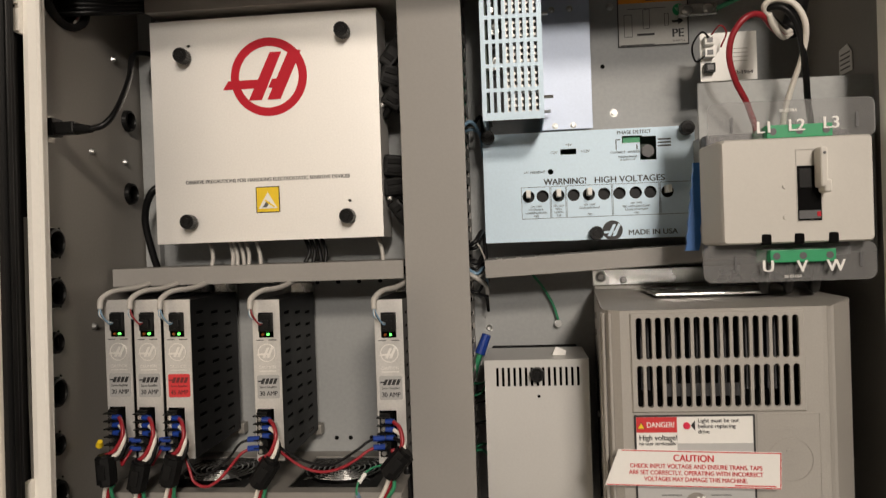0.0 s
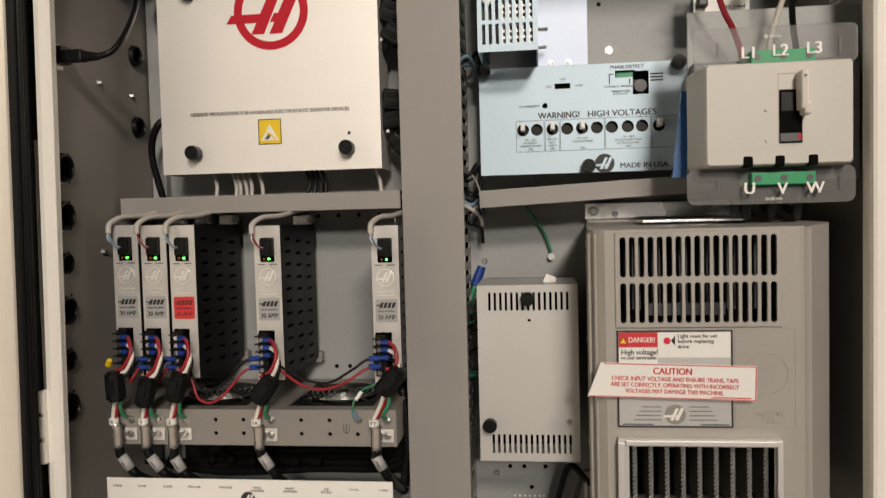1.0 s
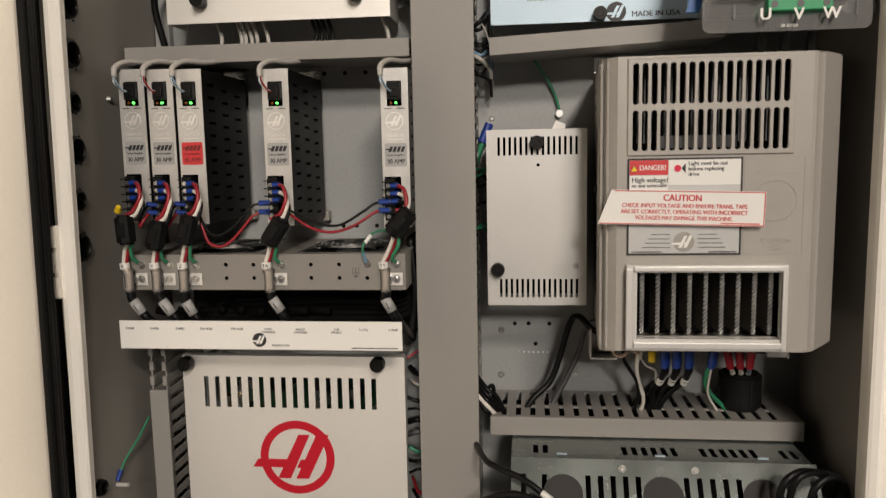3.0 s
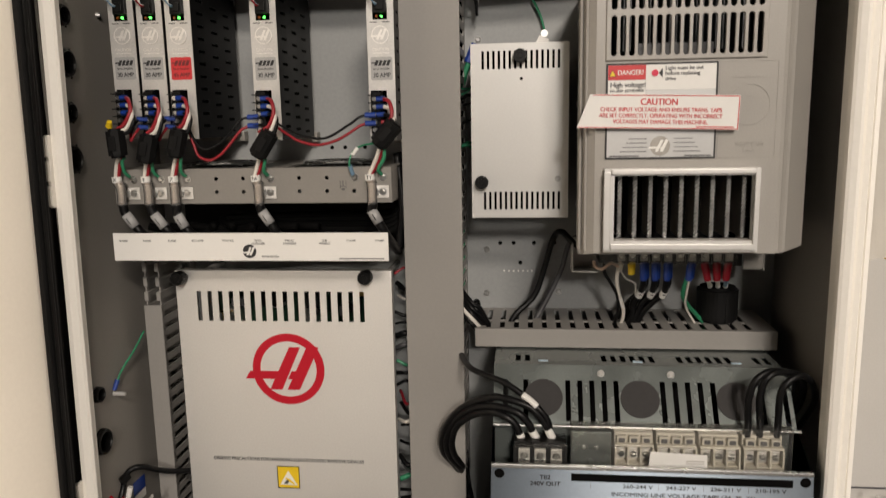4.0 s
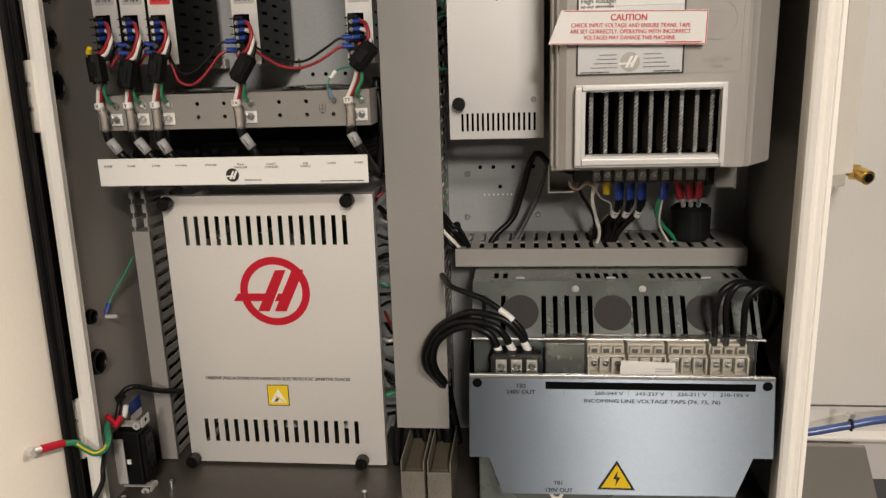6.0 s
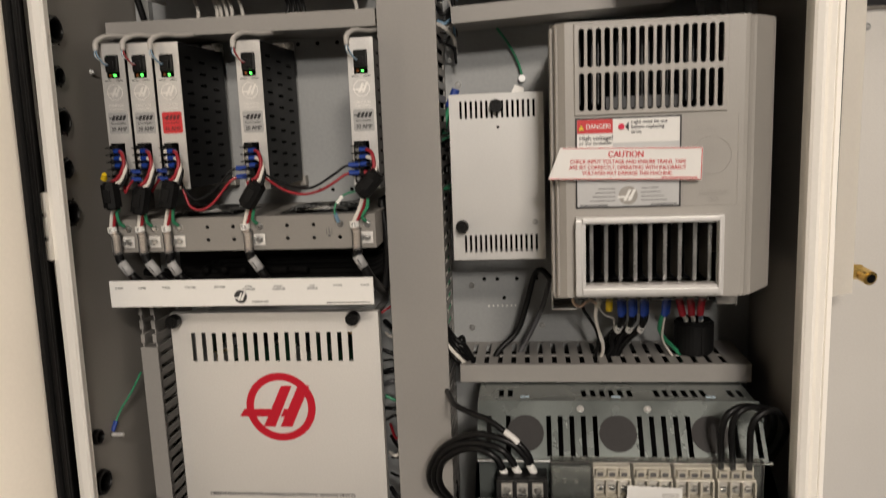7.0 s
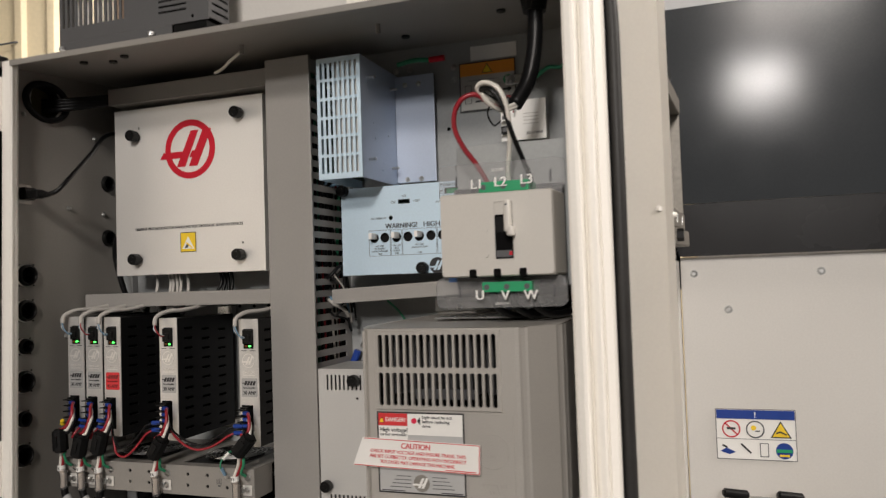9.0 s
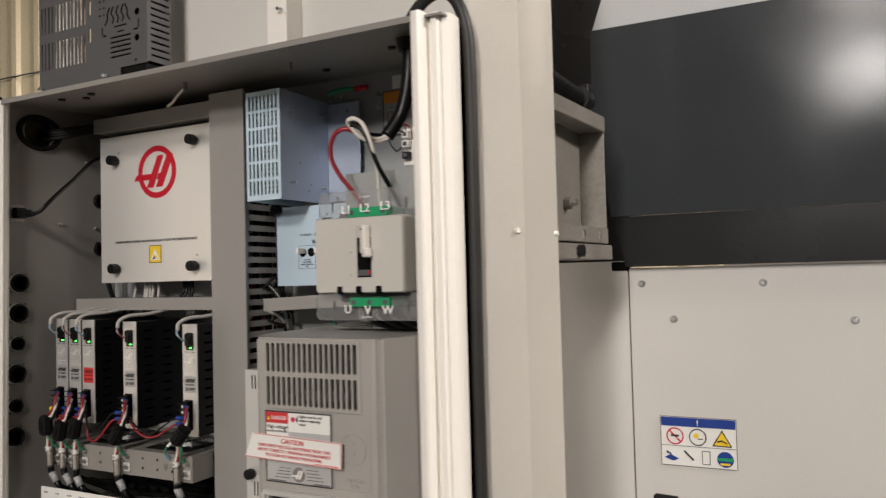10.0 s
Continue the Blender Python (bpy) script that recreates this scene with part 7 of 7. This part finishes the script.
for x in (0.107, 0.122):
    screw(x, 0.803, 0.886, tb2, 0.002)
taps = thing("tap_terminals", (0.24, 0.80, 0.838), "row of ivory terminal blocks for voltage taps behind a clear guard", "terminal block")
for b in range(4):
    x0 = 0.1425 + b * 0.0490
    blk = part("terminal_block", box(x0, x0 + 0.0455, 0.808, 0.832, 0.8385, 0.904, 0.002), IVORY, taps)
    part("middle_lip", box(x0, x0 + 0.0455, 0.797, 0.8078, 0.8665, 0.8695, 0.0008), IVORY, blk)
    part("top_lip", box(x0, x0 + 0.0455, 0.7985, 0.8078, 0.8895, 0.8925, 0.0008), IVORY, blk)
    for k in range(4):
        x = x0 + 0.0011 + k * 0.01443
        part("cell_wall", box(x - 0.0011, x + 0.0011, 0.7955, 0.8078, 0.8470, 0.8895, 0.0006), IVORY, blk)
    for k in range(3):
        x = x0 + 0.0083 + k * 0.01443
        part("top_cap", box(x - 0.0056, x + 0.0056, 0.801, 0.8078, 0.8928, 0.9015, 0.0010), IVORY, blk)
        part("wire_entry", box(x - 0.0036, x + 0.0036, 0.8003, 0.8009, 0.8942, 0.8995), GREYP, blk)
        for z in (0.8795, 0.8585):
            part("wire_clamp", box(x - 0.0052, x + 0.0052, 0.8040, 0.8078, z - 0.0068, z + 0.0068, 0.0006), NICKEL, blk)
            head = rod((x, 0.8040, z), (x, 0.8012, z), 0.0042, 0.0038, seg=14)
            head = box(x - 0.0034, x + 0.0034, 0.8008, 0.8013, z - 0.0005, z + 0.0005, 0, head)
            part("cell_screw", head, STEEL, blk)
g = part("clear_guard", box(0.090, 0.341, 0.790, 0.792, 0.868, 0.9185, 0.0006), MILKY, taps, "clear plastic guard")
g.visible_shadow = False
g = part("guard_top", box(0.090, 0.341, 0.7922, 0.806, 0.9165, 0.9182, 0.0005), MILKY, taps, "clear plastic guard")
g.visible_shadow = False
bm = flat([(0.180, 0.8725), (0.246, 0.8715), (0.2455, 0.8885), (0.1815, 0.8910)], 0.784, 0.0006)
part("paper_label", bm, WHITE, taps, "white paper label")
for k in range(2):
    bars([(0.222, 0.242, 0.880 - 0.003 * k, 0.0012)], 0.7836, taps, GREYW)
def along(points, a, b):
    """A stretch of the smooth line through the points, between two shares of its steps."""
    line = smooth_line(points, 12)
    return line[int(a * len(line)):int(b * len(line)) + 1]


def marked_cable(points, r, label, group, a, b):
    c = thing("transformer_cable" if "transformer" in group else "tap_cable", points[0], label, "cable", group)
    part("sheath", tube(points, r, 10), BLACKW, c, smooth=True)
    if b:
        part("marker", tube(along(points, a, b), r + 0.0004, 12, soft=False), WHITE, c, "white marker sleeve", smooth=True)


for x, line in ((0.036, [(0.0320, 0.812, 0.8930), (0.0250, 0.812, 0.9090), (0.0120, 0.814, 0.9180), (-0.0050, 0.822, 0.9200), (-0.0270, 0.838, 0.9090), (-0.0500, 0.858, 0.8850), (-0.0590, 0.876, 0.8550), (-0.0580, 0.895, 0.8280), (-0.0510, 0.918, 0.8030), (-0.0480, 0.950, 0.7760), (-0.0500, 0.990, 0.7390)]),
                (0.055, [(0.0470, 0.812, 0.8980), (0.0410, 0.811, 0.9110), (0.0270, 0.812, 0.9240), (-0.0010, 0.822, 0.9270), (-0.0290, 0.838, 0.9170), (-0.0530, 0.858, 0.8910), (-0.0660, 0.876, 0.8580), (-0.0650, 0.895, 0.8270), (-0.0540, 0.918, 0.7990), (-0.0490, 0.950, 0.7690), (-0.0510, 0.990, 0.7250)]),
                (0.074, [(0.0670, 0.812, 0.8980), (0.0600, 0.811, 0.9130), (0.0440, 0.812, 0.9300), (0.0200, 0.816, 0.9380), (-0.0020, 0.824, 0.9380), (-0.0290, 0.840, 0.9240), (-0.0530, 0.856, 0.9010), (-0.0700, 0.874, 0.8670), (-0.0720, 0.892, 0.8340), (-0.0590, 0.918, 0.8010), (-0.0500, 0.950, 0.7670), (-0.0520, 0.990, 0.7200)])):
    marked_cable([(x, 0.815, 0.884)] + line, 0.0046, "thick black cable looping from the terminals past the wire duct", "black transformer cables", 0.05, 0.12)
marked_cable([(-0.050, 0.93, 0.958), (-0.034, 0.87, 0.9605), (-0.017, 0.85, 0.959), (0.012, 0.83, 0.955), (0.036, 0.82, 0.942), (0.050, 0.812, 0.933), (0.064, 0.81, 0.916), (0.068, 0.815, 0.895)], 0.0038,
             "black cable with a white marker crossing in front of the hood", "black transformer cables", 0.56, 0.72)
for line in ([(0.296, 0.812, 0.893), (0.2955, 0.808, 0.915), (0.294, 0.804, 0.95), (0.301, 0.803, 0.974), (0.321, 0.81, 0.982), (0.348, 0.83, 0.968), (0.362, 0.87, 0.93), (0.372, 0.94, 0.87), (0.376, 0.99, 0.80)],
             [(0.310, 0.812, 0.893), (0.309, 0.808, 0.915), (0.306, 0.804, 0.954), (0.313, 0.802, 0.977), (0.333, 0.81, 0.981), (0.361, 0.83, 0.966), (0.374, 0.87, 0.92), (0.380, 0.94, 0.86), (0.380, 0.99, 0.79)],
             [(0.329, 0.812, 0.893), (0.329, 0.808, 0.915), (0.328, 0.803, 0.955), (0.336, 0.803, 0.972), (0.354, 0.81, 0.977), (0.374, 0.83, 0.957), (0.386, 0.86, 0.922), (0.387, 0.92, 0.86), (0.384, 0.98, 0.80)]):
    marked_cable(line, 0.0040, "black cable looping over the hood from the tap terminals", "black tap cables", 0, 0)
lead = thing("output_lead", (0.10, 0.79, 0.70), "short white lead ends under the transformer front plate", "cable")
part("wire", tube([(0.095, 0.775, 0.719), (0.10, 0.77, 0.712), (0.108, 0.77, 0.711), (0.114, 0.776, 0.718)], 0.0022), WHITEW, lead, smooth=True)

# ---- bottom of the cabinet ----
FOAM = mat("yellowed_foam", (0.10, 0.085, 0.055), 0.8)
GRIME = mat("grimy_pvc", (0.17, 0.155, 0.13), 0.6, 0, 0.25, 25, 260, 0.05)
for x0 in (-0.106, -0.069):
    d = thing("duct_stub", (x0 + 0.016, 0.87, ZF), "short grey duct piece standing on the cabinet floor", "wire duct", "duct stubs")
    part("front_plate", box(x0, x0 + 0.033, 0.84, 0.8425, ZF, 0.700, 0.0008), GRIME, d)
    part("side_plate", box(x0, x0 + 0.002, 0.843, 0.95, ZF, 0.715), GRIME, d)
    part("side_plate", box(x0 + 0.031, x0 + 0.033, 0.843, 0.95, ZF, 0.715), GRIME, d)
    part("foam", box(x0 + 0.003, x0 + 0.030, 0.85, 0.945, ZF + 0.002, 0.697, 0.004), FOAM, d)
bw = thing("black_cable", (-0.08, 0.97, 0.70), "black cables dropping from the wire duct to the floor", "cable")
rnd = random.Random(21)
for k in range(26):
    x, y = -0.118 + 0.0155 * (k % 5) + rnd.uniform(-0.004, 0.004), 0.945 + 0.017 * (k // 5)
    part("sheath", tube([(x * 0.9 - 0.008, y, 0.78), (x, y - 0.004, 0.735), (x - rnd.uniform(-0.01, 0.012), y - 0.008, 0.70), (x - rnd.uniform(-0.016, 0.018), y - 0.012, 0.659)], rnd.uniform(0.005, 0.0085)), BLACKW, bw, smooth=True)
fp2 = thing("floor_plate", (-0.14, 0.86, ZF), "thin grey base plate with a screw on the cabinet floor", "plate")
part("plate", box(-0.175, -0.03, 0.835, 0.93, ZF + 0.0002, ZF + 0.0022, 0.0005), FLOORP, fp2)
for x, y in ((-0.45, 0.859), (-0.378, 0.800), (-0.108, 0.829), (0.023, 0.841), (-0.16, 0.845), (-0.50, 0.815)):
    part("floor_stud", rod((x, y, ZF), (x, y, ZF + 0.010), 0.0035, seg=10), STEEL, cab)
outlet = thing("power_outlet", (-0.49, 0.84, ZF), "black duplex socket outlet on steel straps at the cabinet wall", "socket outlet")
part("body", box(-0.5165, -0.479, 0.838, 0.872, 0.669, 0.7515, 0.003), BLACK, outlet)
part("face", box(-0.479, -0.4735, 0.841, 0.869, 0.672, 0.747, 0.0012), BLACK, outlet)
for z in (0.730, 0.690):
    part("receptacle", box(-0.4735, -0.4722, 0.844, 0.866, z - 0.014, z + 0.014, 0.001), BLACK, outlet)
    for y in (0.850, 0.860):
        part("socket_slot", box(-0.4723, -0.4716, y - 0.001, y + 0.001, z - 0.004, z + 0.004), VOID, outlet)
part("side_clip", box(-0.505, -0.4985, 0.8365, 0.838, 0.689, 0.738, 0.0005), VOID, outlet)
part("white_switch", box(-0.5, -0.4945, 0.8362, 0.8378, 0.703, 0.710), WHITE, outlet)
part("pale_body", box(-0.5168, -0.502, 0.8345, 0.8378, 0.672, 0.742, 0.001), NICKEL, outlet)
for z, way in ((0.757, 1), (0.661, -1)):
    part("strap", box(-0.5165, -0.474, 0.846, 0.862, z, z + 0.0018), NICKEL, outlet)
    part("strap_ear", box(-0.4755, -0.4738, 0.843, 0.865, min(z, z + way * 0.014), max(z, z + way * 0.014), 0.0005), NICKEL, outlet)
    part("ear_hole", rod((-0.4739, 0.854, z + way * 0.008), (-0.4734, 0.854, z + way * 0.008), 0.0028, seg=12), VOID, outlet)
    part("strap_eye", ring(-0.4815, z + 0.004 * way, 0.8400, 0.0022, 0.0058, 0.002, 20), NICKEL, outlet)
lbl = thing("socket_label", (-0.52, 0.92, 0.79), "small blue and white label on the cabinet wall", "label")
part("blue_field", box(X0 + 0.0006, X0 + 0.0012, 0.889, 0.921, 0.752, 0.772), BLUE, lbl)
part("white_field", box(X0 + 0.0006, X0 + 0.0012, 0.889, 0.921, 0.740, 0.7517), WHITE, lbl)
ow = thing("outlet_lead", (-0.48, 0.86, 0.78), "black lead from the socket outlet to the wire duct", "cable")
part("lead", tube([(-0.514, 0.845, 0.762), (-0.5135, 0.858, 0.780), (-0.5112, 0.862, 0.796), (-0.503, 0.866, 0.806), (-0.490, 0.874, 0.806), (-0.470, 0.90, 0.788), (-0.44, 0.94, 0.770)], 0.0040), BLACKW, ow, smooth=True)
part("white_band", tube([(-0.503, 0.850, 0.770), (-0.499, 0.852, 0.787)], 0.0036, 10, soft=False), WHITE, ow)
part("cable_tie", rod((-0.5135, 0.856, 0.792), (-0.5095, 0.866, 0.797), 0.0062, seg=10), BLACK, ow)
part("red_terminal", rod((-0.516, 0.828, 0.783), (-0.509, 0.832, 0.770), 0.0042, seg=10), RED, ow)
part("red_terminal", rod((-0.500, 0.838, 0.777), (-0.508, 0.832, 0.764), 0.0042, seg=10), RED, ow)
part("lower_lead", tube([(-0.508, 0.815, 0.757), (-0.502, 0.79, 0.747), (-0.4965, 0.772, 0.734), (-0.4965, 0.767, 0.718), (-0.5030, 0.760, 0.702), (-0.509, 0.755, 0.690), (-0.520, 0.745, 0.66), (-0.53, 0.735, 0.62)], 0.0034), BLACKW, ow, smooth=True)
gd = thing("door_earth_strap", (-0.52, 0.74, 0.78), "green and yellow earth strap bridging door and cabinet", "cable")
part("strap", tube([(-0.512, 0.822, 0.775), (-0.503, 0.805, 0.772), (-0.4940, 0.79, 0.766), (-0.4925, 0.775, 0.7605), (-0.5000, 0.7665, 0.7595), (-0.5085, 0.760, 0.7685), (-0.5150, 0.752, 0.7815), (-0.5215, 0.735, 0.7905)], 0.0042), GREENW, gd, smooth=True)
part("yellow_stripe", tube([(-0.4915, 0.779, 0.7655), (-0.4915, 0.7715, 0.763), (-0.4985, 0.7625, 0.7620), (-0.5065, 0.7565, 0.7705), (-0.5125, 0.7490, 0.7825)], 0.0013), YELLOW, gd, smooth=True)
part("red_sleeve", rod((-0.5215, 0.735, 0.7905), (-0.5285, 0.704, 0.7995), 0.0050, seg=12), RED, gd)
part("ring_terminal", rod((-0.5295, 0.704, 0.7995), (-0.5335, 0.697, 0.801), 0.0036, seg=10), NICKEL, gd)
part("nut", rod((-0.547, 0.699, 0.800), (-0.532, 0.6945, 0.800), 0.0062, seg=6), NICKEL, gd)
gl2 = thing("wall_earth_lead", (-0.50, 0.87, 0.93), "thin green earth lead with a blue terminal on the cabinet wall", "cable")
part("wire", tube([(-0.502, 0.93, 0.985), (-0.505, 0.905, 0.965), (-0.511, 0.882, 0.946), (-0.514, 0.868, 0.930)], 0.0014), GREENW, gl2, smooth=True)
part("blue_sleeve", rod((-0.513, 0.870, 0.934), (-0.516, 0.864, 0.921), 0.003, seg=10), BLUE, gl2)
part("clear_terminal", rod((X0 + 0.001, 0.862, 0.917), (X0 + 0.018, 0.862, 0.917), 0.0028, seg=10), NICKEL, gl2)

# ---- on the roof and outside ----
rb = thing("resistor_box", (-0.25, 0.83, ZR + 0.012), "dark grey perforated resistor box standing on the cabinet roof", "resistor box")
rz = ZR + 0.012
holes = [(-0.4045 + k * 0.00945, -0.3995 + k * 0.00945, z, z + 0.049) for k in range(13) for z in (1.898, 1.9635, 2.029, 2.094)]
holes += [(-0.2235, -0.1745, 1.8945 + 0.0083 * k, 1.8975 + 0.0083 * k) for k in range(5)] + [(-0.2145, -0.184, 1.9460, 1.9485), (-0.2075, -0.1905, 1.9365, 1.939)]
holes += [(-0.2515 + 0.010 * c, -0.2475 + 0.010 * c, 1.970 + 0.012 * r, 1.974 + 0.012 * r) for c in range(2) for r in range(3)]
holes += [(-0.2775, -0.2725, 1.931, 1.955), (-0.2775, -0.2725, 1.978, 2.002)]
holes += [(-0.243, -0.233, 1.934, 1.937), (-0.245, -0.242, 1.9375, 1.950), (-0.168, -0.158, 1.934, 1.937), (-0.158, -0.155, 1.9375, 1.952)]
part("front_sheet", sheet((-0.410, -0.1364), (1.876, 2.16), holes, front(0.803), 0.0015, [(-0.1638, 1.8838, 0.0025), (-0.1606, 1.9207, 0.0058), (-0.1598, 1.9641, 0.0058)]), TOPBOX, rb)
part("front_foot", box(-0.410, -0.200, 0.803, 0.8045, rz, 1.8758), TOPBOX, rb)
for k in range(5):
    x = -0.230 + 0.012 * k
    slant = (0.006, 0.0, 0.0, 0.0, -0.006)[k]
    wob = 0.0 if slant else 0.0025
    part("wave_slot", tube([(x - slant, 0.8026, 1.953), (x + wob, 0.8026, 1.962), (x - wob, 0.8026, 1.971), (x + slant + wob, 0.8026, 1.982)], 0.0012, 6), VOID, rb)
sidesl = [(0.811, 0.850, 1.888 + 0.0112 * k, 1.8915 + 0.0112 * k) for k in range(24)]
part("louvred_side", sheet((0.8046, 0.8535), (1.879, 2.16), sidesl, lambda u, v, d: Vector((-0.1364 - d, u, v)), 0.0015), TOPBOX, rb)
part("back_sheet", box(-0.300, -0.138, 0.852, 0.8535, rz, 2.16), TOPBOX, rb)
# black filler block for the shade behind the front openings
part("inner_block", box(-0.285, -0.145, 0.815, 0.848, 1.88, 2.14), VOID, rb)
part("plain_side", box(-0.410, -0.4085, 0.8046, 0.8535, rz, 2.16), TOPBOX, rb)
part("lid", box(-0.410, -0.1364, 0.803, 0.8535, 2.1602, 2.162), TOPBOX, rb)
part("foot", box(-0.199, -0.142, 0.806, 0.85, rz, 1.8758), BLACK, rb)
for k in range(6):
    part("resistor_tube", rod((-0.397 + 0.020 * k, 0.83, rz + 0.01), (-0.397 + 0.020 * k, 0.83, 2.14), 0.0055, seg=14), (WHITE, ALU, WHITE, ALU, TAN, DULL)[k], rb)
for x in (-0.399, -0.232):
    part("foot_screw", rod((x, 0.797, rz - 0.001), (x, 0.797, rz + 0.004), 0.005, seg=10), STEEL, rb)
ub = thing("upper_cabinet", (0.0, 0.95, ZB + 0.03), "pale grey sheet metal box behind the resistor box on the roof", "cabinet")
part("body", box(-0.215, 0.036, 0.90, 1.35, ZB + 0.016, 2.9, 0.002), PANEL, ub)
part("corner_trim", box(0.037, 0.077, 0.895, 1.35, ZB + 0.016, 2.9, 0.002), CREAM, ub)
part("wide_panel", box(0.078, 0.418, 0.935, 1.0, ZB + 0.016, 2.9, 0.002), PANEL, ub)
part("quick_stud", rod((0.066, 0.895, 1.952), (0.066, 0.885, 1.952), 0.005, 0.003, seg=12), STEEL, ub)
part("stud_wire", rod((0.066, 0.886, 1.952), (0.079, 0.884, 1.948), 0.001, seg=6), STEEL, ub)
oc = thing("outer_cable", (0.42, 0.83, 0.3), "thick black cable rising beside the post and over the roof corner", "cable")
part("sheath", tube([(0.396, 1.075, 0.76), (0.405, 1.03, 0.86), (0.4185, 0.930, 0.96), (0.4225, 0.872, 1.04), (0.4228, 0.854, 1.14), (0.4228, 0.850, 1.28), (0.4230, 0.849, 1.42), (0.4235, 0.849, 1.60), (0.4235, 0.849, 1.72), (0.4235, 0.848, 1.80), (0.420, 0.847, 1.848), (0.407, 0.846, 1.886), (0.385, 0.848, 1.904), (0.355, 0.853, 1.900), (0.331, 0.856, 1.880), (0.325, 0.856, 1.862)], 0.0086, 12), mat("worn_rubber_cable", (0.020, 0.019, 0.018), 0.5, 0, 0.2, 14, 240, 0.05, spec=0.35), oc, smooth=True)
pot = thing("lubricator_pot", (0.60, 1.42, 0.98), "grey metal lubricator pot with black tee handles", "pot")
POTC = mat("cast_zinc", (0.50, 0.46, 0.42), 0.45, 0.3, 0.1, 20, 300, 0.1)
part("head", rod((0.60, 1.42, 0.985), (0.60, 1.42, 1.048), 0.056, seg=32, bevel=0.003), POTC, pot, "cast grey head")
part("bowl", rod((0.60, 1.42, 0.9845), (0.60, 1.42, 0.808), 0.034, 0.027, seg=32, bevel=0.006), POTC, pot, "tapered dull metal bowl")
lug_ = part("drain_lug", box(0.6275, 0.640, 1.405, 1.425, 0.842, 0.862, 0.002), NICKEL, pot)
part("drain_screw", rod((0.630, 1.405, 0.846), (0.630, 1.399, 0.846), 0.005, seg=12), STEEL, lug_)
part("lid", rod((0.60, 1.42, 1.0485), (0.60, 1.42, 1.055), 0.063, seg=32, bevel=0.002), GREY, pot, "grey painted lid")
for x, y in ((0.645, 1.40), (0.553, 1.40)):
    hnd = part("tee_handle", rod((x - 0.022, y - 0.008, 1.083), (x + 0.022, y + 0.006, 1.077), 0.0085, seg=16, bevel=0.003), BLACK, pot, "black tee handle")
    part("handle_stem", rod((x, y, 1.055), (x, y, 1.078), 0.0075, seg=12), BLACK, hnd)
part("port_block", box(0.622, 0.666, 1.385, 1.425, 0.997, 1.041, 0.002), POTC, pot)
part("wall_mount", box(0.57, 0.63, 1.47, 1.508, 0.97, 1.045, 0.002), DULL, pot)
fit_ = thing("brass_fitting", (0.68, 1.37, 1.03), "brass elbow fitting screwed into the lubricator port", "fitting")
part("stem", rod((0.666, 1.408, 1.022), (0.682, 1.406, 1.022), 0.009, seg=14), BRASS, fit_)
part("hexagon", rod((0.680, 1.408, 1.021), (0.697, 1.400, 1.021), 0.0145, seg=6, bevel=0.001), BRASS, fit_)
part("mouth", rod((0.694, 1.404, 1.020), (0.702, 1.374, 1.014), 0.0135, seg=20, bevel=0.001), BRASS, fit_)
part("bore", rod((0.7020, 1.3739, 1.014), (0.7022, 1.373, 1.0139), 0.0085, seg=16), VOID, fit_)
bh = thing("blue_hose", (0.7, 1.45, 0.5), "shiny blue air hose clipped along the enclosure", "hose")
part("hose", tube([(0.52, 1.43, 0.455), (0.64, 1.43, 0.464), (0.72, 1.43, 0.480), (0.82, 1.43, 0.501), (0.97, 1.43, 0.504), (1.22, 1.43, 0.47)], 0.0085, 12), HOSE, bh, smooth=True)
part("clip", tube([(0.7435, 1.4198, 0.481), (0.7437, 1.43, 0.498), (0.7447, 1.442, 0.486), (0.744, 1.44, 0.475), (0.7435, 1.425, 0.476)], 0.003, 8), BLACK, bh)
part("clip_screw", rod((0.7435, 1.44, 0.505), (0.7435, 1.425, 0.507), 0.006, seg=10), STEEL, bh)
